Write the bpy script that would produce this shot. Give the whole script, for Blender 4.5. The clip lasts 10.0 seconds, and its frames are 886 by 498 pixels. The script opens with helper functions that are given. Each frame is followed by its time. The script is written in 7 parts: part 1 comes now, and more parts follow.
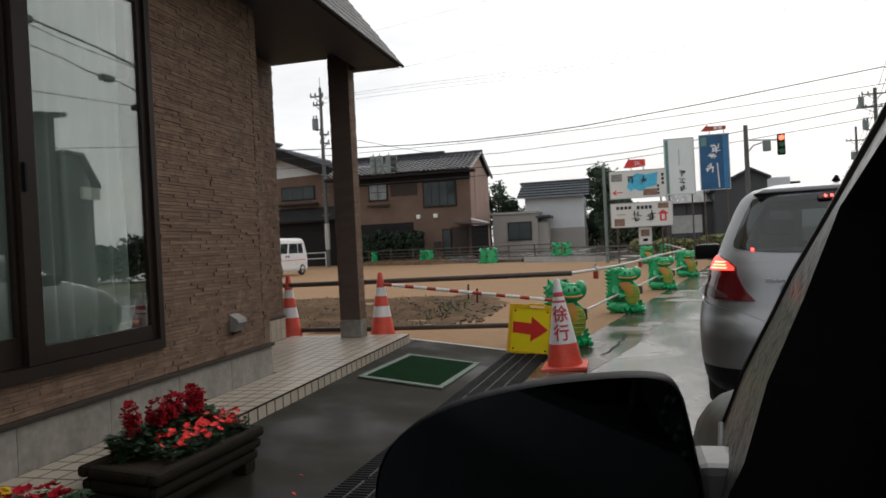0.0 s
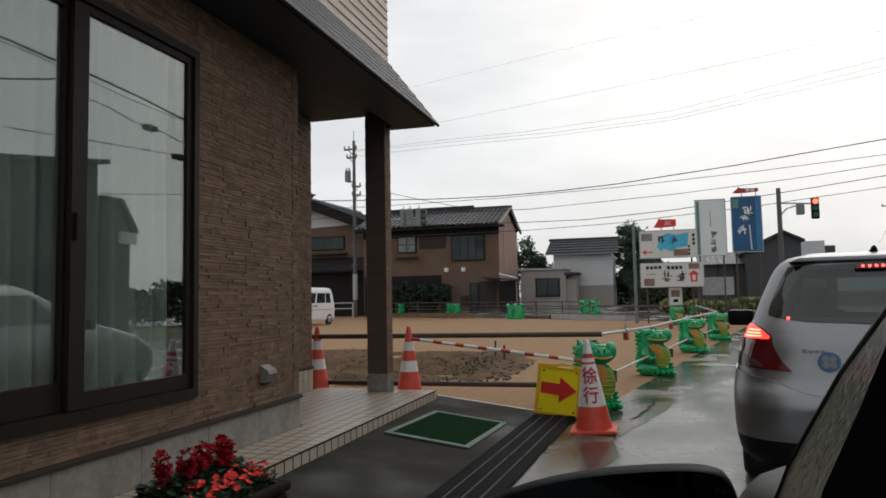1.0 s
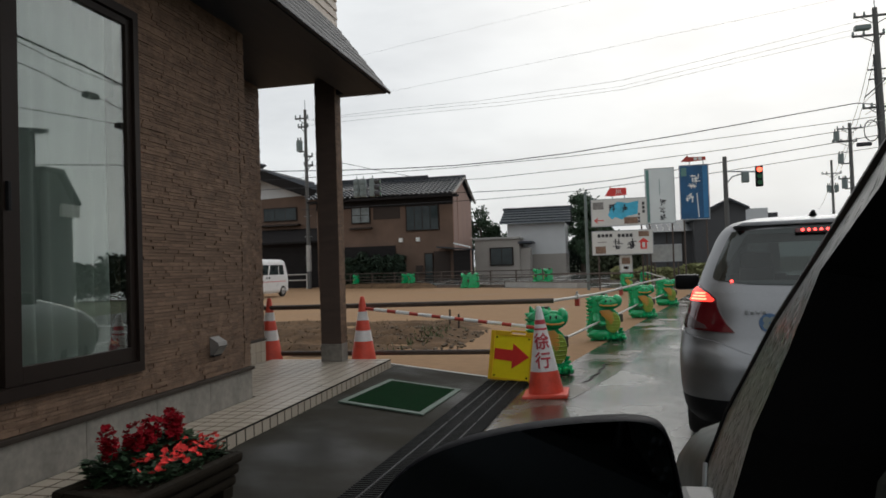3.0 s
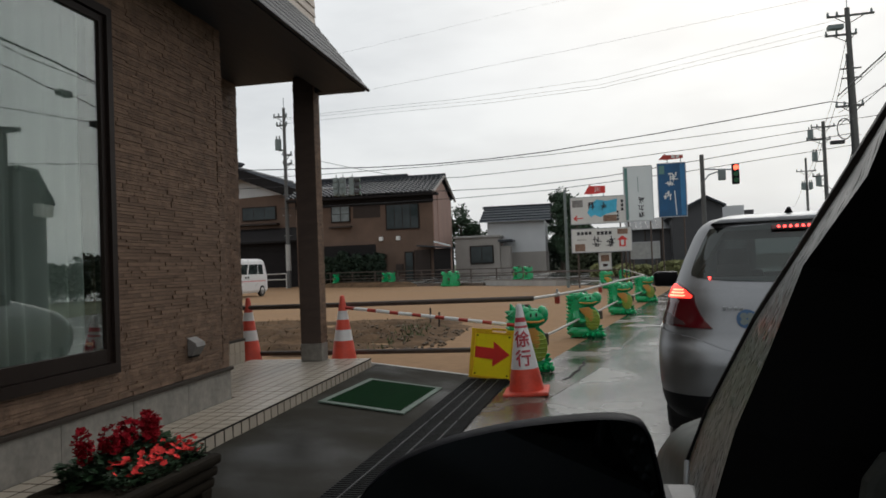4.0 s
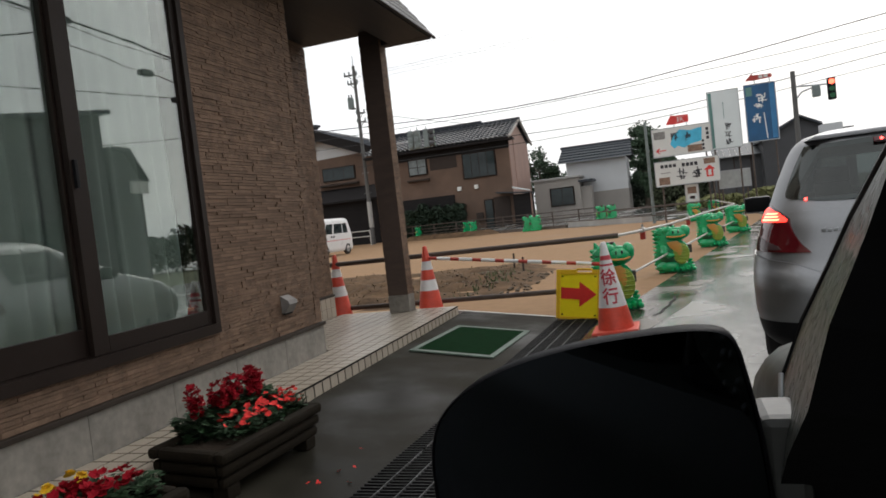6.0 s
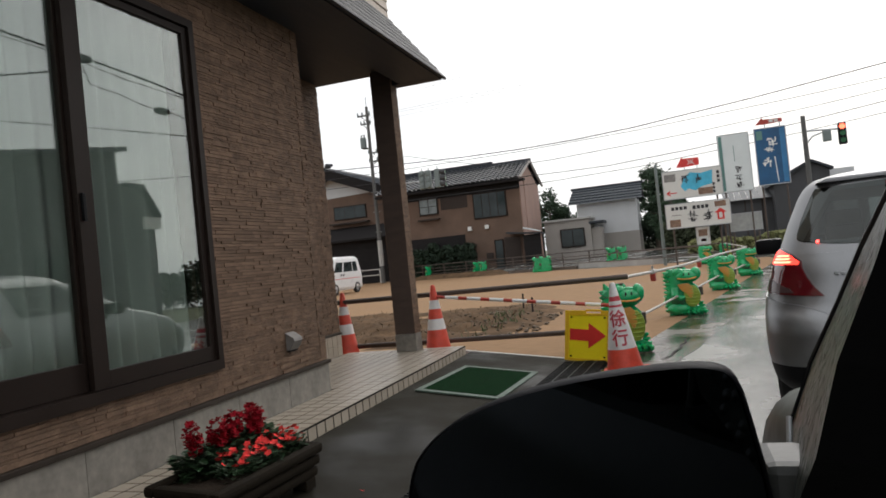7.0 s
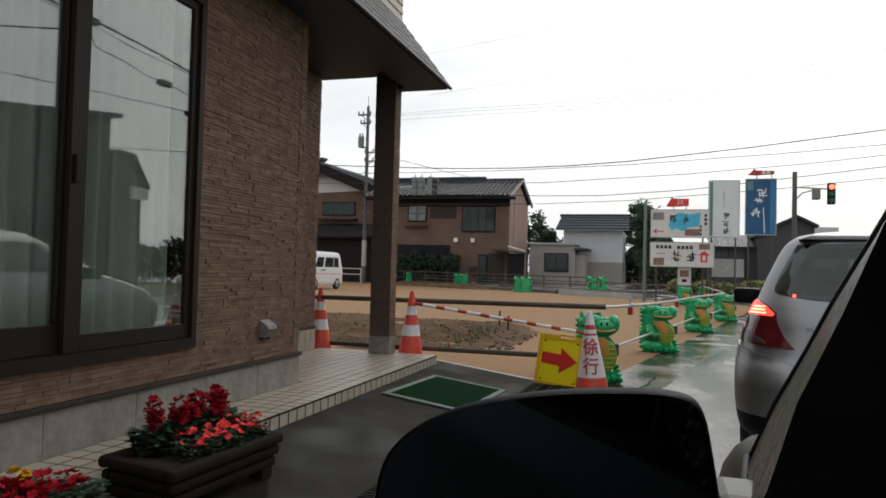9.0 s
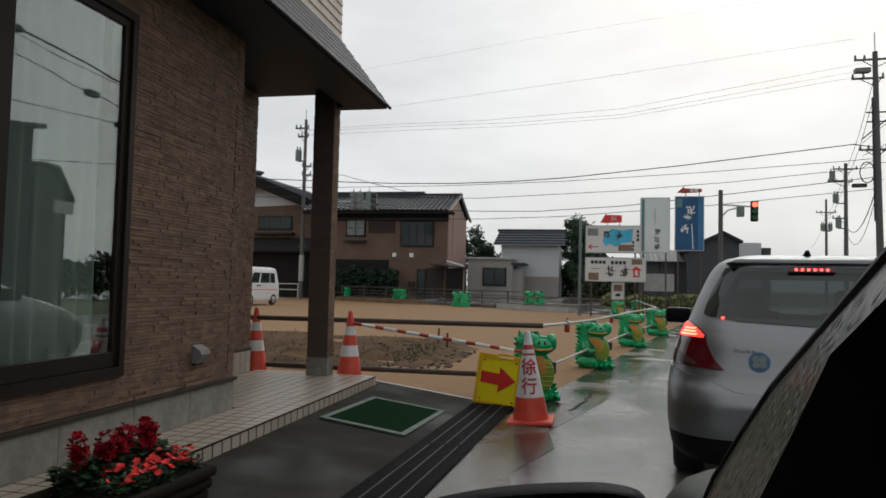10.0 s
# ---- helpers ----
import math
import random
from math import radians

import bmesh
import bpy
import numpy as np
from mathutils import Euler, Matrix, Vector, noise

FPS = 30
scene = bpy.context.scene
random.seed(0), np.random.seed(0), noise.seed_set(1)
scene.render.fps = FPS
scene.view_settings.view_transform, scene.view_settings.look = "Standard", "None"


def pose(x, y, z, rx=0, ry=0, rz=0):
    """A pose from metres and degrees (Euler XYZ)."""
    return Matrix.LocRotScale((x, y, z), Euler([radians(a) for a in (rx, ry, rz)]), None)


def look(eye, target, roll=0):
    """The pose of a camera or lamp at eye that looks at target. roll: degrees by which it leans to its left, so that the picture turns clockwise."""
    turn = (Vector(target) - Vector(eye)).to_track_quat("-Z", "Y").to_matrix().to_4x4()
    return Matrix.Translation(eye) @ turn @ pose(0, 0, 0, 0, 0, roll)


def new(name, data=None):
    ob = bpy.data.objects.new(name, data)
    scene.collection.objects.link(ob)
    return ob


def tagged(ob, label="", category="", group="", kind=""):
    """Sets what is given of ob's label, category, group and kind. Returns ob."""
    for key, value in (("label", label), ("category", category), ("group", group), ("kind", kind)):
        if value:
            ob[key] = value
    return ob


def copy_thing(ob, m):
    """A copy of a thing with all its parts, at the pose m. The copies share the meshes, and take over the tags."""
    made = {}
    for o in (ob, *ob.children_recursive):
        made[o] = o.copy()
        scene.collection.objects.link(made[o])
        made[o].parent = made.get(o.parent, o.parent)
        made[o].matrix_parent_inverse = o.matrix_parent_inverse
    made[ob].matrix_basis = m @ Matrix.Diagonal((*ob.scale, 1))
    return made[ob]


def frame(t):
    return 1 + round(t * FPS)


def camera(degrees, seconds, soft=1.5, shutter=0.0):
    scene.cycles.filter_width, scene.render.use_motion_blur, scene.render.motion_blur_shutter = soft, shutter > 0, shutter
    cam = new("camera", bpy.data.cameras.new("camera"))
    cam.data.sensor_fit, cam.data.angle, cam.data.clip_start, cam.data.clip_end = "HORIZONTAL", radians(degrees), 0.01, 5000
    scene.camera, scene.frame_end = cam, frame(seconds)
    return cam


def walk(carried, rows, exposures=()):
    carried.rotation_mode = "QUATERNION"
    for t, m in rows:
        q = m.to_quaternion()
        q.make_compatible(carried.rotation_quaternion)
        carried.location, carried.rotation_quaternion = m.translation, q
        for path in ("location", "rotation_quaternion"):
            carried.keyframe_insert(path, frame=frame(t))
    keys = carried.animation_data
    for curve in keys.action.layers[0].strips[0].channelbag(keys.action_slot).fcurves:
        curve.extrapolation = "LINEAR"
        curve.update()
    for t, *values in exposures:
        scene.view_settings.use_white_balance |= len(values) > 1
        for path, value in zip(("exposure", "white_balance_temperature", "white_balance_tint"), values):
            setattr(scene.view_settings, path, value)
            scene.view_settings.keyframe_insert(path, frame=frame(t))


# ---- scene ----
cam = camera(65.0, 10.0, soft=1.7)
PATH = [
    (0, (0.033, 0.035, 1.071), (-0.455, 1.974, 1.057), -2.9),
    (0.5, (0.011, 0.006, 1.117), (-0.529, 1.928, 1.243), -2.9),
    (1, (0.013, -0.015, 1.104), (-0.544, 1.901, 1.245), -1.1),
    (1.5, (0.011, -0.001, 1.109), (-0.461, 1.936, 1.269), 0.6),
    (2, (0.021, -0.009, 1.097), (-0.439, 1.934, 1.199), -1.1),
    (2.5, (0.025, 0.0, 1.089), (-0.455, 1.94, 1.15), -1.9),
    (2.7, (0.025, 0.005, 1.089), (-0.443, 1.949, 1.143), -1.9),
    (3.8, (0.024, 0.022, 1.088), (-0.342, 1.988, 1.143), -1.9),
    (4, (0.024, 0.023, 1.088), (-0.355, 1.986, 1.134), -2.2),
    (4.5, (0.039, 0.02, 1.092), (-0.347, 1.982, 1.057), -4.3),
    (5, (0.039, 0.04, 1.09), (-0.361, 1.999, 1.039), -4.3),
    (5.5, (0.033, 0.039, 1.073), (-0.411, 1.989, 1.052), -4.4),
    (5.7, (0.031, 0.039, 1.068), (-0.526, 1.96, 1.029), -5.7),
    (6.8, (0.041, 0.050, 1.062), (-0.610, 1.937, 0.931), -7.1),
    (7, (0.042, 0.075, 1.053), (-0.589, 1.972, 1.086), -5.8),
    (7.5, (0.051, 0.08, 1.052), (-0.637, 1.957, 1.114), -8.1),
    (8, (0.073, 0.078, 1.05), (-0.568, 1.972, 1.111), -8.2),
    (8.5, (0.042, 0.071, 1.063), (-0.573, 1.971, 1.158), -3.6),
    (9, (0.039, 0.052, 1.049), (-0.547, 1.963, 1.106), 1.5),
    (9.5, (0.03, 0.055, 1.077), (-0.413, 2.005, 1.130), 1.2),
    (10, (0.029, 0.058, 1.111), (-0.387, 2.011, 1.212), 1.3),
]
walk(cam, [(t, look(eye, target, roll)) for t, eye, target, roll in PATH],
     exposures=[(0.0, 0.08, 6460, 10), (0.5, 0.08, 6460, 10), (1.0, -0.2, 6390, 9), (1.5, -0.36, 6350, 8), (2.0, -0.26, 6340, 8), (2.5, -0.22, 6340, 8),
                (3.8, -0.3, 6340, 8), (4.0, -0.29, 6340, 8), (4.5, -0.3, 6340, 8), (5.0, -0.28, 6340, 8), (5.5, 0.26, 6400, 9), (6.8, 0.24, 6460, 10),
                (7.5, 0.45, 6470, 10), (8.0, 0.46, 6470, 10), (8.5, 0.3, 6460, 10), (9.0, 0.05, 6400, 9), (9.5, 0.1, 6420, 9), (10.0, -0.33, 6340, 8)])

# ---- world and light: a bright overcast afternoon after rain ----
world = bpy.data.worlds.new("overcast_sky")
scene.world = world
world.use_nodes = True
wn, wl = world.node_tree.nodes, world.node_tree.links
wn.clear()
w_out = wn.new("ShaderNodeOutputWorld")
w_bg = wn.new("ShaderNodeBackground")
sky = wn.new("ShaderNodeTexSky")
sky.sky_type, sky.sun_disc = "NISHITA", False
sky.sun_elevation, sky.sun_rotation = radians(36), radians(14)
sky.air_density, sky.dust_density = 1.0, 6.0
w_coord = wn.new("ShaderNodeTexCoord")
w_map = wn.new("ShaderNodeMapping")
w_map.inputs["Scale"].default_value = (1.0, 1.0, 3.2)
cloud = wn.new("ShaderNodeTexNoise")
cloud.inputs["Scale"].default_value, cloud.inputs["Detail"].default_value = 2.3, 6.0
cloud.inputs["Roughness"].default_value = 0.55
w_ramp = wn.new("ShaderNodeValToRGB")
w_ramp.color_ramp.elements[0].position, w_ramp.color_ramp.elements[0].color = 0.34, (0.765, 0.778, 0.795, 1)
w_ramp.color_ramp.elements[1].position, w_ramp.color_ramp.elements[1].color = 0.62, (0.985, 0.995, 1.0, 1)
w_mul = wn.new("ShaderNodeVectorMath")
w_mul.operation = "SCALE"
w_mul.inputs["Scale"].default_value = 0.10
w_mix = wn.new("ShaderNodeMix")
w_mix.data_type = "RGBA"
w_mix.inputs["Factor"].default_value = 0.88
wl.new(w_coord.outputs["Generated"], w_map.inputs["Vector"])
wl.new(w_map.outputs["Vector"], cloud.inputs["Vector"])
wl.new(cloud.outputs["Fac"], w_ramp.inputs["Fac"])
wl.new(sky.outputs["Color"], w_mul.inputs[0])
wl.new(w_mul.outputs["Vector"], w_mix.inputs["A"])
wl.new(w_ramp.outputs["Color"], w_mix.inputs["B"])
wl.new(w_mix.outputs["Result"], w_bg.inputs["Color"])
w_bg.inputs["Strength"].default_value = 1.08
wl.new(w_bg.outputs["Background"], w_out.inputs["Surface"])

sun = new("sun", bpy.data.lights.new("sun", "SUN"))
sun.data.energy, sun.data.angle, sun.data.color = 0.6, radians(25), (1.0, 0.985, 0.965)
sun.matrix_world = look((8, 32, 24), (0, 0, 0))


# ---- materials ----
def mat(name, color, rough=0.6, metal=0.0, scale=6.0, vary=0.25, bump=0.15, fine=60.0, coat=0.0, spec=0.5,
        piece="", stretch=(1, 1, 1), rough_vary=0.1, tint=(0.78, 1.2)):
    """A surface with variation at two scales; piece: 'object' or 'island' for a tint per piece."""
    m = bpy.data.materials.new(name)
    m.use_nodes = True
    nt = m.node_tree
    n, l = nt.nodes, nt.links
    b = n["Principled BSDF"]
    tc = n.new("ShaderNodeTexCoord")
    mp = n.new("ShaderNodeMapping")
    mp.inputs["Scale"].default_value = stretch
    l.new(tc.outputs["Object"], mp.inputs["Vector"])
    big, small = n.new("ShaderNodeTexNoise"), n.new("ShaderNodeTexNoise")
    big.inputs["Scale"].default_value, big.inputs["Detail"].default_value = scale, 4
    small.inputs["Scale"].default_value, small.inputs["Detail"].default_value = fine, 3
    for t in (big, small):
        l.new(mp.outputs["Vector"], t.inputs["Vector"])
    add = n.new("ShaderNodeMath")
    add.operation = "MULTIPLY_ADD"
    add.inputs[1].default_value = 0.65
    l.new(big.outputs["Fac"], add.inputs[0])
    half = n.new("ShaderNodeMath")
    half.operation = "MULTIPLY"
    half.inputs[1].default_value = 0.35
    l.new(small.outputs["Fac"], half.inputs[0])
    l.new(half.outputs[0], add.inputs[2])
    ramp = n.new("ShaderNodeValToRGB")
    lo, hi = 1 - vary, 1 + vary
    ramp.color_ramp.elements[0].position, ramp.color_ramp.elements[1].position = 0.3, 0.7
    ramp.color_ramp.elements[0].color = (*[c * lo for c in color], 1)
    ramp.color_ramp.elements[1].color = (*[min(1, c * hi) for c in color], 1)
    l.new(add.outputs[0], ramp.inputs["Fac"])
    col = ramp.outputs["Color"]
    if piece:
        info = n.new("ShaderNodeObjectInfo" if piece == "object" else "ShaderNodeNewGeometry")
        hsv = n.new("ShaderNodeHueSaturation")
        mr = n.new("ShaderNodeMapRange")
        mr.inputs["To Min"].default_value, mr.inputs["To Max"].default_value = tint
        l.new(info.outputs["Random" if piece == "object" else "Random Per Island"], mr.inputs["Value"])
        l.new(mr.outputs["Result"], hsv.inputs["Value"])
        l.new(col, hsv.inputs["Color"])
        col = hsv.outputs["Color"]
    l.new(col, b.inputs["Base Color"])
    rr = n.new("ShaderNodeMapRange")
    rr.inputs["To Min"].default_value, rr.inputs["To Max"].default_value = max(0.02, rough - rough_vary), min(1, rough + rough_vary)
    l.new(big.outputs["Fac"], rr.inputs["Value"])
    l.new(rr.outputs["Result"], b.inputs["Roughness"])
    b.inputs["Metallic"].default_value = metal
    b.inputs["Specular IOR Level"].default_value = spec
    b.inputs["Coat Weight"].default_value = coat
    b.inputs["Coat Roughness"].default_value = 0.05
    if bump:
        bp = n.new("ShaderNodeBump")
        bp.inputs["Strength"].default_value, bp.inputs["Distance"].default_value = bump, 0.02
        l.new(add.outputs[0], bp.inputs["Height"])
        l.new(bp.outputs["Normal"], b.inputs["Normal"])
    return m


def glow(name, color, strength):
    m = bpy.data.materials.new(name)
    m.use_nodes = True
    b = m.node_tree.nodes["Principled BSDF"]
    b.inputs["Base Color"].default_value = (*color, 1)
    b.inputs["Emission Color"].default_value = (*color, 1)
    b.inputs["Emission Strength"].default_value = strength
    b.inputs["Roughness"].default_value = 0.2
    return m


def pane_mat(name, tint, gloss):
    """Clear pane: what lies behind it, and a mirror image that grows at flat angles."""
    m = bpy.data.materials.new(name)
    m.use_nodes = True
    n, l = m.node_tree.nodes, m.node_tree.links
    n.clear()
    out, mix = n.new("ShaderNodeOutputMaterial"), n.new("ShaderNodeMixShader")
    tr, gl, lw = n.new("ShaderNodeBsdfTransparent"), n.new("ShaderNodeBsdfGlossy"), n.new("ShaderNodeLayerWeight")
    lw.inputs["Blend"].default_value = 0.5
    sq, fr = n.new("ShaderNodeMath"), n.new("ShaderNodeMath")
    sq.operation, fr.operation = "POWER", "MULTIPLY_ADD"
    sq.inputs[1].default_value = 2.0
    fr.inputs[1].default_value, fr.inputs[2].default_value = gloss * 3.5, gloss
    l.new(lw.outputs["Facing"], sq.inputs[0])
    l.new(sq.outputs[0], fr.inputs[0])
    tr.inputs["Color"].default_value = (*tint, 1)
    gl.inputs["Roughness"].default_value = 0.01
    gl.inputs["Color"].default_value = (0.97, 1.0, 0.97, 1)
    l.new(fr.outputs[0], mix.inputs[0])
    l.new(tr.outputs[0], mix.inputs[1])
    l.new(gl.outputs[0], mix.inputs[2])
    l.new(mix.outputs[0], out.inputs["Surface"])
    return m


def wet_mat(name, dry, wet, scale, level, rough_wet=0.08, rough_dry=0.55, spec=0.5):
    """Ground with a film of rain water lying in the low places."""
    m = bpy.data.materials.new(name)
    m.use_nodes = True
    n, l = m.node_tree.nodes, m.node_tree.links
    b = n["Principled BSDF"]
    tc = n.new("ShaderNodeTexCoord")
    pud, grit, med = (n.new("ShaderNodeTexNoise") for _ in range(3))
    for t, s, d in ((pud, scale, 5), (grit, 140.0, 3), (med, 7.0, 5)):
        t.inputs["Scale"].default_value, t.inputs["Detail"].default_value = s, d
        l.new(tc.outputs["Object"], t.inputs["Vector"])
    b.inputs["Specular IOR Level"].default_value = spec
    rp = n.new("ShaderNodeValToRGB")
    rp.color_ramp.elements[0].position, rp.color_ramp.elements[1].position = level - 0.1, level + 0.1
    l.new(pud.outputs["Fac"], rp.inputs["Fac"])
    c1 = n.new("ShaderNodeMix")
    c1.data_type = "RGBA"
    c1.inputs["A"].default_value, c1.inputs["B"].default_value = (*dry, 1), (*wet, 1)
    l.new(rp.outputs["Color"], c1.inputs["Factor"])
    hs = n.new("ShaderNodeHueSaturation")
    mr = n.new("ShaderNodeMapRange")
    mr.inputs["To Min"].default_value, mr.inputs["To Max"].default_value = 0.6, 1.4
    ad = n.new("ShaderNodeMath")
    ad.operation = "MULTIPLY_ADD"
    ad.inputs[1].default_value = 0.5
    hf = n.new("ShaderNodeMath")
    hf.operation = "MULTIPLY"
    hf.inputs[1].default_value = 0.5
    l.new(med.outputs["Fac"], hf.inputs[0])
    l.new(grit.outputs["Fac"], ad.inputs[0])
    l.new(hf.outputs[0], ad.inputs[2])
    l.new(ad.outputs[0], mr.inputs["Value"])
    l.new(mr.outputs["Result"], hs.inputs["Value"])
    l.new(c1.outputs["Result"], hs.inputs["Color"])
    l.new(hs.outputs["Color"], b.inputs["Base Color"])
    r2 = n.new("ShaderNodeMapRange")
    r2.inputs["To Min"].default_value, r2.inputs["To Max"].default_value = rough_dry, rough_wet
    l.new(rp.outputs["Color"], r2.inputs["Value"])
    l.new(r2.outputs["Result"], b.inputs["Roughness"])
    bp = n.new("ShaderNodeBump")
    bp.inputs["Strength"].default_value, bp.inputs["Distance"].default_value = 0.12, 0.02
    l.new(ad.outputs[0], bp.inputs["Height"])
    l.new(bp.outputs["Normal"], b.inputs["Normal"])
    return m


def beaded_paint(name, color):
    """Car paint under a skin of rain drops."""
    m = mat(name, color, 0.32, metal=0.0, scale=34, vary=0.8, bump=0.0, fine=110, coat=0.0, spec=0.14, rough_vary=0.12)
    n, l = m.node_tree.nodes, m.node_tree.links
    b, tc = n["Principled BSDF"], n.new("ShaderNodeTexCoord")
    cell, warp = n.new("ShaderNodeTexVoronoi"), n.new("ShaderNodeTexNoise")
    cell.inputs["Scale"].default_value, warp.inputs["Scale"].default_value = 75.0, 26.0
    l.new(tc.outputs["Object"], cell.inputs["Vector"])
    l.new(tc.outputs["Object"], warp.inputs["Vector"])
    drop = n.new("ShaderNodeMapRange")
    drop.inputs["From Min"].default_value, drop.inputs["From Max"].default_value = 0.12, 0.42
    drop.inputs["To Min"].default_value, drop.inputs["To Max"].default_value = 1.0, 0.0
    l.new(cell.outputs["Distance"], drop.inputs["Value"])
    both = n.new("ShaderNodeMath")
    both.operation = "MULTIPLY_ADD"
    both.inputs[1].default_value = 0.6
    l.new(drop.outputs["Result"], both.inputs[0])
    l.new(warp.outputs["Fac"], both.inputs[2])
    bp = n.new("ShaderNodeBump")
    bp.inputs["Strength"].default_value, bp.inputs["Distance"].default_value = 0.4, 0.01
    l.new(both.outputs[0], bp.inputs["Height"])
    l.new(bp.outputs["Normal"], b.inputs["Normal"])
    return m


M_SIDING = mat("brown_stone_siding", (0.153, 0.096, 0.063), 0.8, scale=2.5, vary=0.3, bump=0.12, fine=9, piece="object", tint=(0.80, 1.16), spec=0.3)
M_SIDING_I = mat("brown_stone_siding_small", (0.153, 0.096, 0.063), 0.8, scale=14, vary=0.38, bump=0.8, fine=90, piece="island", tint=(0.80, 1.16), spec=0.3)
M_JOINT = mat("dark_brown_joint", (0.070, 0.049, 0.036), 0.9, vary=0.3, spec=0.2)
M_FRAME = mat("dark_bronze_aluminium", (0.0165, 0.0105, 0.008), 0.5, metal=0.1, spec=0.18, vary=0.15, bump=0.03)
M_TRIM = mat("dark_brown_flashing", (0.027, 0.019, 0.013), 0.6, vary=0.25, bump=0.05, spec=0.3)
M_PLINTH = mat("pale_concrete", (0.200, 0.183, 0.157), 0.9, scale=3.5, vary=0.42, bump=0.2, fine=26)
M_TILE = mat("cream_glazed_tile", (0.365, 0.312, 0.248), 0.35, scale=5, vary=0.12, bump=0.05, piece="object", tint=(0.93, 1.06))
M_TILE_I = mat("cream_glazed_tile_small", (0.365, 0.312, 0.248), 0.35, scale=5, vary=0.12, bump=0.05, piece="island", tint=(0.93, 1.06))
M_GROUT = mat("grey_grout", (0.014, 0.013, 0.012), 0.95, spec=0.1)
M_SOFFIT = mat("dark_soffit_board", (0.018, 0.026, 0.038), 0.6, vary=0.2, bump=0.05, spec=0.4, stretch=(6, 0.3, 1))
M_METALROOF = mat("dark_grey_metal_roof", (0.026, 0.026, 0.029), 0.6, vary=0.3, bump=0.08, spec=0.16)
M_UPPER = mat("beige_lap_siding", (0.52, 0.44, 0.37), 0.7, vary=0.12, bump=0.1)
M_CURTAIN = mat("pale_lace_curtain", (0.235, 0.256, 0.24), 0.9, scale=3, vary=0.12, bump=0.1, fine=30)
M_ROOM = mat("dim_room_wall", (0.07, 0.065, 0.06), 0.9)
M_PANE = pane_mat("window_pane", (0.91, 0.95, 0.92), 0.108)
M_ASPHALT = wet_mat("damp_forecourt_asphalt", (0.0265, 0.0238, 0.0172), (0.0145, 0.0132, 0.0098), 0.9, 0.52, 0.30, 0.75, 0.05)
M_ROAD = wet_mat("wet_concrete_road", (0.21, 0.206, 0.19), (0.105, 0.105, 0.10), 0.75, 0.47, 0.05, 0.34)
M_SAND = wet_mat("damp_orange_sand", (0.290, 0.180, 0.101), (0.225, 0.138, 0.077), 0.35, 0.66, 0.45, 0.9, 0.08)
M_SOIL = mat("dark_soil", (0.108, 0.067, 0.038), 0.98, spec=0.1, scale=2.2, vary=0.6, bump=1.0, fine=16)
M_GROUND = mat("rough_grass_ground", (0.10, 0.11, 0.06), 0.95, scale=0.6, vary=0.4, bump=0.3, fine=12)
M_CONCRETE = mat("grey_concrete", (0.36, 0.35, 0.33), 0.75, scale=2.0, vary=0.2, bump=0.2)
M_LINE = mat("worn_pale_concrete", (0.48, 0.46, 0.43), 0.6, vary=0.35)
M_WORN = mat("worn_white_paint", (0.24, 0.24, 0.23), 0.4, scale=3, vary=0.4)
M_GUTTER = wet_mat("wet_dark_gutter", (0.085, 0.070, 0.053), (0.050, 0.042, 0.033), 1.3, 0.46, 0.05, 0.38)
M_RUBBER = mat("black_rubber", (0.006, 0.006, 0.006), 0.6, vary=0.3, bump=0.15, spec=0.06)
M_SLAT = mat("dull_dark_steel", (0.010, 0.010, 0.010), 0.7, metal=0.2, vary=0.3, spec=0.2)
M_RAIL = mat("worn_grating_rail", (0.075, 0.075, 0.075), 0.5, metal=0.4, vary=0.4)
M_STEEL = mat("galvanised_steel", (0.38, 0.39, 0.40), 0.4, metal=0.8, vary=0.15, bump=0.05)
M_DARKPIPE = mat("rusty_dark_pipe", (0.070, 0.050, 0.039), 0.55, metal=0.2, vary=0.3)
M_WHITEPIPE = mat("pale_steel_pipe", (0.44, 0.42, 0.385), 0.5, metal=0.2, vary=0.15)
M_FROG = mat("green_plastic", (0.008, 0.34, 0.115), 0.25, scale=8, vary=0.25, bump=0.04, spec=0.6)
M_FROGDARK = mat("dark_green_plastic", (0.006, 0.10, 0.03), 0.35, vary=0.2)
M_FROGBELLY = mat("orange_plastic", (0.55, 0.27, 0.05), 0.4, vary=0.2)
M_FROGLIME = mat("lime_yellow_plastic", (0.26, 0.36, 0.04), 0.35, scale=6, vary=0.3, bump=0.03)
M_SIGNEDGE = mat("amber_plastic_frame", (0.72, 0.44, 0.012), 0.45, vary=0.12, bump=0.03)
M_DULLRED = mat("worn_red_paint", (0.36, 0.035, 0.022), 0.5, scale=10, vary=0.25, bump=0.03)
M_WHITE = mat("white_plastic", (0.72, 0.72, 0.70), 0.4, vary=0.08, bump=0.03)
M_ORANGE = mat("orange_red_cone", (0.62, 0.068, 0.036), 0.5, scale=10, vary=0.2, bump=0.08)
M_SILVERBAND = mat("white_reflective_band", (0.70, 0.68, 0.66), 0.4, scale=12, vary=0.15)
M_RED = mat("red_paint", (0.60, 0.03, 0.025), 0.45, vary=0.15, bump=0.03)
M_PINKRED = mat("crimson_letters", (0.46, 0.045, 0.06), 0.5, vary=0.2)
M_YELLOW = mat("bright_yellow_panel", (0.85, 0.70, 0.01), 0.4, vary=0.08, bump=0.02)
M_MAT = mat("green_turf_mat", (0.006, 0.025, 0.009), 0.98, scale=30, vary=0.35, bump=0.6, fine=220, spec=0.02)
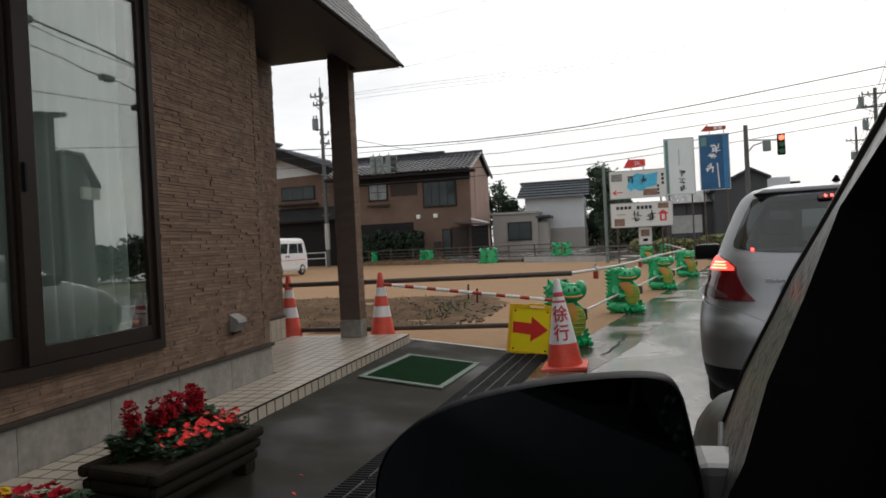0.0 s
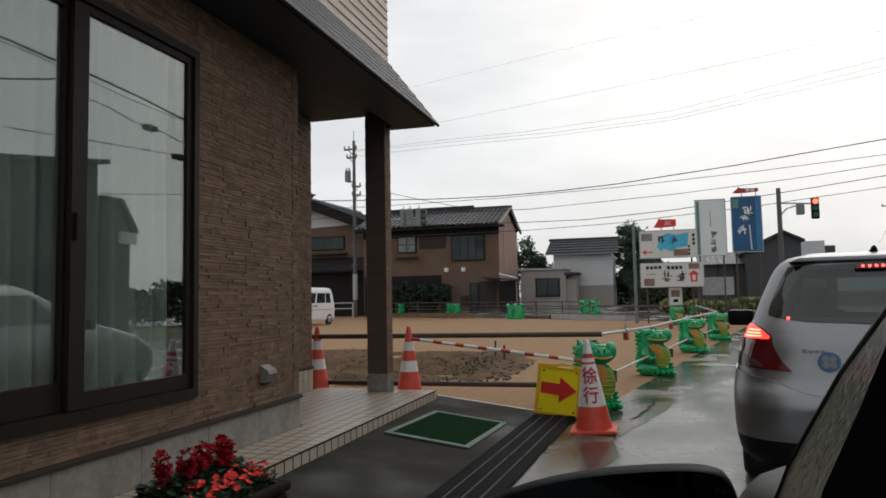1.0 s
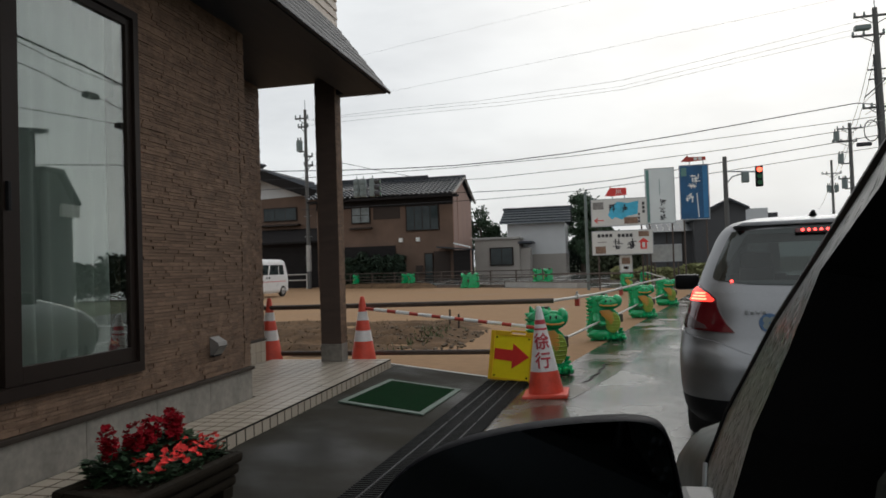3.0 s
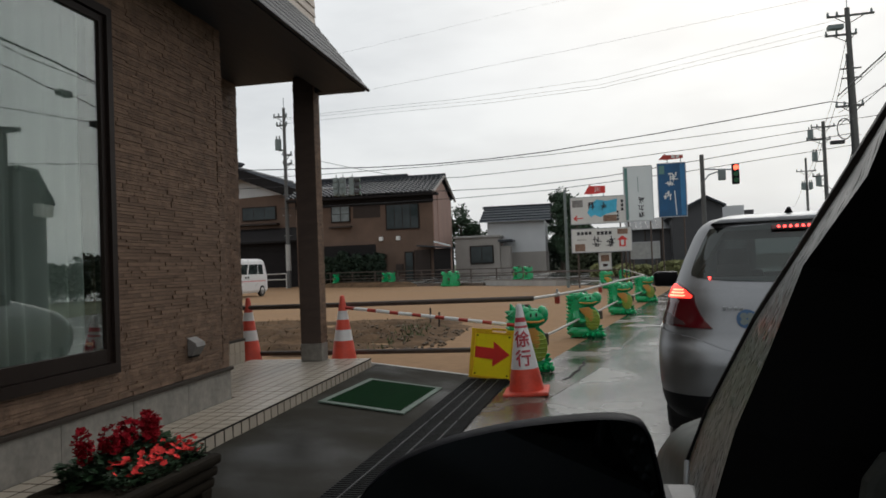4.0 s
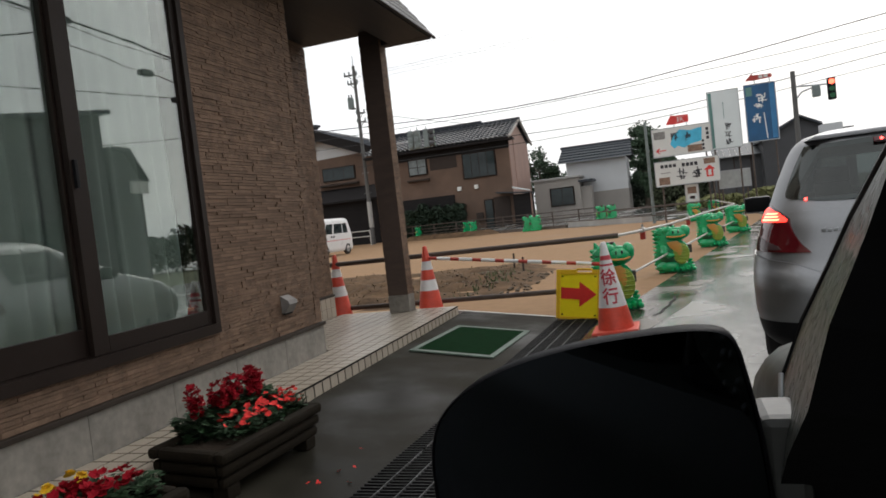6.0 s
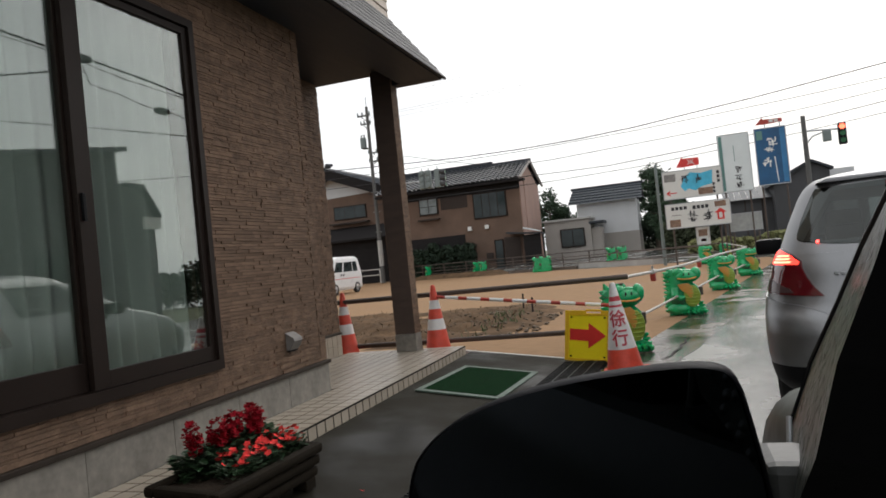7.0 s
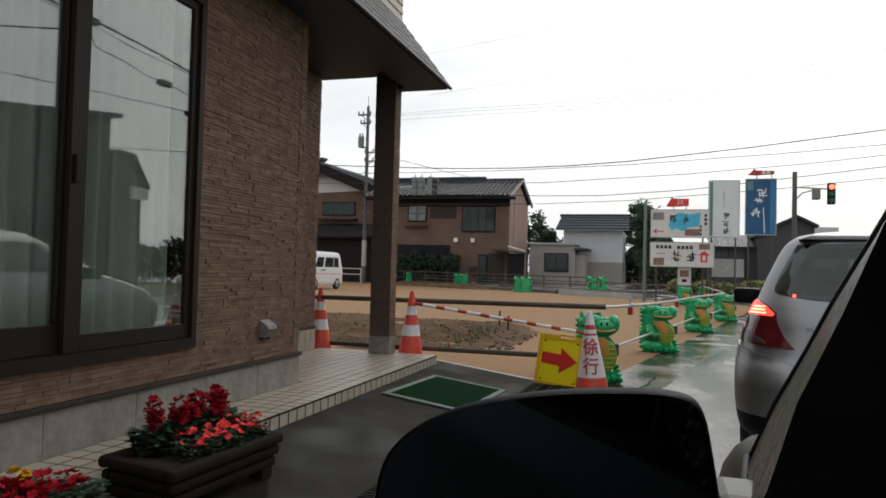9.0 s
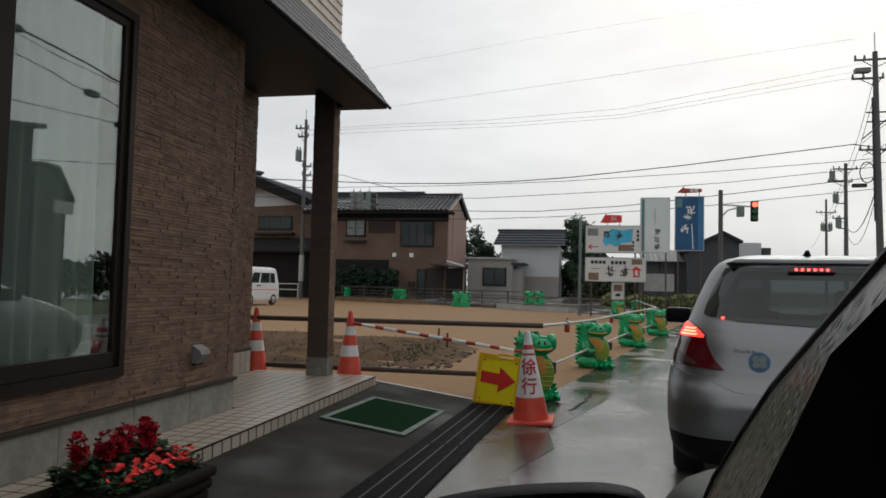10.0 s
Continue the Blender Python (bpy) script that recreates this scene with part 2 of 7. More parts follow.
M_MATEDGE = mat("pale_green_mat_frame", (0.098, 0.138, 0.108), 0.7, vary=0.4)
M_PLANTER = mat("dark_brown_planter", (0.0125, 0.009, 0.005), 0.9, spec=0.15, scale=12, vary=0.3, bump=0.3)
M_LEAF = mat("dark_leaf", (0.017, 0.046, 0.015), 0.6, vary=0.45, piece="island")
M_PETALRED = mat("deep_red_petal", (0.27, 0.008, 0.016), 0.8, vary=0.3, piece="island", spec=0.08)
M_PETALPINK = mat("coral_petal", (0.72, 0.055, 0.05), 0.8, vary=0.2, piece="island", spec=0.1)
M_PETALYEL = mat("yellow_petal", (0.80, 0.50, 0.02), 0.6, vary=0.2, piece="island")
M_SILVER = mat("silver_car_paint", (0.25, 0.253, 0.26), 0.40, metal=0.9, vary=0.06, bump=0.0)
M_VANPAINT = mat("white_van_paint", (0.72, 0.72, 0.72), 0.3, vary=0.05, bump=0.0, coat=0.4)
M_PEARL = mat("pearl_car_paint", (0.040, 0.045, 0.039), 0.45, metal=0.0, scale=18, vary=0.25, bump=0.03, fine=70, spec=0.25)
M_PILLAR = beaded_paint("rain_beaded_pillar", (0.027, 0.031, 0.026))
M_BLACK = mat("black_trim", (0.007, 0.007, 0.008), 0.5, vary=0.2, bump=0.06, spec=0.12)
M_HOUSING = mat("black_mirror_housing", (0.007, 0.007, 0.009), 0.45, scale=20, vary=0.4, bump=0.1, fine=150, spec=0.025, rough_vary=0.14)
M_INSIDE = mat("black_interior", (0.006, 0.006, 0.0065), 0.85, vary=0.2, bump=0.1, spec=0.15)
M_CARGLASS = mat("dark_car_glass", (0.020, 0.027, 0.027), 0.05, scale=4, vary=0.7, bump=0.0, spec=0.22, rough_vary=0.02)
M_TINTED = pane_mat("tinted_car_pane", (0.20, 0.235, 0.23), 0.055)
M_TYRE = mat("tyre_rubber", (0.018, 0.018, 0.018), 0.7, vary=0.2, bump=0.2)
M_TAILRED = mat("dark_red_lens", (0.095, 0.006, 0.009), 0.1, vary=0.1, bump=0.0, coat=0.5)
M_TAILGREY = mat("smoked_lens", (0.075, 0.045, 0.045), 0.12, vary=0.1, bump=0.0)
M_TAILLIT = glow("lit_brake_lamp", (1.0, 0.045, 0.03), 2.2)
M_BULB = glow("lit_brake_filament", (1.0, 0.30, 0.16), 3.0)
M_LEDLIT = glow("lit_stop_led", (1.0, 0.06, 0.05), 6.0)
M_SIGRED = glow("lit_signal_red", (1.0, 0.10, 0.05), 4.0)
# low metal colour darkens everything the mirror reflects
M_DARKMIRROR = mat("darkened_mirror_glass", (0.085, 0.096, 0.112), 0.03, metal=1.0, vary=0.02, bump=0.0, rough_vary=0.0)
M_BLUE = mat("deep_blue_banner", (0.010, 0.080, 0.19), 0.5, scale=1.5, vary=0.35, bump=0.02)
M_LBLUE = mat("sky_blue_print", (0.06, 0.42, 0.62), 0.5, scale=2, vary=0.3, bump=0.0)
M_MIDBLUE = mat("mid_blue_print", (0.03, 0.16, 0.34), 0.5, scale=1.5, vary=0.3, bump=0.0)
M_SIGNWHITE = mat("off_white_sign", (0.60, 0.595, 0.565), 0.5, scale=1.5, vary=0.08, bump=0.02)
M_SIGNGREY = mat("pale_grey_sign", (0.62, 0.66, 0.66), 0.5, scale=1.0, vary=0.1, bump=0.02)
M_TEAL = mat("teal_stripe", (0.10, 0.22, 0.20), 0.5, vary=0.1)
M_INK = mat("black_ink", (0.02, 0.02, 0.025), 0.6, vary=0.1, bump=0.0)
M_PHOTO = mat("brown_food_photo", (0.20, 0.12, 0.08), 0.5, scale=9, vary=0.6, bump=0.0)
M_PHOTOGREY = mat("grey_photo", (0.20, 0.19, 0.18), 0.5, scale=9, vary=0.5, bump=0.0)
M_HOUSE = mat("reddish_brown_wall", (0.128, 0.082, 0.059), 0.9, scale=0.8, vary=0.3, bump=0.1)
M_HOUSEPINK = mat("pinkish_brown_wall", (0.29, 0.185, 0.15), 0.9, scale=0.8, vary=0.12, bump=0.1)
M_BLACKWOOD = mat("black_stained_timber", (0.019, 0.017, 0.017), 0.9, scale=2, vary=0.3, spec=0.15, stretch=(1, 1, 6))
M_WOOD = mat("dark_weathered_wood", (0.036, 0.025, 0.020), 0.85, scale=2, vary=0.3, stretch=(1, 1, 6))
M_KAWARA = mat("dark_glazed_roof_tile", (0.034, 0.039, 0.047), 0.5, scale=2.5, vary=0.35, bump=0.05, spec=0.3)
M_SLATE = mat("grey_roof_slate", (0.062, 0.070, 0.080), 0.75, scale=2.5, vary=0.25, bump=0.1, spec=0.2)
M_PLASTER = mat("white_plaster", (0.55, 0.555, 0.56), 0.85, scale=0.7, vary=0.1, bump=0.1)
M_GREYWALL = mat("greige_render", (0.31, 0.285, 0.26), 0.9, scale=0.8, vary=0.12, bump=0.1)
M_FARGLASS = mat("house_window_glass", (0.020, 0.029, 0.030), 0.08, vary=0.5, scale=1.2, bump=0.0, spec=0.35)
# paler glass for the upper left window of the brown house
M_PALEGLASS = mat("pale_house_glass", (0.15, 0.17, 0.17), 0.15, vary=0.4, scale=2.5, bump=0.0, spec=0.4)
M_BARK = mat("bark", (0.07, 0.055, 0.04), 0.9, scale=8, vary=0.4, bump=0.5)
M_TREELEAF = mat("tree_leaf", (0.034, 0.066, 0.032), 0.7, vary=0.4, piece="island")
M_HEDGE = mat("hedge_leaf", (0.011, 0.026, 0.012), 0.8, vary=0.4, piece="island")
M_DRYGRASS = mat("withered_grass", (0.125, 0.085, 0.045), 0.9, vary=0.4, piece="island")
M_GRASS = mat("grass_blade", (0.075, 0.10, 0.04), 0.8, vary=0.4, piece="island")
M_OLIVE = mat("olive_leaf", (0.055, 0.068, 0.034), 0.8, vary=0.45, piece="island")
M_VERGE = mat("pale_weed_blade", (0.20, 0.205, 0.085), 0.8, vary=0.45, piece="island")
M_POLE = mat("concrete_pole", (0.098, 0.096, 0.092), 0.8, scale=3, vary=0.15, bump=0.1)
M_WIRE = mat("black_cable", (0.02, 0.02, 0.022), 0.6, vary=0.1, bump=0.0)
M_SIGNALGREY = mat("signal_grey_green", (0.15, 0.18, 0.175), 0.5, vary=0.1)
M_SHED = mat("dark_shed_wall", (0.055, 0.055, 0.058), 0.8, scale=1, vary=0.2)
M_STONE = mat("grey_brown_stone", (0.125, 0.092, 0.062), 0.95, scale=10, vary=0.4, bump=0.4, piece="island")


# ---- shape helpers ----
def box(bm, x0, x1, y0, y1, z0, z1, bevel=0.0, m=None):
    r = bmesh.ops.create_cube(bm, size=1.0)
    vs = r["verts"]
    bmesh.ops.scale(bm, vec=(x1 - x0, y1 - y0, z1 - z0), verts=vs)
    bmesh.ops.translate(bm, vec=((x0 + x1) / 2, (y0 + y1) / 2, (z0 + z1) / 2), verts=vs)
    if bevel:
        es = list({e for v in vs for e in v.link_edges})
        out = bmesh.ops.bevel(bm, geom=es, offset=bevel, segments=2, affect="EDGES", profile=0.6)
        vs = list({v for f in out["faces"] for v in f.verts} | {v for v in vs if v.is_valid})
    if m is not None:
        bmesh.ops.transform(bm, matrix=m, verts=vs)
    return vs


def tube(bm, points, radius, seg=8, caps=True):
    """A round rod along points; radius may be one number or one for each point."""
    pts = [Vector(p) for p in points]
    rad = radius if isinstance(radius, (list, tuple)) else [radius] * len(pts)
    rings = []
    for i, p in enumerate(pts):
        d = (pts[min(i + 1, len(pts) - 1)] - pts[max(i - 1, 0)]).normalized()
        a = d.cross(Vector((0, 0, 1)))
        a = a.normalized() if a.length > 1e-3 else Vector((1, 0, 0))
        b = d.cross(a).normalized()
        rings.append([bm.verts.new(p + rad[i] * (math.cos(k * math.tau / seg) * a + math.sin(k * math.tau / seg) * b)) for k in range(seg)])
    for r0, r1 in zip(rings, rings[1:]):
        for k in range(seg):
            bm.faces.new((r0[k], r0[(k + 1) % seg], r1[(k + 1) % seg], r1[k]))
    if caps:
        bm.faces.new(rings[0])
        bm.faces.new(rings[-1][::-1])
    return rings


def prism(bm, outline, y0, y1, bevel=0.0, m=None):
    """An outline in x, z drawn out from y0 to y1."""
    a = [bm.verts.new((x, y0, z)) for x, z in outline]
    b = [bm.verts.new((x, y1, z)) for x, z in outline]
    n = len(outline)
    faces = [bm.faces.new(a), bm.faces.new(b[::-1])]
    for i in range(n):
        faces.append(bm.faces.new((a[i], b[i], b[(i + 1) % n], a[(i + 1) % n])))
    vs = a + b
    bmesh.ops.recalc_face_normals(bm, faces=faces)
    if bevel:
        es = [e for f in faces[:2] for e in f.edges]
        out = bmesh.ops.bevel(bm, geom=list(set(es)), offset=bevel, segments=2, affect="EDGES", profile=0.6)
        vs = list({v for f in out["faces"] for v in f.verts} | {v for v in vs if v.is_valid})
    if m is not None:
        bmesh.ops.transform(bm, matrix=m, verts=vs)
    return vs


def sheet(bm, corners):
    return bm.faces.new([bm.verts.new(c) for c in corners])


def blob(bm, centre, size, seed=0, rough=0.25, level=2):
    r = bmesh.ops.create_icosphere(bm, subdivisions=level, radius=1.0)
    for v in r["verts"]:
        k = 1 + rough * noise.noise(v.co * 2.3 + Vector((seed * 7.1, seed * 3.3, 0)))
        v.co = Vector(centre) + Vector((v.co.x * size[0], v.co.y * size[1], v.co.z * size[2])) * k
    return r["verts"]


def finish(bm, material, smooth=False, angle=35):
    me = bpy.data.meshes.new("mesh")
    bm.normal_update()
    bm.to_mesh(me)
    bm.free()
    me.materials.append(material)
    if smooth:
        me.shade_smooth()
        me.set_sharp_from_angle(angle=radians(angle))
    return me


def part(name, bm, material, parent, label="", smooth=False, at=None):
    ob = new(name, finish(bm, material, smooth))
    ob.parent = parent
    if at is not None:
        ob.matrix_basis = at
    return tagged(ob, label) if label else ob


def single(name, bm, material, label, category, smooth=False, at=None, group="", kind=""):
    ob = new(name, finish(bm, material, smooth))
    if at is not None:
        ob.matrix_basis = at
    return tagged(ob, label, category, group, kind)


def thing(name, label, category, at=None, group="", kind=""):
    ob = new(name)
    if at is not None:
        ob.matrix_basis = at
    return tagged(ob, label, category, group, kind)


def B():
    return bmesh.new()


def boxed(*a, **k):
    bm = B()
    box(bm, *a, **k)
    return bm


def rods(*specs):
    bm = B()
    for points, r in specs:
        tube(bm, points, r)
    return bm


def letters(text, size, depth=0.002, bold=0.0):
    """A mesh of letters, centred, standing in x, z and facing -y."""
    cu = bpy.data.curves.new("letters", "FONT")
    cu.offset = size * bold
    cu.body, cu.size, cu.extrude, cu.align_x, cu.align_y = text, size, depth, "CENTER", "CENTER"
    ob = new("letters", cu)
    me = bpy.data.meshes.new_from_object(ob.evaluated_get(bpy.context.evaluated_depsgraph_get()))
    bpy.data.objects.remove(ob)
    me.transform(pose(0, 0, 0, 90, 0, 0))
    me.materials.clear()
    return me

# ---- ground ----
G = -0.095  # level of the road and the lot

bm = B()
sheet(bm, [(-1500, -1500, G - 0.03), (1500, -1500, G - 0.03), (1500, 1500, G - 0.03), (-1500, 1500, G - 0.03)])
single("ground", bm, M_GROUND, "rough grassy ground reaching to the horizon", "ground", kind="structure")


def flat(name, corners, z, material, label, category="road", kind="structure", thick=0.02):
    bm = B()
    top = [bm.verts.new((x, y, z)) for x, y in corners]
    low = [bm.verts.new((x, y, z - thick)) for x, y in corners]
    bm.faces.new(top)
    n = len(corners)
    for i in range(n):
        bm.faces.new((top[i], low[i], low[(i + 1) % n], top[(i + 1) % n]))
    bmesh.ops.recalc_face_normals(bm, faces=bm.faces[:])
    return single(name, bm, material, label, category, kind=kind)


def edge_x(y):
    """The lot's side of the road."""
    return -0.25 + 0.2 * (y - 7.6)


flat("road", [(-1.25, -60), (7.5, -60), (7.5, 6), (13.0, 34), (60, 20), (60, 40), (15, 60), (-3, 66), (-22, 72), (-60, 94), (-60, 76), (-19, 51.5),
              (-4.2, 36.2), (3.6, 30.4), (edge_x(26), 26), (edge_x(7.6), 7.6), (-0.55, 6.6), (-1.25, 6.6)], G, M_ROAD,
     "wet grey road with standing rain water", thick=0.025)
flat("sand_lot", [(-2.3, 7.40), (-1.15, 7.26), (-0.62, 7.05), (edge_x(7.6) - 0.004, 7.6), (edge_x(26) - 0.004, 26), (3.5, 30.2), (-4.2, 35.9), (-19, 51), (-60, 60),
                  (-60, 7.30)], G - 0.004, M_SAND, "levelled orange sand of the vacant lot", "ground")

flat("gutter", [(-0.75, 6.2), (-0.84, 4.6), (-0.93, 3.0), (-1.0, 1.8), (-0.80, 1.8), (-0.62, 3.1), (-0.40, 4.0), (-0.46, 4.6), (-0.22, 5.4), (-0.30, 6.0), (-0.12, 6.62), (edge_x(7.6) + 0.42, 7.6), (edge_x(26) + 0.3, 26), (edge_x(26) - 0.22, 26), (edge_x(7.6) - 0.25, 7.6), (-0.62, 7.05)], G + 0.004, M_GUTTER,
     "dark wet gutter between sand and road", "gutter", thick=0.006)

# street behind the lot, rising towards the houses
near_edge = [(-19.0, 46.0), (-9.3, 39.75), (-4.4, 37.6), (-0.6, 33.7), (3.5, 30.5)]
far_edge = [(-19.0, 46.6), (-9.2, 45.6), (-6.0, 50.5), (-2.0, 50.5), (3.5, 44.0)]
bm = B()
rise = [0.12, 0.40, 0.42, 0.42, 0.36]
e = [bm.verts.new((x, y, G + 0.012)) for x, y in near_edge]
f = [bm.verts.new((x, y, z)) for (x, y), z in zip(far_edge, rise)]
e2 = [bm.verts.new((x, y, G - 0.04)) for x, y in near_edge]
f2 = [bm.verts.new((x, y, G - 0.04)) for x, y in far_edge]
for i in range(4):
    bm.faces.new((e[i], e[i + 1], f[i + 1], f[i]))
    bm.faces.new((e[i], e2[i], e2[i + 1], e[i + 1]))
    bm.faces.new((f[i], f[i + 1], f2[i + 1], f2[i]))
for i in (0, 4):
    bm.faces.new((e[i], f[i], f2[i], e2[i]))
bmesh.ops.recalc_face_normals(bm, faces=bm.faces[:])
single("far_street", bm, M_ROAD, "wet grey street rising to the houses", "road", kind="structure")

def drain_x(y):
    """The drain's edge on the forecourt's side."""
    return -1.215 + 0.058 * (max(y, -0.5) - 5.5)


# forecourt that falls from the tiled platform to the drain
bm = B()
ny, nx = 40, 8
grid = []
for j in range(ny + 1):
    y = -6 + (7.44 + 6) * j / ny
    row = []
    for i in range(nx + 1):
        u = i / nx
        x = -2.205 + (drain_x(y) + 2.205) * u
        yy = min(y, 7.43 - 0.13 * u)
        row.append(bm.verts.new((x, yy, 0.025 - (0.115 * u) + 0.004 * noise.noise(Vector((x * 2, yy * 2, 0))))))
    grid.append(row)
for j in range(ny):
    for i in range(nx):
        q = (grid[j][i], grid[j][i + 1], grid[j + 1][i + 1], grid[j + 1][i])
        if (q[0].co - q[3].co).length > 1e-4 or (q[1].co - q[2].co).length > 1e-4:
            bm.faces.new(q)
bmesh.ops.remove_doubles(bm, verts=bm.verts[:], dist=1e-4)
single("forecourt", bm, M_ASPHALT, "damp dark asphalt forecourt sloping to the drain", "pavement", smooth=True, kind="structure")
bm = B()
prism(bm, [(-2.3, 0.042), (-1.12, -0.086), (-1.12, -0.16), (-2.3, -0.16)], 0, 0.055, m=Matrix(((1, 0, 0, 0), (-0.12, 1, 0, 7.155), (0, 0, 1, 0.0), (0, 0, 0, 1))))
box(bm, -1.17, -1.07, 7.36, 7.95, G - 0.03, G + 0.012, 0.004)
single("concrete_edge", bm, M_LINE, "pale concrete edging between asphalt and sand", "kerb", kind="structure")

# ---- the shop: wall with window, plinth, platform, canopy ----
WX = -2.67
WY0, WY1 = -5.0, 5.04
W0, W1, WZ0, WZ1 = 1.75, 3.705, 0.53, 2.69   # the window's opening
WT = 3.0
bm = B()
for y0, y1, z0, z1 in ((WY0, W0, 0.335, WT), (W1, WY1, 0.335, WT), (W0, W1, 0.335, WZ0), (W0, W1, WZ1, WT)):
    box(bm, WX - 0.16, WX - 0.012, y0, y1, z0, z1)
box(bm, -3.64, WX - 0.012, WY1 - 0.14, WY1 - 0.012, 0.335, WT)
wall_front = single("wall_front", bm, M_JOINT, "brown stacked-stone siding wall of the shop", "wall", kind="structure")
bm = B()
box(bm, -3.76, -3.612, WY1 - 0.1, 7.10, 0.37, 3.17)
box(bm, -7.0, -3.76, 6.96, 7.10, 0.37, 3.17)
wall_recess = single("wall_recess", bm, M_JOINT, "recessed brown siding wall of the entrance porch", "wall", kind="structure")
bm = B()
box(bm, WX - 0.17, WX - 0.002, WY0, WY1 - 0.002, 0.0, 0.335)
box(bm, -3.77, -3.60, WY1, 7.104, 0.0, 0.345)
plinth = single("plinth", bm, M_PLINTH, "pale concrete plinth under the siding", "wall", kind="structure")
PANEL = finish(boxed(WX - 0.003, WX + 0.004, -0.602, 0.0, 0.0, 0.334), M_PLINTH)
for k in range(9):
    ob = new("panel", PANEL)
    ob.parent = plinth
    ob.matrix_basis = pose(0, WY1 + 0.004 - 0.606 * k, 0)
bm = B()
box(bm, WX - 0.02, WX + 0.022, WY0, WY1 + 0.02, 0.335, 0.362, 0.004)
box(bm, -3.64, -3.59, WY1 + 0.05, 7.12, 0.345, 0.372, 0.004)
single("trim", bm, M_TRIM, "dark brown flashing strip above the plinth", "trim", kind="structure")
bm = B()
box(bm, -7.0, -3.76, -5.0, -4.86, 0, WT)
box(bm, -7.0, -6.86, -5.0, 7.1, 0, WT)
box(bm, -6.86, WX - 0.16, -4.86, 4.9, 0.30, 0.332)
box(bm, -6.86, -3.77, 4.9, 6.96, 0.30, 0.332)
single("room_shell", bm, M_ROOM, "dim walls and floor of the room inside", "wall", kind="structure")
bm = B()
box(bm, -7.0, -2.60, -5.0, 7.2, 3.17, 3.24)
single("ceiling", bm, M_SOFFIT, "dark ceiling of room and porch", "ceiling", kind="structure")

window = thing("window_1", "large sliding window in dark bronze frames with pale curtains behind", "window", kind="structure")
part("window_frame", (lambda b: (box(b, WX - 0.10, WX + 0.02, W0, W0 + 0.05, WZ0, WZ1), box(b, WX - 0.10, WX + 0.02, W1 - 0.045, W1, WZ0, WZ1),
     box(b, WX - 0.10, WX + 0.025, W0 + 0.05, W1 - 0.045, WZ0, WZ0 + 0.06), box(b, WX - 0.10, WX + 0.02, W0 + 0.05, W1 - 0.045, WZ1 - 0.05, WZ1), b)[-1])(B()), M_FRAME, window)


def sash(y0, y1, x, rail=0.085, left=0.05, right=0.045):
    bm = B()
    z0, z1 = WZ0 + 0.063, WZ1 - 0.053
    box(bm, x - 0.02, x + 0.015, y0, y0 + left, z0, z1, 0.003)
    box(bm, x - 0.02, x + 0.015, y1 - right, y1, z0, z1, 0.003)
    box(bm, x - 0.02, x + 0.015, y0 + left, y1 - right, z0, z0 + rail, 0.003)
    box(bm, x - 0.02, x + 0.015, y0 + left, y1 - right, z1 - 0.045, z1, 0.003)
    s = part("sash", bm, M_FRAME, window)
    p = part("pane", boxed(x - 0.004, x + 0.001, y0 + left - 0.005, y1 - right + 0.005, z0 + rail - 0.005, z1 - 0.04), M_PANE, s)
    p.visible_shadow = False
    return s


sash(W0 + 0.052, 2.785, WX - 0.055, 0.14, right=0.08)
s2 = sash(2.72, W1 - 0.047, WX - 0.015, left=0.10)
part("latch", boxed(WX - 0.01, WX + 0.018, 2.735, 2.755, 1.42, 1.56, 0.004), M_BLACK, s2)


def curtain(y0, y1, x, seed):
    bm = B()
    n, hh = 120, 8
    rows = []
    for j in range(hh + 1):
        z = 0.50 + (2.66 - 0.50) * j / hh
        row = []
        for i in range(n + 1):
            y = y0 + (y1 - y0) * i / n
            f = math.sin(y * 46 + 3.2 * noise.noise(Vector((y * 3, seed, 0))) + 0.12 * math.sin(z * 2 + seed))
            row.append(bm.verts.new((x + (0.040 - 0.008 * z) * f + 0.01 * noise.noise(Vector((y * 9, z, seed))), y, z)))
        rows.append(row)
    for a, b in zip(rows, rows[1:]):
        for i in range(n):
            bm.faces.new((a[i], a[i + 1], b[i + 1], b[i]))
    return bm


single("curtain", curtain(1.55, 2.72, WX - 0.17, 1.0), M_CURTAIN, "pale lace curtain hanging in soft folds", "curtain", smooth=True, group="window curtains")
single("curtain", curtain(2.70, 3.60, WX - 0.15, 5.0), M_CURTAIN, "pale lace curtain drawn short of the window's edge", "curtain", smooth=True, group="window curtains")
single("curtain_rail", boxed(WX - 0.20, WX - 0.11, 1.5, 3.85, 2.66, 2.70), M_FRAME, "dark curtain rail under the room's ceiling", "curtain rail")

# vent hood
vent = thing("vent_hood", "small pale metal vent hood on the siding wall", "vent", pose(WX, 4.51, 0.585) @ Matrix.Scale(0.85, 4))
part("hood", (lambda b: (prism(b, [(0.0, -0.075), (0.035, -0.075), (0.085, 0.0), (0.075, 0.03), (0.0, 0.075)], -0.07, 0.07, 0.004), b)[-1])(B()), mat("dull_grey_metal", (0.17, 0.16, 0.15), 0.55, metal=0.3), vent)
part("grille", boxed(0.0, 0.03, -0.062, 0.062, -0.09, -0.074, 0.002), M_BLACK, vent, "dark grille under the hood")

# platform core (tiles are laid on it at the end)
PX1, PY1, PZ = -2.207, 7.25, 0.115
bm = B()
box(bm, -3.60, PX1 + 0.001, WY0, PY1 - 0.002, -0.12, PZ - 0.003)
platform = single("platform", bm, M_GROUT, "tiled entrance platform with grey joints", "platform", kind="structure")

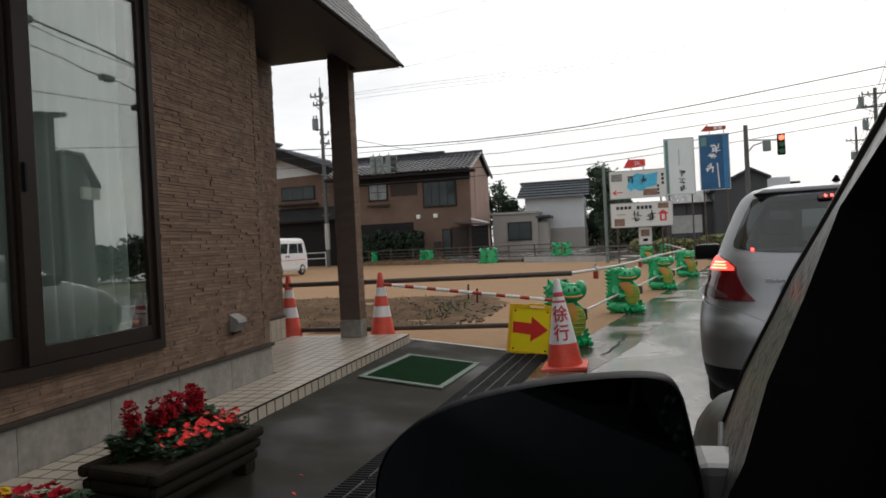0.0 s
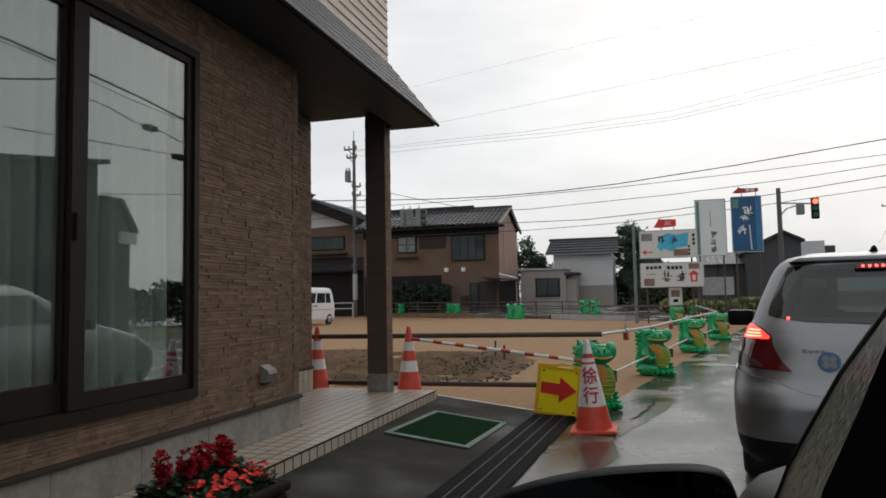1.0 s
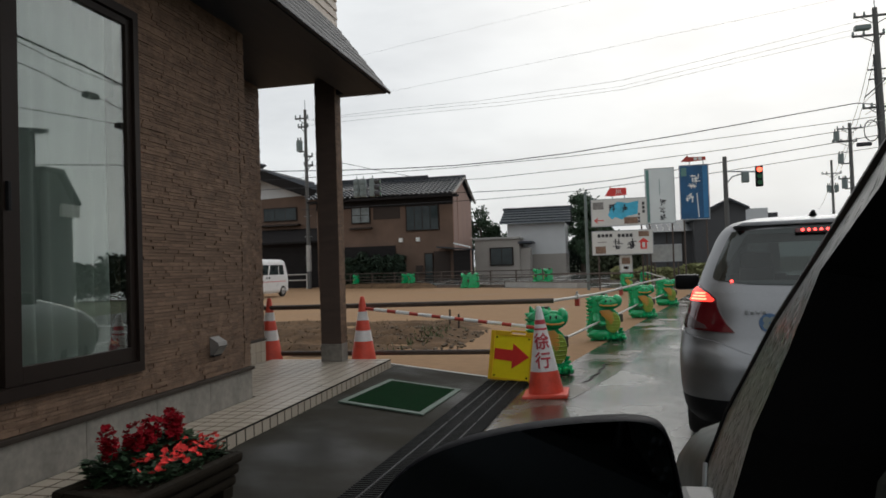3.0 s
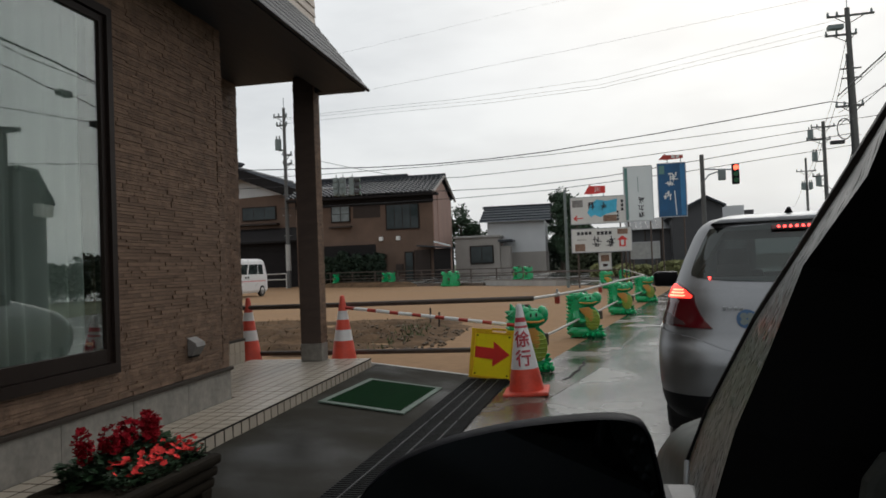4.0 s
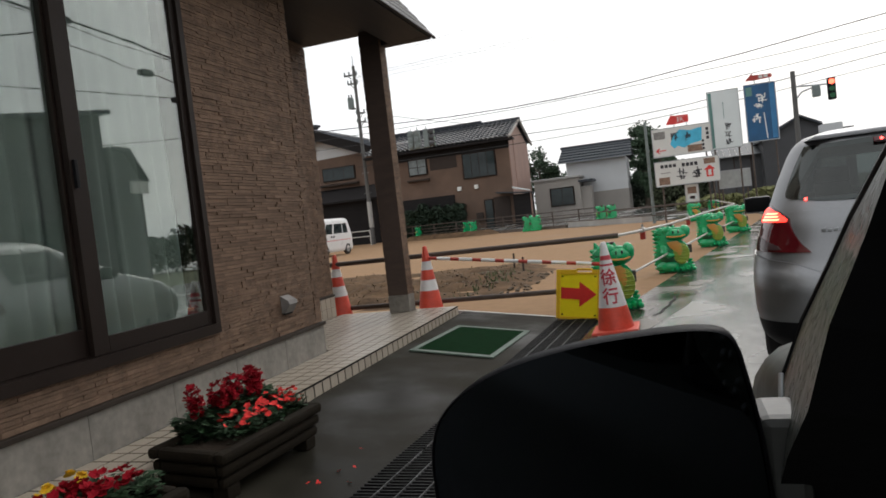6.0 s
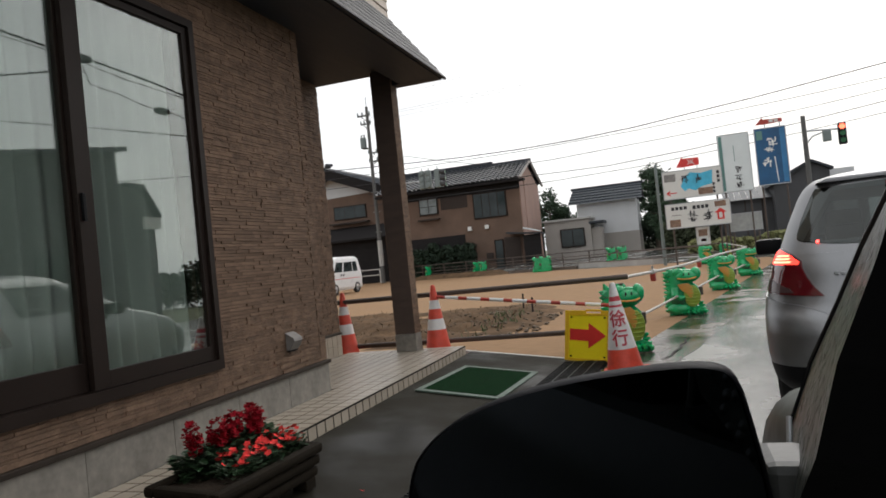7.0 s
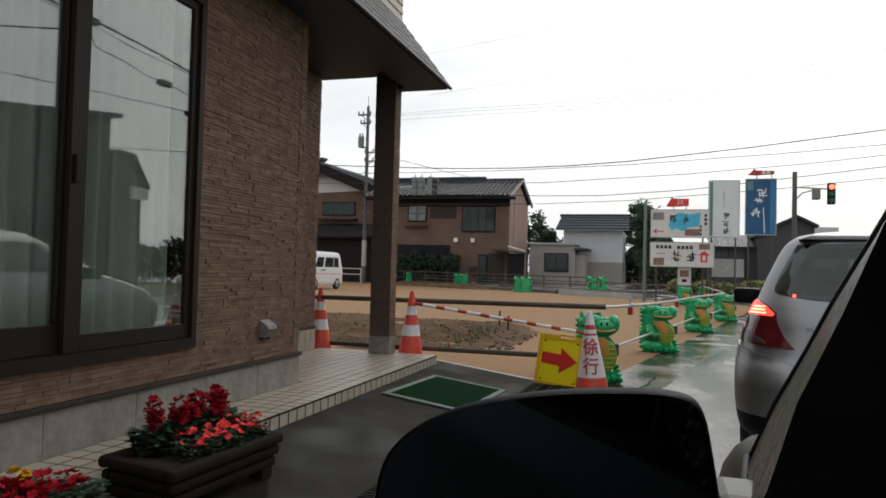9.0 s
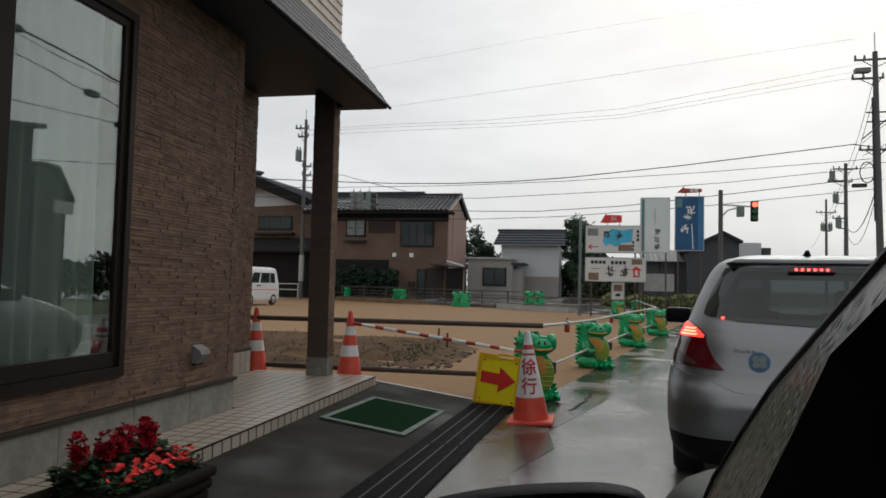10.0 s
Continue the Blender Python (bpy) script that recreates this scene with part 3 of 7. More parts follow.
# canopy
bm = B()
box(bm, -2.66, -2.16, WY0, 5.06, 3.0, 3.03)
box(bm, -2.60, -2.16, 5.06, 7.10, 3.0, 3.03)
box(bm, -2.60, -2.30, 5.06, 7.10, 3.03, 3.17)
box(bm, -2.90, -2.16, 7.10, 7.235, 2.998, 3.03)
box(bm, -2.90, -2.30, 7.10, 7.225, 3.03, 3.165)
single("soffit", bm, M_SOFFIT, "dark board soffit under the canopy", "soffit", kind="structure")
canopy = thing("canopy_roof", "stepped dark metal canopy roof over the entrance", "roof", kind="structure")
for k in range(7):
    bm = B()
    x, z, y1 = -2.125 - 0.0815 * k, 3.0 + 0.1097 * k, 7.26 - 0.024 * k
    prism(bm, [(x - 0.01, z - 0.006), (x + 0.012, z + 0.006), (x + 0.008, z + 0.022), (x - 0.088, z + 0.135), (x - 0.12, z + 0.12)], WY0, y1)
    part("roof_strip", bm, M_METALROOF, canopy)
part("end_board", (lambda b: (prism(b, [(-2.20, 3.04), (-2.72, 3.73), (-2.90, 3.73), (-2.90, 3.17), (-2.32, 3.17), (-2.32, 3.04)], 7.06, 7.09), b)[-1])(B()), M_SOFFIT, canopy)
upper = thing("wall_upper", "beige lap-sided upper storey wall", "wall", kind="structure")
for k in range(28):
    bm = B()
    z = 3.62 + 0.1 * k
    prism(bm, [(-2.663, z), (-2.657, z + 0.004), (-2.669, z + 0.1), (-2.82, z + 0.1), (-2.82, z)], WY0, 7.13)
    part("lap_board", bm, M_UPPER, upper)
bm = B()
box(bm, -7.0, -2.82, WY0, 7.12, 3.62, 6.4)
part("storey_core", bm, M_UPPER, upper)

# porch post
post = thing("porch_post", "porch post clad in brown siding on a concrete foot", "post", pose(-2.80, 7.13, PZ))
bm = B()
box(bm, -0.119, 0.119, -0.09, 0.09, 0.0, 0.19, 0.006)
part("foot", bm, M_PLINTH, post, "grey concrete foot")
bm = B()
box(bm, -0.112, 0.112, -0.085, 0.085, 0.19, 3.05, 0.004)
part("shaft", bm, mat("dark_brown_corner_board", (0.068, 0.046, 0.036), 0.85, vary=0.25, stretch=(1, 1, 4)), post)

# ---- mat, drain cover, planters ----
door_mat = thing("turf_mat", "green artificial turf mat in a pale frame on the asphalt", "mat")
slope = Matrix.Translation((-2.085, 5.37, 0.0125)) @ pose(0, 0, 0, 0, math.degrees(math.atan(0.119)), 0) @ pose(0, 0, 0, 0, 0, -4)
part("turf", boxed(0.05, 0.68, 0.06, 1.11, 0.004, 0.018, 0.004), M_MAT, door_mat, at=slope)
bm = B()
for a in ((0, 0.73, 0, 0.06), (0, 0.73, 1.11, 1.17), (0, 0.05, 0.06, 1.11), (0.68, 0.73, 0.06, 1.11)):
    box(bm, *a, 0.003, 0.016, 0.003)
part("mat_frame", bm, M_MATEDGE, door_mat, "pale green rubber edge", at=slope)

cover = thing("drain_cover", "long black ribbed drain cover strips in the ground", "drain cover", kind="structure")
ASKEW = Matrix(((1, 0.058, 0, -1.215 - 0.058 * 5.5), (0, 1, 0, 0), (0, 0, 1, 0), (0, 0, 0, 1)))
CW = 0.109
for k in range(4):
    x0 = CW * k
    for y0 in (-0.5, 1.4, 3.3, 5.2):
        bm = B()
        box(bm, x0, x0 + CW - 0.008, y0, y0 + 1.885, G - 0.02, G + 0.003, m=ASKEW)
        part("strip", bm, M_RUBBER, cover)
        if k < 3:
            bm = B()
            box(bm, x0 + CW - 0.007, x0 + CW - 0.001, y0 + 0.02, y0 + 1.86, G - 0.02, G + 0.019, m=ASKEW)
            part("rail", bm, M_RAIL, cover, "pale steel rail")
# cross bars of the cover; those of the middle stretch one by one
SLAT = finish(boxed(0.001, CW - 0.009, 0.0, 0.013, G + 0.001, G + 0.017), M_SLAT)
for k in range(4):
    others = B()
    for j in range(220):
        y = -0.48 + 0.0345 * j
        if y > 7.06:
            break
        if 3.6 < y < 5.7:
            ob = new("cross_bar", SLAT)
            ob.parent = cover
            ob.matrix_basis = ASKEW @ pose(CW * k, y, 0)
        else:
            box(others, CW * k + 0.001, CW * k + CW - 0.009, y, y + 0.013, G + 0.001, G + 0.017, m=ASKEW)
    tagged(part("cross_bars", others, M_SLAT, cover), kind="stuff")


# ---- cars ----
class Shell:
    """A body lofted through rounded level outlines: rows of (z, half width, rear y, front y, corner radius)."""

    def __init__(self, rows):
        self.rows = rows

    def level(self, z):
        rows = self.rows
        z = min(max(z, rows[0][0]), rows[-1][0])
        for a, b in zip(rows, rows[1:]):
            if z <= b[0]:
                t = (z - a[0]) / (b[0] - a[0])
                return [p + (q - p) * t for p, q in zip(a, b)]
        return list(rows[-1])

    def point(self, z, s, out=0.0):
        """s: 0 at the middle of the rear, 1 at the left side's middle, 2 at the middle of the front, 3 at the right side's middle."""
        _, w, r, f, c = self.level(z)
        s = s % 4
        mirror = s > 2
        s = 4 - s if mirror else s
        mid = (r + f) / 2
        L = [w - c, math.pi / 2 * c, mid - r - c]
        half = sum(L)
        front = s > 1
        d = (2 - s if front else s) * half
        if d < L[0]:
            x, y, nx, ny = -d, r, 0, -1
        elif d < L[0] + L[1]:
            a = (d - L[0]) / c
            nx, ny = -math.sin(a), -math.cos(a)
            x, y = -(w - c) + c * nx, r + c + c * ny
        else:
            x, y, nx, ny = -w, r + c + (d - L[0] - L[1]), -1, 0
        if front:
            y, ny = r + f - y, -ny
        if mirror:
            x, nx = -x, -nx
        return Vector((x + out * nx, y + out * ny, z))

    def mesh(self, zs, n=96, cap=True, opening=None):
        bm = B()
        rings = [[bm.verts.new(self.point(z, 4 * i / n)) for i in range(n)] for z in zs]
        for a, b in zip(rings, rings[1:]):
            for i in range(n):
                s = 4 * (i + 0.5) / n
                s = s - 4 if s > 2 else s
                if not (opening and opening(0.5 * (a[0].co.z + b[0].co.z), abs(s))):
                    bm.faces.new((a[i], b[i], b[(i + 1) % n], a[(i + 1) % n]))
        if cap:
            bm.faces.new(rings[-1])
            bm.faces.new(rings[0][::-1])
        bmesh.ops.recalc_face_normals(bm, faces=bm.faces[:])
        return bm

    def patch(self, z0, z1, left, right, out=0.006, nz=8, ns=16):
        """A panel that lies on the body; left and right give s for a share of the height."""
        bm = B()
        rows = []
        for j in range(nz + 1):
            v = j / nz
            a, b = left(v), right(v)
            rows.append([bm.verts.new(self.point(z0 + (z1 - z0) * v, a + (b - a) * i / ns, out)) for i in range(ns + 1)])
        for a, b in zip(rows, rows[1:]):
            for i in range(ns):
                bm.faces.new((a[i], b[i], b[i + 1], a[i + 1]))
        return self.close(bm, out)

    def shape(self, low, high, out=0.006, nv=10, nu=20):
        """A panel between two curves of (share, s, z) points."""
        def at(c, u):
            return [float(np.interp(u, [p[0] for p in c], [p[i] for p in c])) for i in (1, 2)]
        bm = B()
        rows = []
        for j in range(nv + 1):
            v = j / nv
            row = []
            for i in range(nu + 1):
                a, b = at(low, i / nu), at(high, i / nu)
                row.append(bm.verts.new(self.point(a[1] + (b[1] - a[1]) * v, a[0] + (b[0] - a[0]) * v, out)))
            rows.append(row)
        for a, b in zip(rows, rows[1:]):
            for i in range(nu):
                bm.faces.new((a[i], b[i], b[i + 1], a[i + 1]))
        return self.close(bm, out)

    def close(self, bm, out):
        rim = [e for e in bm.edges if e.is_boundary]
        new_edges = bmesh.ops.extrude_edge_only(bm, edges=rim)
        for v in [g for g in new_edges["geom"] if isinstance(g, bmesh.types.BMVert)]:
            c = self.point(v.co.z, 0)
            v.co += (Vector((0, 1.2, v.co.z)) - v.co).normalized() * (out + 0.006)
        bmesh.ops.recalc_face_normals(bm, faces=bm.faces[:])
        return bm


def wheel(parent, x, y, r, width):
    bm = B()
    prof = [(-width / 2, r * 0.62), (-width / 2, r * 0.93), (-width * 0.38, r), (width * 0.38, r), (width / 2, r * 0.93), (width / 2, r * 0.62)]
    n = 28
    rings = [[bm.verts.new((px, pr * math.cos(k * math.tau / n), pr * math.sin(k * math.tau / n))) for px, pr in prof] for k in range(n)]
    for k in range(n):
        for i in range(len(prof) - 1):
            bm.faces.new((rings[k][i], rings[k][i + 1], rings[(k + 1) % n][i + 1], rings[(k + 1) % n][i]))
    w = thing("wheel", "", "")
    w.parent = parent
    w.matrix_basis = pose(x, y, r)
    part("tyre", bm, M_TYRE, w, smooth=True)
    bm = B()
    tube(bm, [(-width * 0.4, 0, 0), (width * 0.4, 0, 0)], r * 0.63, 20)
    part("rim", bm, M_STEEL, w)
    return w


def const(a):
    return lambda v: a


def lin(a, b):
    return lambda v: a + (b - a) * v


HATCH = Shell([(0.17, 0.78, 0.10, 3.50, 0.24), (0.24, 0.84, 0.01, 3.66, 0.28), (0.40, 0.872, -0.01, 3.74, 0.30), (0.55, 0.876, -0.01, 3.74, 0.31),
               (0.63, 0.874, 0.02, 3.70, 0.32), (0.67, 0.87, 0.06, 3.64, 0.32), (0.80, 0.852, 0.10, 3.45, 0.33), (0.92, 0.82, 0.13, 3.0, 0.32),
               (1.00, 0.79, 0.17, 2.6, 0.30), (1.20, 0.715, 0.30, 2.18, 0.27), (1.36, 0.645, 0.41, 1.85, 0.25), (1.43, 0.60, 0.44, 1.70, 0.24),
               (1.475, 0.53, 0.50, 1.55, 0.22), (1.50, 0.42, 0.64, 1.4, 0.18)])
ZS = [0.17 + i * (1.50 - 0.17) / 44 for i in range(45)]

hatch = thing("hatchback_car", "silver hatchback waiting with its brake lights lit on the wet road", "car", pose(1.36, 4.36, G, 0, 0, -9) @ Matrix.Diagonal((1, 1, 0.965, 1)))


def glazed(z, s):
    """Where the waiting car's body is open behind its panes; s runs from the rear's middle."""
    return (1.09 < z < 1.385 and s < 0.375) or (1.06 < z < 1.335 and 0.74 < s < 1.28) or (1.06 < z < 1.355 and s > 1.66)


part("body", HATCH.mesh(ZS, 192, opening=glazed), M_SILVER, hatch, smooth=True)
part("cabin_lining", boxed(-0.66, 0.66, 0.42, 2.75, 0.62, 0.99, 0.05), M_INSIDE, hatch, "dark cabin floor and dashboard")
for sx in (-0.36, 0.36):
    part("front_seat", (lambda b: (box(b, sx - 0.22, sx + 0.22, 1.45, 1.60, 0.7, 1.10, 0.05), box(b, sx - 0.12, sx + 0.12, 1.46, 1.55, 1.12, 1.27, 0.04), b)[-1])(B()), M_INSIDE, hatch, "dark seat with headrest", smooth=True)
part("rear_bench", (lambda b: (box(b, -0.62, 0.62, 0.62, 0.74, 0.7, 1.06, 0.05), b)[-1])(B()), M_INSIDE, hatch, smooth=True)
for sx in (-0.40, 0.40):
    part("rear_headrest", boxed(sx - 0.11, sx + 0.11, 0.64, 0.72, 1.05, 1.16, 0.03), M_INSIDE, hatch, smooth=True)
part("rear_window", HATCH.shape([(0, -0.415, 1.125), (0.06, -0.40, 1.088), (0.22, -0.26, 1.055), (0.5, 0, 1.035), (0.78, 0.26, 1.055), (0.94, 0.40, 1.088), (1, 0.415, 1.125)], [(0, -0.475, 1.405), (0.5, 0, 1.42), (1, 0.475, 1.405)], 0.006, 12, 40), M_TINTED, hatch, "dark rear window with rain on it", smooth=True)
for sgn in (-1, 1):
    part("side_window", HATCH.patch(1.03, 1.36, const(sgn * 0.70), const(sgn * 1.32), 0.005), M_TINTED, hatch, smooth=True)
part("windscreen", HATCH.patch(1.03, 1.38, const(1.62), const(2.38), 0.005), M_TINTED, hatch, smooth=True)
part("bumper", HATCH.shape([(0, -0.60, 0.335), (1, 0.60, 0.335)], [(0, -0.60, 0.77), (0.15, -0.44, 0.755), (0.27, -0.27, 0.70), (0.34, -0.19, 0.625), (0.66, 0.19, 0.625), (0.73, 0.27, 0.70), (0.85, 0.44, 0.755), (1, 0.60, 0.77)], 0.02, 14, 60), M_SILVER, hatch, smooth=True)
# black strip paints in the shade along the bumper's lower edge
part("bumper_shade", HATCH.patch(0.17, 0.345, const(-0.60), const(0.60), 0.024, 6, 40), M_BLACK, hatch, "black strip standing in for the shade low on the bumper", smooth=True)
part("tailgate", HATCH.patch(0.60, 1.005, lin(-0.235, -0.36), lin(0.235, 0.36), 0.004, 10, 30), M_SILVER, hatch, smooth=True)
for sgn in (-1, 1):
    def L(a, b, g=sgn):
        return (lambda v: g * (a[0] + (a[1] - a[0]) * v)), (lambda v: g * (b[0] + (b[1] - b[0]) * v))
    def curve(g, *pts):
        return lambda v: g * float(np.interp(v, [p[0] for p in pts], [p[1] for p in pts]))
    def flip(*pts, g=sgn):
        return [(u, g * a, z) for u, a, z in pts]
    lamp = part("tail_lamp", HATCH.shape(flip((0, 0.50, 0.765), (0.5, 0.38, 0.768), (1, 0.232, 0.755)),
                                         flip((0, 0.52, 0.94), (0.18, 0.50, 1.03), (0.32, 0.465, 1.05), (0.52, 0.40, 1.015), (0.72, 0.335, 0.965), (1, 0.243, 0.78)), 0.012, 14, 28), M_TAILRED, hatch, "dark red tail lamp", smooth=True)
    part("brake_bulb", HATCH.shape(flip((0, 0.515, 0.948), (1, 0.335, 0.945)), flip((0, 0.513, 0.96), (0.2, 0.497, 1.02), (0.38, 0.465, 1.04), (0.75, 0.385, 0.998), (1, 0.338, 0.96)), 0.016), M_TAILLIT, lamp, "glowing red brake lamp", smooth=True)
    for k in range(3):
        part("filament", HATCH.patch(0.956 + 0.019 * k, 0.966 + 0.019 * k, curve(sgn, (0, 0.365 + 0.014 * k)), curve(sgn, (0, 0.455)), 0.019, 2), M_BULB, lamp, "bright lamp filament", smooth=True)
    part("clear_lens", HATCH.shape(flip((0, 0.485, 0.778), (1, 0.30, 0.776)), flip((0, 0.495, 0.875), (0.5, 0.40, 0.855), (1, 0.312, 0.80)), 0.016), M_TAILGREY, lamp, "smoked reversing lens", smooth=True)
# glowing bead on the glass paints a red light seen through the window
part("red_glint", boxed(-0.008, 0.008, -0.006, 0.006, -0.008, 0.008, 0.003), M_LEDLIT, hatch, "glowing bead put in for a red glint in the rear window", at=pose(-0.565, 0.225, 1.075))
bm = B()
box(bm, -0.165, 0.165, -0.012, 0.004, -0.082, 0.082, 0.006)
plate = part("number_plate", bm, M_WHITE, hatch, at=pose(0, 0.075, 0.70, -8))
for k in range(4):
    part("plate_bar", boxed(-0.12 + 0.065 * k, -0.075 + 0.065 * k, -0.015, -0.012, -0.05, 0.03), M_TEAL, plate)
high = part("high_stop_lamp", boxed(-0.13, 0.13, -0.03, 0.012, -0.014, 0.014, 0.005), M_TAILRED, hatch, at=pose(-0.05, 0.42, 1.385, -20))
for k in range(6):
    bm = B()
    bmesh.ops.create_uvsphere(bm, u_segments=10, v_segments=6, radius=0.0095, matrix=pose(-0.0875 + 0.035 * k, -0.03, 0))
    part("led", bm, M_LEDLIT, high)
part("spoiler", (lambda b: (prism(b, [(-0.54, 0.0), (0.54, 0.0), (0.48, 0.028), (-0.48, 0.028)], -0.035, 0.12, 0.01), b)[-1])(B()), M_SILVER, hatch, at=pose(0, 0.46, 1.437), smooth=True)
bm = B()
tube(bm, [(0, 0, 0), (0, 0.02, 0.02), (0, -0.02, 0.05)], [0.03, 0.028, 0.012], 10)
part("antenna_base", bm, M_BLACK, hatch, at=pose(-0.05, 0.62, 1.475))
bm = B()
tube(bm, [(0, -0.012, -0.01), (0.16, -0.02, 0.02), (0.42, -0.035, 0.01)], [0.012, 0.008, 0.006], 6)
part("wiper", bm, M_BLACK, hatch, "black rear wiper", at=pose(-0.05, 0.175, 1.035))
# four-leaf sticker and script badge on the tailgate
badge = part("clover_sticker", (lambda b: (tube(b, [(0, 0, 0), (0, -0.003, 0)], 0.060, 28), b)[-1])(B()), mat("blue_sticker", (0.03, 0.09, 0.20), 0.4, vary=0.1), hatch,
             "round blue sticker with a white four-leaf shape", at=pose(-0.365, 0.092, 0.815, -13))
for k in range(4):
    a = math.radians(45 + 90 * k)
    bm = B()
    tube(bm, [(0.026 * math.cos(a), -0.0035, 0.026 * math.sin(a)), (0.026 * math.cos(a), -0.006, 0.026 * math.sin(a))], 0.021, 12)
    part("leaf_mark", bm, M_SIGNALGREY, badge)
for k in range(4):
    part("script_mark", boxed(-0.50 + 0.032 * k, -0.478 + 0.032 * k, 0.10, 0.112, 0.872, 0.888 + 0.006 * (k == 0), 0.002), M_STEEL, hatch)
for sgn in (-1, 1):
    bm = B()
    box(bm, sgn * 0.90 - 0.105, sgn * 0.90 + 0.105, 1.98, 2.10, 0.95, 1.09, 0.035)
    box(bm, min(sgn * 0.74, sgn * 0.86), max(sgn * 0.74, sgn * 0.86), 2.03, 2.08, 0.96, 1.0)
    part("door_mirror", bm, M_BLACK, hatch, "dark door mirror", smooth=True)
for sx in (-1, 1):
    for wy in (0.60, 3.02):
        wheel(hatch, sx * 0.772, wy, 0.30, 0.18)

# small white van parked on the sand
VAN = Shell([(0.20, 0.66, 0.10, 3.30, 0.10), (0.30, 0.72, 0.02, 3.38, 0.14), (0.75, 0.735, 0.0, 3.39, 0.15), (0.95, 0.73, 0.02, 3.30, 0.15), (1.35, 0.68, 0.08, 2.95, 0.15),
             (1.70, 0.63, 0.14, 2.62, 0.16), (1.80, 0.58, 0.22, 2.5, 0.16), (1.84, 0.46, 0.40, 2.3, 0.14)])
van = thing("kei_van", "small white delivery van parked on the sand", "van", pose(-15.93, 32.6, G, 0, 0, 176))
part("body", VAN.mesh([0.2 + i * 1.64 / 30 for i in range(31)], 72), M_VANPAINT, van, smooth=True)
for a, b in ((0.49, 0.70), (0.73, 1.12), (1.18, 1.50)):
    for sgn in (-1, 1):
        part("side_window", VAN.patch(1.08, 1.56, const(sgn * a), const(sgn * b), 0.006), M_CARGLASS, van, smooth=True)
part("rear_window", VAN.patch(1.02, 1.55, const(-0.23), const(0.23), 0.006), M_CARGLASS, van, smooth=True)
part("windscreen", VAN.patch(1.06, 1.58, const(1.70), const(2.30), 0.006), M_CARGLASS, van, smooth=True)
for sgn in (-1, 1):
    for a in (1.08, 1.18):
        part("door_handle", VAN.patch(0.90, 0.98, const(sgn * a), const(sgn * (a + 0.06)), 0.02), M_BLACK, van)
for sgn in (-1, 1):
    part("side_stripe", VAN.patch(0.74, 0.765, const(sgn * 0.42), const(sgn * 1.6), 0.004, 1), M_RED, van, "thin red side stripe", smooth=True)
part("bumper", VAN.patch(0.22, 0.46, const(-0.45), const(0.45), 0.02), M_VANPAINT, van, smooth=True)
for sx in (-1, 1):
    for wy in (0.62, 2.72):
        wheel(van, sx * 0.66, wy, 0.27, 0.15)

# the car that carries the camera: left flank, door mirror and front pillar
own = thing("camera_car", "grey car with rain-spotted pillar, black mirror and dark cabin", "car", pose(0.0, 0.0, G))
OWN = Shell([(0.17, 0.74, 0.12, 3.55, 0.25), (0.30, 0.83, 0.02, 3.72, 0.32), (0.55, 0.86, 0.0, 3.78, 0.36), (0.70, 0.86, 0.02, 3.66, 0.40), (0.78, 0.855, 0.03, 3.55, 0.40), (0.85, 0.845, 0.08, 3.38, 0.38), (0.925, 0.80, 0.14, 3.0, 0.34)])
OY = -1.70
bm = OWN.mesh([0.17 + i * 0.755 / 26 for i in range(27)])
part("body", bm, M_PEARL, own, smooth=True, at=pose(0.965, OY, 0, 0, 0, -1))
CABIN = Shell([(0.90, 0.80, 0.14, 2.55, 0.28), (1.15, 0.74, 0.3, 2.1, 0.25), (1.36, 0.66, 0.42, 1.62, 0.22), (1.45, 0.60, 0.5, 1.45, 0.2), (1.49, 0.45, 0.7, 1.2, 0.15)])
part("roof", CABIN.mesh([1.40, 1.43, 1.45, 1.47, 1.49], 72), M_PEARL, own, smooth=True, at=pose(0.99, OY, 0, 0, 0, -3))
part("cabin_lining", boxed(0.24, 1.70, -1.30, 0.20, 0.45, 1.37, 0.06), M_INSIDE, own, "black cabin interior")
part("windscreen", CABIN.patch(0.93, 1.40, const(1.60), const(2.40), 0.0), M_CARGLASS, own, "dark windscreen", smooth=True, at=pose(0.99, OY, 0, 0, 0, -3))
part("rear_window", CABIN.patch(0.97, 1.40, const(-0.36), const(0.36), 0.0), M_CARGLASS, own, smooth=True, at=pose(0.99, OY, 0, 0, 0, -3))
for a, b in ((-0.62, -0.98), (-1.02, -1.42)):
    part("side_window", CABIN.patch(0.94, 1.40, const(a), const(b), 0.0), M_CARGLASS, own, smooth=True, at=pose(0.99, OY, 0, 0, 0, -3))
for a, b in ((-0.38, -0.60), (0.38, 0.60), (-1.44, -1.58)):
    part("rear_pillar" if abs(a) < 1 else "side_pillar", CABIN.patch(0.90, 1.42, const(a), const(b), 0.004), M_PEARL, own, smooth=True, at=pose(0.99, OY, 0, 0, 0, -3))
part("roof_rail", boxed(0.21, 0.36, -1.25, 0.02, 1.33, 1.44, 0.03), M_INSIDE, own, "dark roof rail over the open window")
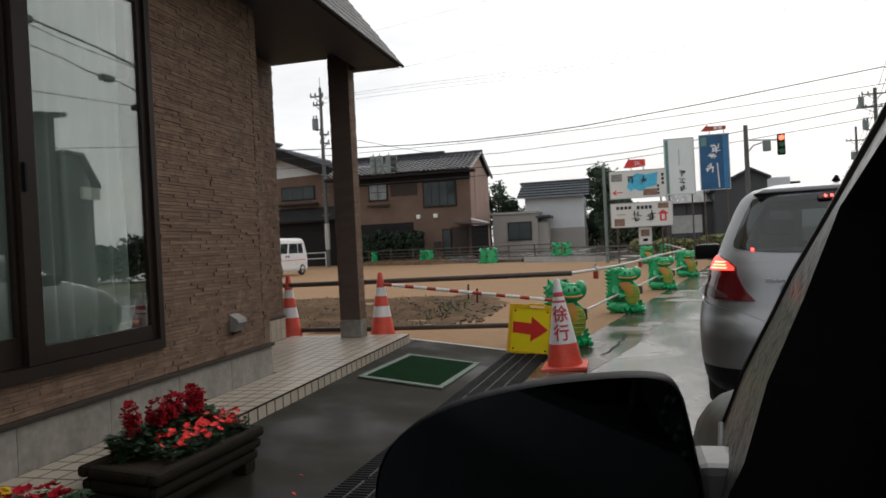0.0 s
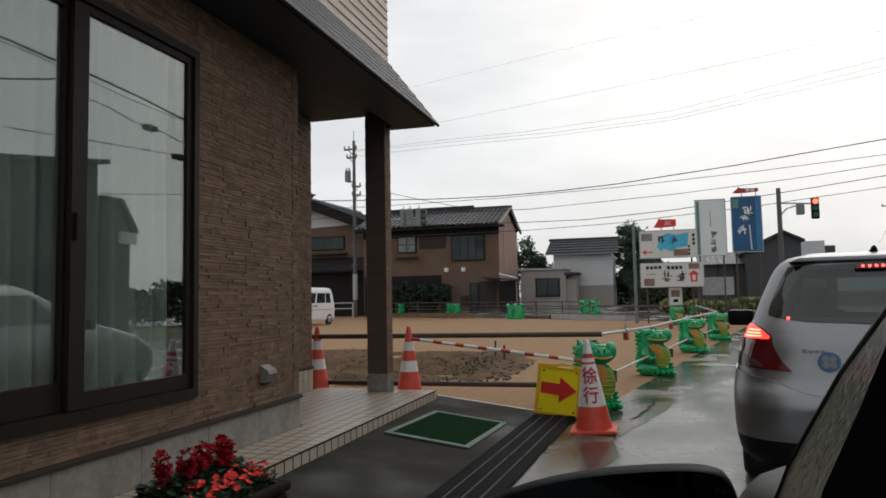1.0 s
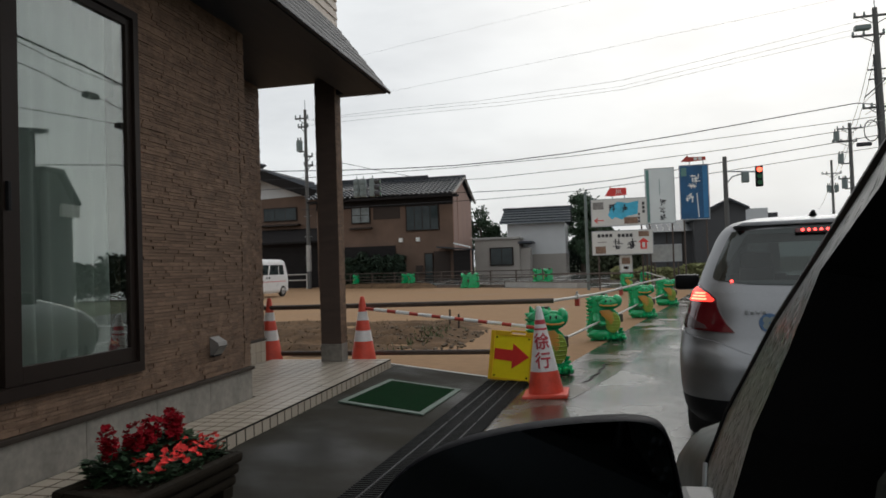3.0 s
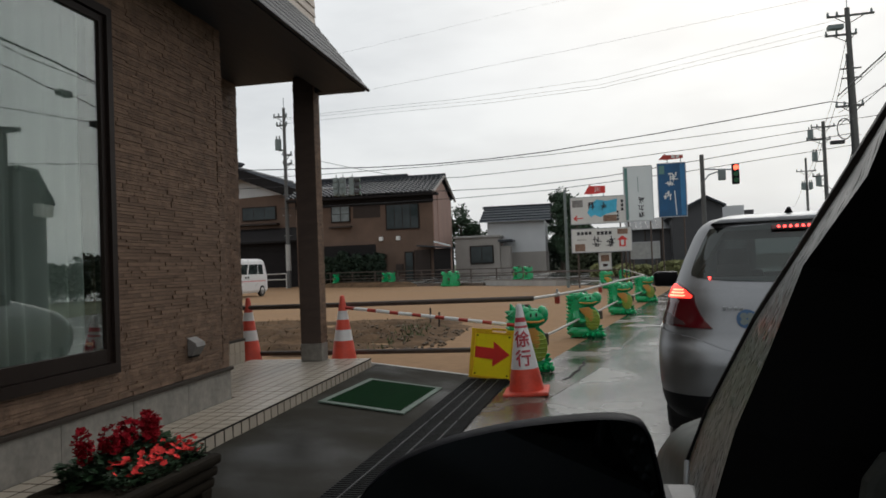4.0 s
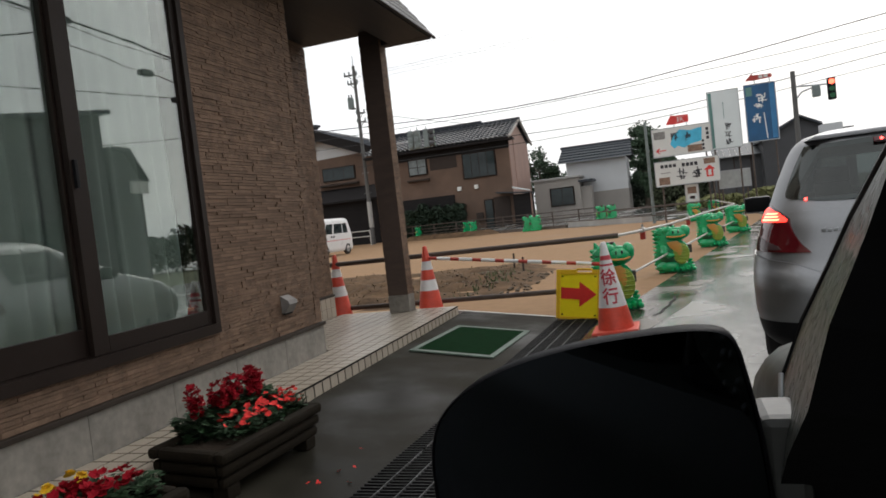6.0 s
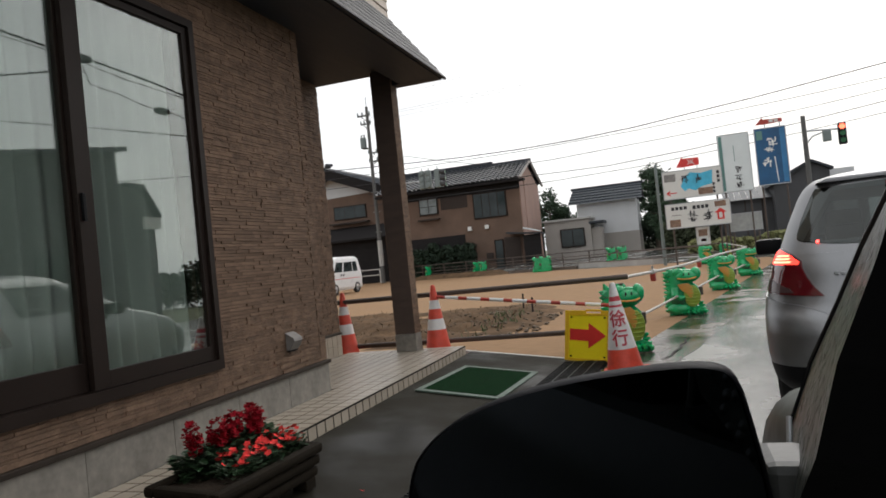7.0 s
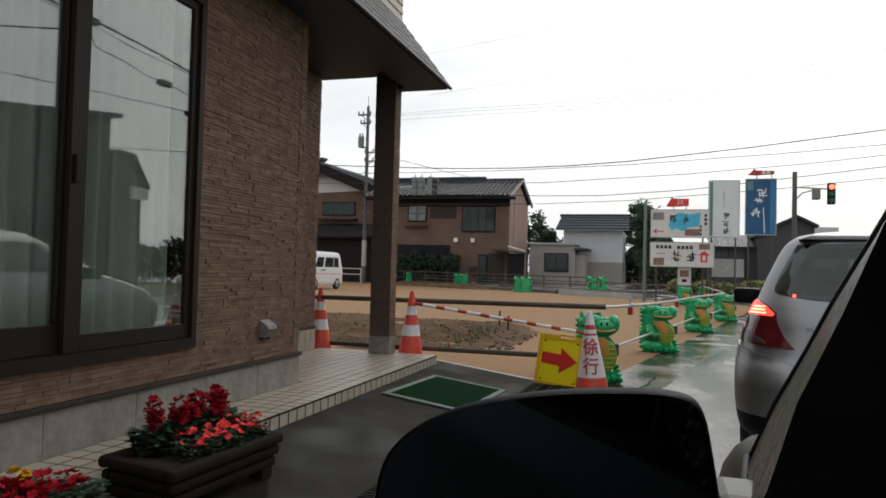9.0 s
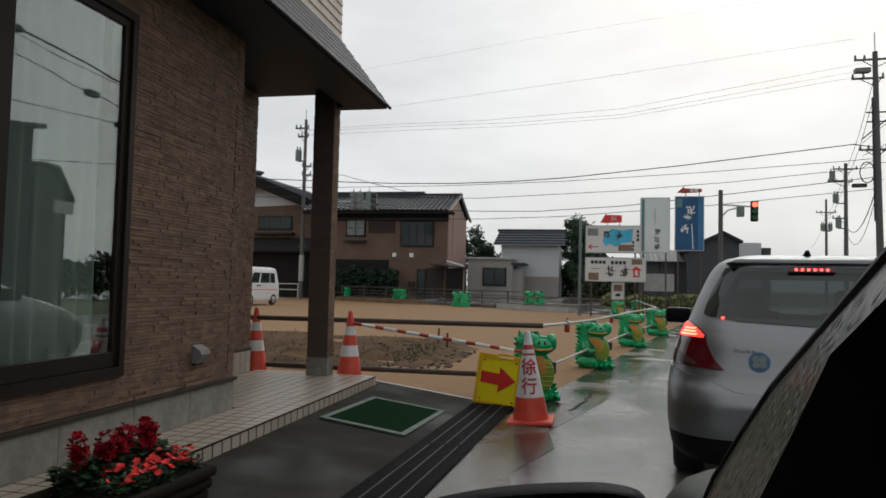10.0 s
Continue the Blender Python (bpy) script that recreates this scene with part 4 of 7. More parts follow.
# the pillar runs from the mirror's foot up and back to the roof
OUT = [(0.125, 0.80, 0.87), (0.133, 0.83, 0.955), (0.155, 0.82, 1.015), (0.174, 0.77, 1.075), (0.179, 0.69, 1.125), (0.178, 0.56, 1.18), (0.171, 0.434, 1.225), (0.164, 0.32, 1.265),
       (0.20, 0.05, 1.34), (0.33, -0.3, 1.43)]
INN = [(0.097, 0.69, 0.87), (0.101, 0.597, 0.955), (0.105, 0.514, 1.015), (0.115, 0.48, 1.075), (0.134, 0.468, 1.125), (0.148, 0.445, 1.175), (0.151, 0.36, 1.215), (0.150, 0.293, 1.265),
       (0.19, 0.05, 1.335), (0.31, -0.32, 1.42)]


def ribbon(a, b, steps=6):
    def fine(pts):
        out = []
        for p, q in zip(pts, pts[1:]):
            out += [Vector(p).lerp(Vector(q), k / steps) for k in range(steps)]
        return out + [Vector(pts[-1])]
    bm = B()
    fa, fb = fine(a), fine(b)
    va, vb = [bm.verts.new(p) for p in fa], [bm.verts.new(p) for p in fb]
    for i in range(len(va) - 1):
        bm.faces.new((va[i], va[i + 1], vb[i + 1], vb[i]))
    return bm


bm = ribbon(OUT, INN)
pillar = part("front_pillar", bm, M_PILLAR, own, "rain-spotted grey pillar", smooth=True)
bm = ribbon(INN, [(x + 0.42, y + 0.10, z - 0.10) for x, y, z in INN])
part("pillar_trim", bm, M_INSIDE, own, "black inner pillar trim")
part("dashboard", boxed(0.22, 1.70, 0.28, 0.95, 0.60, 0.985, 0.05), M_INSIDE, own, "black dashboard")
# added panel; its grey-green colour paints the reflection on the dashboard
part("dash_sheen_panel", (lambda b: (prism(b, [(0.150, 0.98), (0.166, 1.062), (0.176, 1.076), (0.30, 1.10), (0.30, 0.98)], 0.42, 0.43, 0.004), b)[-1])(B()), mat("grey_green_sheen", (0.030, 0.033, 0.029), 0.8, vary=0.3), own, "panel with the dashboard's grey-green reflection put into its colour")
bm = B()
tube(bm, [Vector(p) + Vector((0.002, 0.0, 0.0)) for p in OUT], 0.0052, 8)
part("rubber_seal", bm, M_BLACK, own, "black rubber seal")
part("window_moulding", rods(([(0.1115, 0.70, 0.945), (0.1155, 0.715, 0.968), (0.119, 0.73, 0.985)], 0.0025)), M_STEEL, own, "pale window moulding")
MIR = [(-0.170, 0.93), (-0.168, 0.99), (-0.143, 1.022), (-0.10, 1.044), (-0.04, 1.059), (0.02, 1.066), (0.055, 1.067), (0.072, 1.060), (0.078, 1.03), (0.085, 0.985), (0.09, 0.90),
       (0.08, 0.866), (-0.12, 0.866), (-0.158, 0.885)]
MIR = [(x, z - 0.004) for x, z in MIR]
for _ in range(2):
    MIR = [q for a, b in zip(MIR, MIR[1:] + MIR[:1]) for q in ((a[0] * 0.75 + b[0] * 0.25, a[1] * 0.75 + b[1] * 0.25), (a[0] * 0.25 + b[0] * 0.75, a[1] * 0.25 + b[1] * 0.75))]
bm = B()
cx, cz = -0.055, 0.955


def turn_in(bm, k=0.30, px=0.035, py=0.05, pz=1.17):
    """Turns the mirror's face towards the seat, its outer edge nearer."""
    for v in bm.verts:
        s = (v.co.y + k * (px - cx) - py) / ((v.co.y - py) - k * (v.co.x - px))
        v.co = (px + (v.co.x - px) * s, py + (v.co.y - py) * s, pz + (v.co.z - pz) * s)


rings = []
for yy, k in ((0.578, 0.975), (0.570, 0.982), (0.563, 0.988), (0.566, 1.0), (0.585, 0.998), (0.600, 0.965), (0.618, 0.87), (0.64, 0.68), (0.655, 0.4)):
    rings.append([bm.verts.new((cx + (x - cx) * k, yy, cz + (z - cz) * k)) for x, z in MIR])
for a, b in zip(rings, rings[1:]):
    for i in range(len(MIR)):
        bm.faces.new((a[i], b[i], b[(i + 1) % len(MIR)], a[(i + 1) % len(MIR)]))
bm.faces.new(rings[-1])
bmesh.ops.recalc_face_normals(bm, faces=bm.faces[:])
turn_in(bm)
mirror = part("door_mirror", bm, M_HOUSING, own, "black door mirror with wet rim", smooth=True)
bm = B()
prism(bm, [(cx + (x - cx) * 0.981, cz + (z - cz) * 0.981) for x, z in MIR], 0.567, 0.570)
turn_in(bm)
# the darkness of the reflection comes from the glass colour
part("darkened_mirror_glass", bm, M_DARKMIRROR, mirror, "mirror glass with a dark reflection put into its colour")
bm = B()
box(bm, 0.088, 0.124, 0.635, 0.70, 0.80, 0.974, 0.008)
part("mirror_arm", bm, mat("pearl_white_paint", (0.045, 0.046, 0.043), 0.45, vary=0.2, scale=25, bump=0.06), mirror, "grey mirror arm")
for sx in (-1, 1):
    for wy in (0.62, 3.05):
        wheel(own, 0.965 + sx * 0.76, OY + wy, 0.30, 0.19)

# ---- barriers, cones and signs along the lot ----
def cone(name, h, base, stripes, label, at, group):
    c = thing(name, label, "traffic cone", at, group)
    bm = B()
    box(bm, -base, base, -base, base, 0.0, 0.035, 0.012)
    part("base", bm, M_ORANGE, c)
    r0, r1 = base * 0.80, 0.028
    edges = [(0.0, r0)]
    for z0, z1, m in stripes:
        bm = B()
        ra, rb = r0 + (r1 - r0) * z0, r0 + (r1 - r0) * z1
        tube(bm, [(0, 0, 0.03 + (h - 0.03) * z0), (0, 0, 0.03 + (h - 0.03) * z1)], [ra, rb], 28)
        part("band" if m is not M_ORANGE else "cone_body", bm, m, c, smooth=True)
    bm = B()
    tube(bm, [(0, 0, h - 0.01), (0, 0, h + 0.02), (0, 0, h + 0.035)], [r1, r1 * 0.95, r1 * 0.6], 14)
    part("tip", bm, M_SILVERBAND if stripes[-1][2] is M_SILVERBAND else M_ORANGE, c, smooth=True)
    return c


STRIPED = [(0, 0.38, M_ORANGE), (0.38, 0.54, M_SILVERBAND), (0.54, 0.69, M_ORANGE), (0.69, 0.82, M_SILVERBAND), (0.82, 1.0, M_ORANGE)]
cone("traffic_cone", 0.78, 0.19, STRIPED, "orange cone with two white bands behind the platform", pose(-2.59, 7.48, G + 0.07), "striped cones")
cone("traffic_cone", 0.78, 0.19, STRIPED, "orange cone with two white bands beside the recessed wall", pose(-3.80, 7.62, G + 0.07), "striped cones")
slow = cone("slow_cone", 0.77, 0.20, [(0, 0.27, M_ORANGE), (0.27, 0.76, M_SILVERBAND), (0.76, 0.785, M_PINKRED), (0.785, 0.83, M_SILVERBAND), (0.83, 0.885, M_PINKRED), (0.885, 1.0, M_SILVERBAND)],
            "orange cone with a white sleeve reading go slow", pose(-0.475, 6.34, G, 0, -3, 0), "")
for ch, zz in (("\u5f90", 0.485), ("\u884c", 0.32)):
    me = letters(ch, 0.150, bold=0.02)
    bm = B()
    bm.from_mesh(me)
    for k in range(-9, 10):
        bmesh.ops.bisect_plane(bm, geom=bm.verts[:] + bm.edges[:] + bm.faces[:], plane_co=(0.009 * k, 0, 0), plane_no=(1, 0, 0))
    bm.to_mesh(me)
    bm.free()
    for v in me.vertices:
        # bend the letter round the cone
        r = 0.16 + (0.028 - 0.16) * (zz + v.co.z - 0.03) / 0.74 + 0.003 - v.co.y
        a = v.co.x / max(r, 0.03)
        v.co = (r * math.sin(a), -r * math.cos(a), zz + v.co.z)
    me.materials.append(M_PINKRED)
    t = new("lettering", me)
    t.parent = slow
    t.matrix_basis = pose(0, 0, 0, 0, 0, 4)

board = thing("arrow_sign", "yellow folding board with a red arrow", "sign", pose(-0.90, 7.08, G + 0.006, -9, 3, -18) @ Matrix.Diagonal((0.97, 1, 0.81, 1)))
bm = B()
for a in ((-0.250, -0.205, 0.0, 0.62), (0.215, 0.240, 0.0, 0.62), (-0.205, 0.215, 0.0, 0.03), (-0.205, 0.215, 0.56, 0.585), (-0.205, -0.02, 0.585, 0.62), (0.15, 0.215, 0.585, 0.62), (-0.02, 0.15, 0.61, 0.635)):
    box(bm, a[0], a[1], -0.016, 0.016, a[2], a[3], 0.004)
part("sign_frame", bm, M_SIGNEDGE, board, "amber plastic frame")
part("panel", boxed(-0.205, 0.215, -0.008, 0.008, 0.03, 0.56), M_YELLOW, board)
bm = B()
prism(bm, [(-0.195, 0.255), (0.015, 0.245), (0.015, 0.155), (0.205, 0.315), (0.015, 0.470), (0.015, 0.385), (-0.195, 0.395)], -0.012, -0.0085)
part("arrow", bm, M_RED, board, "red arrow")
for bx in (-0.18, 0.19):
    for bz in (0.055, 0.535):
        part("rivet", boxed(bx - 0.01, bx + 0.01, -0.014, -0.008, bz - 0.01, bz + 0.01, 0.003), M_BLACK, board)
for sx in (-0.225, 0.225):
    part("back_leg", rods(([(sx, 0.012, 0.58), (sx, 0.22, 0.04)], 0.01)), M_YELLOW, board)


def frog(at, label):
    """A seated frog figure in moulded plastic: spiny back to one side, face and belly to the other."""
    f = thing("frog_barrier", label, "barrier", at, "green barrier stands")
    back = []
    for k in range(9):
        z = 0.05 + 0.065 * k
        back += [(-0.150 - 0.02 * math.sin(k * 0.6), z), (-0.205 - 0.012 * math.sin(k * 0.7), z + 0.034)]
    front = [(-0.10, 0.68), (-0.03, 0.665), (0.06, 0.665), (0.13, 0.655), (0.185, 0.60), (0.19, 0.54), (0.155, 0.495), (0.11, 0.47), (0.16, 0.41),
             (0.185, 0.31), (0.17, 0.20), (0.14, 0.13), (0.205, 0.10), (0.225, 0.05), (0.20, 0.0), (-0.17, 0.0)]
    bm = B()
    prism(bm, back + front, -0.075, 0.075, 0.022)
    part("figure", bm, M_FROG, f, smooth=True)
    bm = B()
    blob(bm, (-0.035, -0.05, 0.625), (0.075, 0.055, 0.062), 3, 0.12, 2)
    part("brow", bm, M_FROG, f, smooth=True)
    bm = B()
    blob(bm, (0.150, -0.045, 0.595), (0.062, 0.075, 0.098), 4, 0.12, 2)
    part("cheek", bm, M_FROG, f, smooth=True)
    for sx in (0.025, 0.080):
        bm = B()
        bmesh.ops.create_uvsphere(bm, u_segments=10, v_segments=8, radius=0.017, matrix=pose(sx, -0.128, 0.598) @ Matrix.Diagonal((0.55, 0.6, 1.3, 1)))
        part("eye", bm, M_BLACK, f, smooth=True)
    bm = B()
    tube(bm, [(-0.045, -0.125, 0.540), (0.02, -0.152, 0.530), (0.10, -0.152, 0.530), (0.150, -0.13, 0.545)], 0.010, 6)
    part("mouth", bm, M_FROGBELLY, f, "salmon mouth line")
    bm = B()
    prism(bm, [(0.095 + 0.088 * math.cos(math.tau * k / 24), 0.275 + 0.155 * math.sin(math.tau * k / 24)) for k in range(24)], -0.098, -0.07, 0.014)
    part("belly", bm, M_FROGLIME, f, "lime-yellow belly", smooth=True)
    for k in range(6):
        z = 0.165 + 0.045 * k
        w = 0.080 * math.sqrt(max(0.05, 1 - ((z - 0.275) / 0.155) ** 2))
        bm = B()
        tube(bm, [(0.095 - w, -0.097, z), (0.095, -0.102, z - 0.006), (0.095 + w, -0.097, z)], 0.007, 6)
        part("belly_rib", bm, M_FROGLIME, f)
    bm = B()
    prism(bm, [(-0.055, 0.455), (0.06, 0.465), (0.10, 0.42), (0.11, 0.30), (0.075, 0.235), (0.045, 0.30), (-0.02, 0.375)], -0.106, -0.09, 0.008)
    part("chest_patch", bm, M_FROGBELLY, f, "orange chest patch", smooth=True)
    bm = B()
    tube(bm, [(-0.08, -0.075, 0.40), (-0.09, -0.115, 0.31), (-0.03, -0.135, 0.255), (0.015, -0.13, 0.27)], [0.046, 0.043, 0.036, 0.028], 8)
    part("arm", bm, M_FROG, f, smooth=True)
    # solid dark blob paints the shade between arm and leg
    bm = B()
    blob(bm, (-0.055, -0.085, 0.205), (0.075, 0.03, 0.065), 5, 0.3, 2)
    part("limb_shade", bm, M_FROGDARK, f, "dark green blob painted as the shade between arm and leg", smooth=True)
    bm = B()
    blob(bm, (-0.06, -0.07, 0.10), (0.12, 0.075, 0.085), 1, 0.2, 2)
    part("thigh", bm, M_FROG, f, smooth=True)
    for k in range(5):
        bm = B()
        blob(bm, (-0.02 + 0.058 * k, -0.085, 0.045 + 0.012 * (k % 2)), (0.034, 0.06, 0.040), k, 0.25, 1)
        part("toe", bm, M_FROG, f, smooth=True)
    for k in range(11):
        bm = B()
        tube(bm, [(-0.15, 0.0, 0.06 + 0.056 * k), (-0.205, -0.01, 0.075 + 0.056 * k)], [0.036, 0.008], 7)
        part("back_spine", bm, M_FROG, f)
    for k in range(4):
        bm = B()
        tube(bm, [(-0.13 + 0.055 * k, 0.02, 0.655), (-0.150 + 0.062 * k, 0.01, 0.712 - 0.006 * k)], [0.034, 0.008], 7)
        part("crest_spine", bm, M_FROG, f)
    for k in range(4):
        bm = B()
        tube(bm, [(0.17, -0.03, 0.035 + 0.042 * k), (0.245 - 0.014 * k, -0.06, 0.045 + 0.046 * k)], [0.032, 0.012], 7)
        part("side_fin", bm, M_FROG, f)
    bm = B()
    blob(bm, (0.055, -0.078, 0.560), (0.125, 0.062, 0.085), 9, 0.10, 2)
    part("snout", bm, M_FROG, f, smooth=True)
    bm = B()
    box(bm, 0.15, 0.215, 0.02, 0.10, 0.27, 0.39, 0.008)
    part("clamp", bm, M_DARKPIPE, f, "dark pipe clamp")
    bm = B()
    box(bm, -0.04, 0.05, 0.05, 0.12, 0.62, 0.70, 0.008)
    part("top_clamp", bm, M_DARKPIPE, f, "dark pipe clamp on top")
    return f


FROGS = [(-0.545, 7.55, 12), (0.08, 10.86, 0), (0.87, 15.1, 0), (1.73, 19.1, 0), (1.1, 28.5, -8), (2.0, 31.0, -8), (-6.65, 37.5, -8), (-11.1, 41.0, 50), (-11.6, 41.3, 50), (-15.5, 43.3, 60),
         (-2.97, 35.35, 50), (-2.40, 34.75, 50), (-7.1, 37.75, 8)]
first = frog(pose(FROGS[0][0], FROGS[0][1], G, 0, 0, FROGS[0][2]) @ Matrix.Diagonal((1.1, 1.1, 1.03, 1)), "green plastic frog-shaped stand holding barrier pipes")
for i, (x, y, r) in enumerate(FROGS[1:]):
    base = G + (0.28 if i in (9, 10) else 0.27 if i in (6, 7, 8) else 0.0)
    copy_thing(first, pose(x, y, base, 0, 0, r + (180 if i >= 5 else 0)) @ Matrix.Diagonal((1.18, 1.1, 0.97, 1)) @ Matrix.Scale(1.2 if i in (5, 11) else 0.86 if i in (6, 7, 8) else 1.0, 4))


def pipe(p, q, r, material, label, group="barrier pipes", name="barrier_pipe"):
    bm = B()
    pts = [Vector(p).lerp(Vector(q), k / 6) - Vector((0, 0, 0.004 * (p[0] != q[0]) * math.sin(math.pi * k / 6))) for k in range(7)]
    tube(bm, pts, r, 10)
    return single(name, bm, material, label, "pipe", smooth=True, group=group)


pipe((-7.0, 7.62, 0.665), (-0.46, 7.60, 0.69), 0.029, M_DARKPIPE, "dark wet barrier pipe held by the frog stand")
pipe((-7.0, 7.66, 0.125), (-0.45, 7.66, 0.14), 0.029, M_DARKPIPE, "dark wet barrier pipe near the ground")
for a, b in zip(FROGS[:3], FROGS[1:4]):
    pipe((a[0], a[1] + 0.075, 0.62 + (0.06 if a is FROGS[0] else 0)), (b[0], b[1] + 0.075, 0.62), 0.018, M_WHITEPIPE, "pale steel barrier pipe along the road")
    pipe((a[0] + 0.02, a[1] + 0.13, 0.20), (b[0] - 0.02, b[1] + 0.13, 0.20), 0.015, M_WHITEPIPE, "pale steel lower barrier pipe")
for k, w in ((0, 0.46), (1, 0.40)):
    c = Vector((FROGS[k][0], FROGS[k][1] + 0.075, 0.68 - 0.06 * k)).lerp(Vector((FROGS[k + 1][0], FROGS[k + 1][1] + 0.075, 0.62)), w)
    cl = thing("pipe_coupler", "rusty red coupler clamped on the barrier pipe", "coupler", pose(*c, 0, 0, -10), "pipe couplers")
    part("collar", rods(([(0, -0.06, 0), (0, 0.06, 0)], 0.034)), M_WHITEPIPE, cl, smooth=True)
    part("clamp", boxed(-0.03, 0.03, -0.035, 0.035, -0.12, -0.02, 0.008), M_DULLRED, cl, "dull red clamp")
    part("bolt", rods(([(0, 0, 0.02), (0, 0, 0.07)], 0.014)), M_STEEL, cl)
pipe((1.73, 19.18, 0.62), (2.0, 31.08, 0.60), 0.018, M_WHITEPIPE, "pale steel barrier pipe along the road")
for a, b in zip(FROGS[4:9] + FROGS[10:11], [FROGS[6], FROGS[11], FROGS[7], FROGS[8], FROGS[9], FROGS[11]]):
    for zz in (0.25, 0.60):
        if a[:2] != b[:2]:
            pipe((a[0], a[1] + 0.07, zz), (b[0], b[1] + 0.07, zz), 0.022, M_DARKPIPE, "dark barrier pipe along the far side of the lot")

# red and white striped bar from the cone to the frog stand
bar = thing("striped_bar", "red and white striped bar between cone and barrier", "barrier bar")
p0, p1 = Vector((-2.53, 7.42, 0.655)), Vector((-0.60, 7.30, 0.425))
u = 0.0
for k in range(15):
    v = min(1.0, u + (0.052 if k % 2 == 0 else 0.081))
    bm = B()
    tube(bm, [p0.lerp(p1, u), p0.lerp(p1, v)], 0.019, 10)
    part("stripe", bm, M_DULLRED if k % 2 == 0 else M_WHITE, bar, smooth=True)
    u = v
for x, y, h in ((-2.45, 12.2, 0.25), (-2.78, 13.0, 0.28)):
    single("stake", rods(([(x, y, G - 0.02), (x + 0.01, y, h)], 0.018)), M_WOOD, "weathered stake in the ground", "stake", group="stakes")


# ---- planters and flowers ----
def planter(at, label):
    p = thing("planter", label, "planter", at, "flower planters")
    # a long trough with three rounded horizontal ribs
    for k, (z0, z1, g) in enumerate(((0.07, 0.145, 0.0), (0.147, 0.222, 0.012), (0.224, 0.30, 0.026))):
        bm = B()
        for a in ((-0.225 - g, -0.185, -0.44 - g, 0.44 + g), (0.185, 0.225 + g, -0.44 - g, 0.44 + g), (-0.185, 0.185, -0.44 - g, -0.40), (-0.185, 0.185, 0.40, 0.44 + g)):
            box(bm, *a, z0 + 0.004, z1 - 0.004, 0.024)
        part("rib", bm, M_PLANTER, p)
    for sx in (-0.17, 0.17):
        for sy in (-0.36, 0.36):
            part("foot", boxed(sx - 0.05, sx + 0.05, sy - 0.05, sy + 0.05, 0.0, 0.075, 0.008), M_PLANTER, p)
    bm = B()
    box(bm, -0.187, 0.187, -0.402, 0.402, 0.08, 0.262)
    part("soil", bm, mat("potting_soil", (0.03, 0.022, 0.016), 0.95, vary=0.4, bump=0.6, spec=0.1), p, "dark potting soil")
    return p


def leaf_clump(bm, centre, spread, n, size, rng, tall=1.0):
    for _ in range(n):
        a, r = rng.uniform(0, math.tau), spread * math.sqrt(rng.random())
        c = Vector(centre) + Vector((r * math.cos(a), r * math.sin(a), rng.uniform(0, spread * tall)))
        d = Vector((math.cos(a), math.sin(a), rng.uniform(0.1, 0.9))).normalized() * size * rng.uniform(0.6, 1.2)
        s = d.cross(Vector((0, 0, 1))).normalized() * size * 0.42
        q = [bm.verts.new(c), bm.verts.new(c + d * 0.5 + s), bm.verts.new(c + d - Vector((0, 0, size * 0.25))), bm.verts.new(c + d * 0.5 - s)]
        bm.faces.new(q)


def petals(bm, c, r, n, rng, cup=0.3):
    c = Vector(c)
    tilt = Matrix.Rotation(rng.uniform(-0.7, 0.7), 3, "X") @ Matrix.Rotation(rng.uniform(-0.7, 0.7), 3, "Y")
    for k in range(n):
        a = math.tau * k / n + rng.uniform(-0.2, 0.2)
        d = Vector((math.cos(a), math.sin(a), cup))
        s = Vector((-math.sin(a), math.cos(a), 0)) * 0.48
        pts = [Vector((0, 0, 0)), d * 0.55 + s, d * 1.0, d * 0.55 - s]
        bm.faces.new([bm.verts.new(c + tilt @ (p * r)) for p in pts])


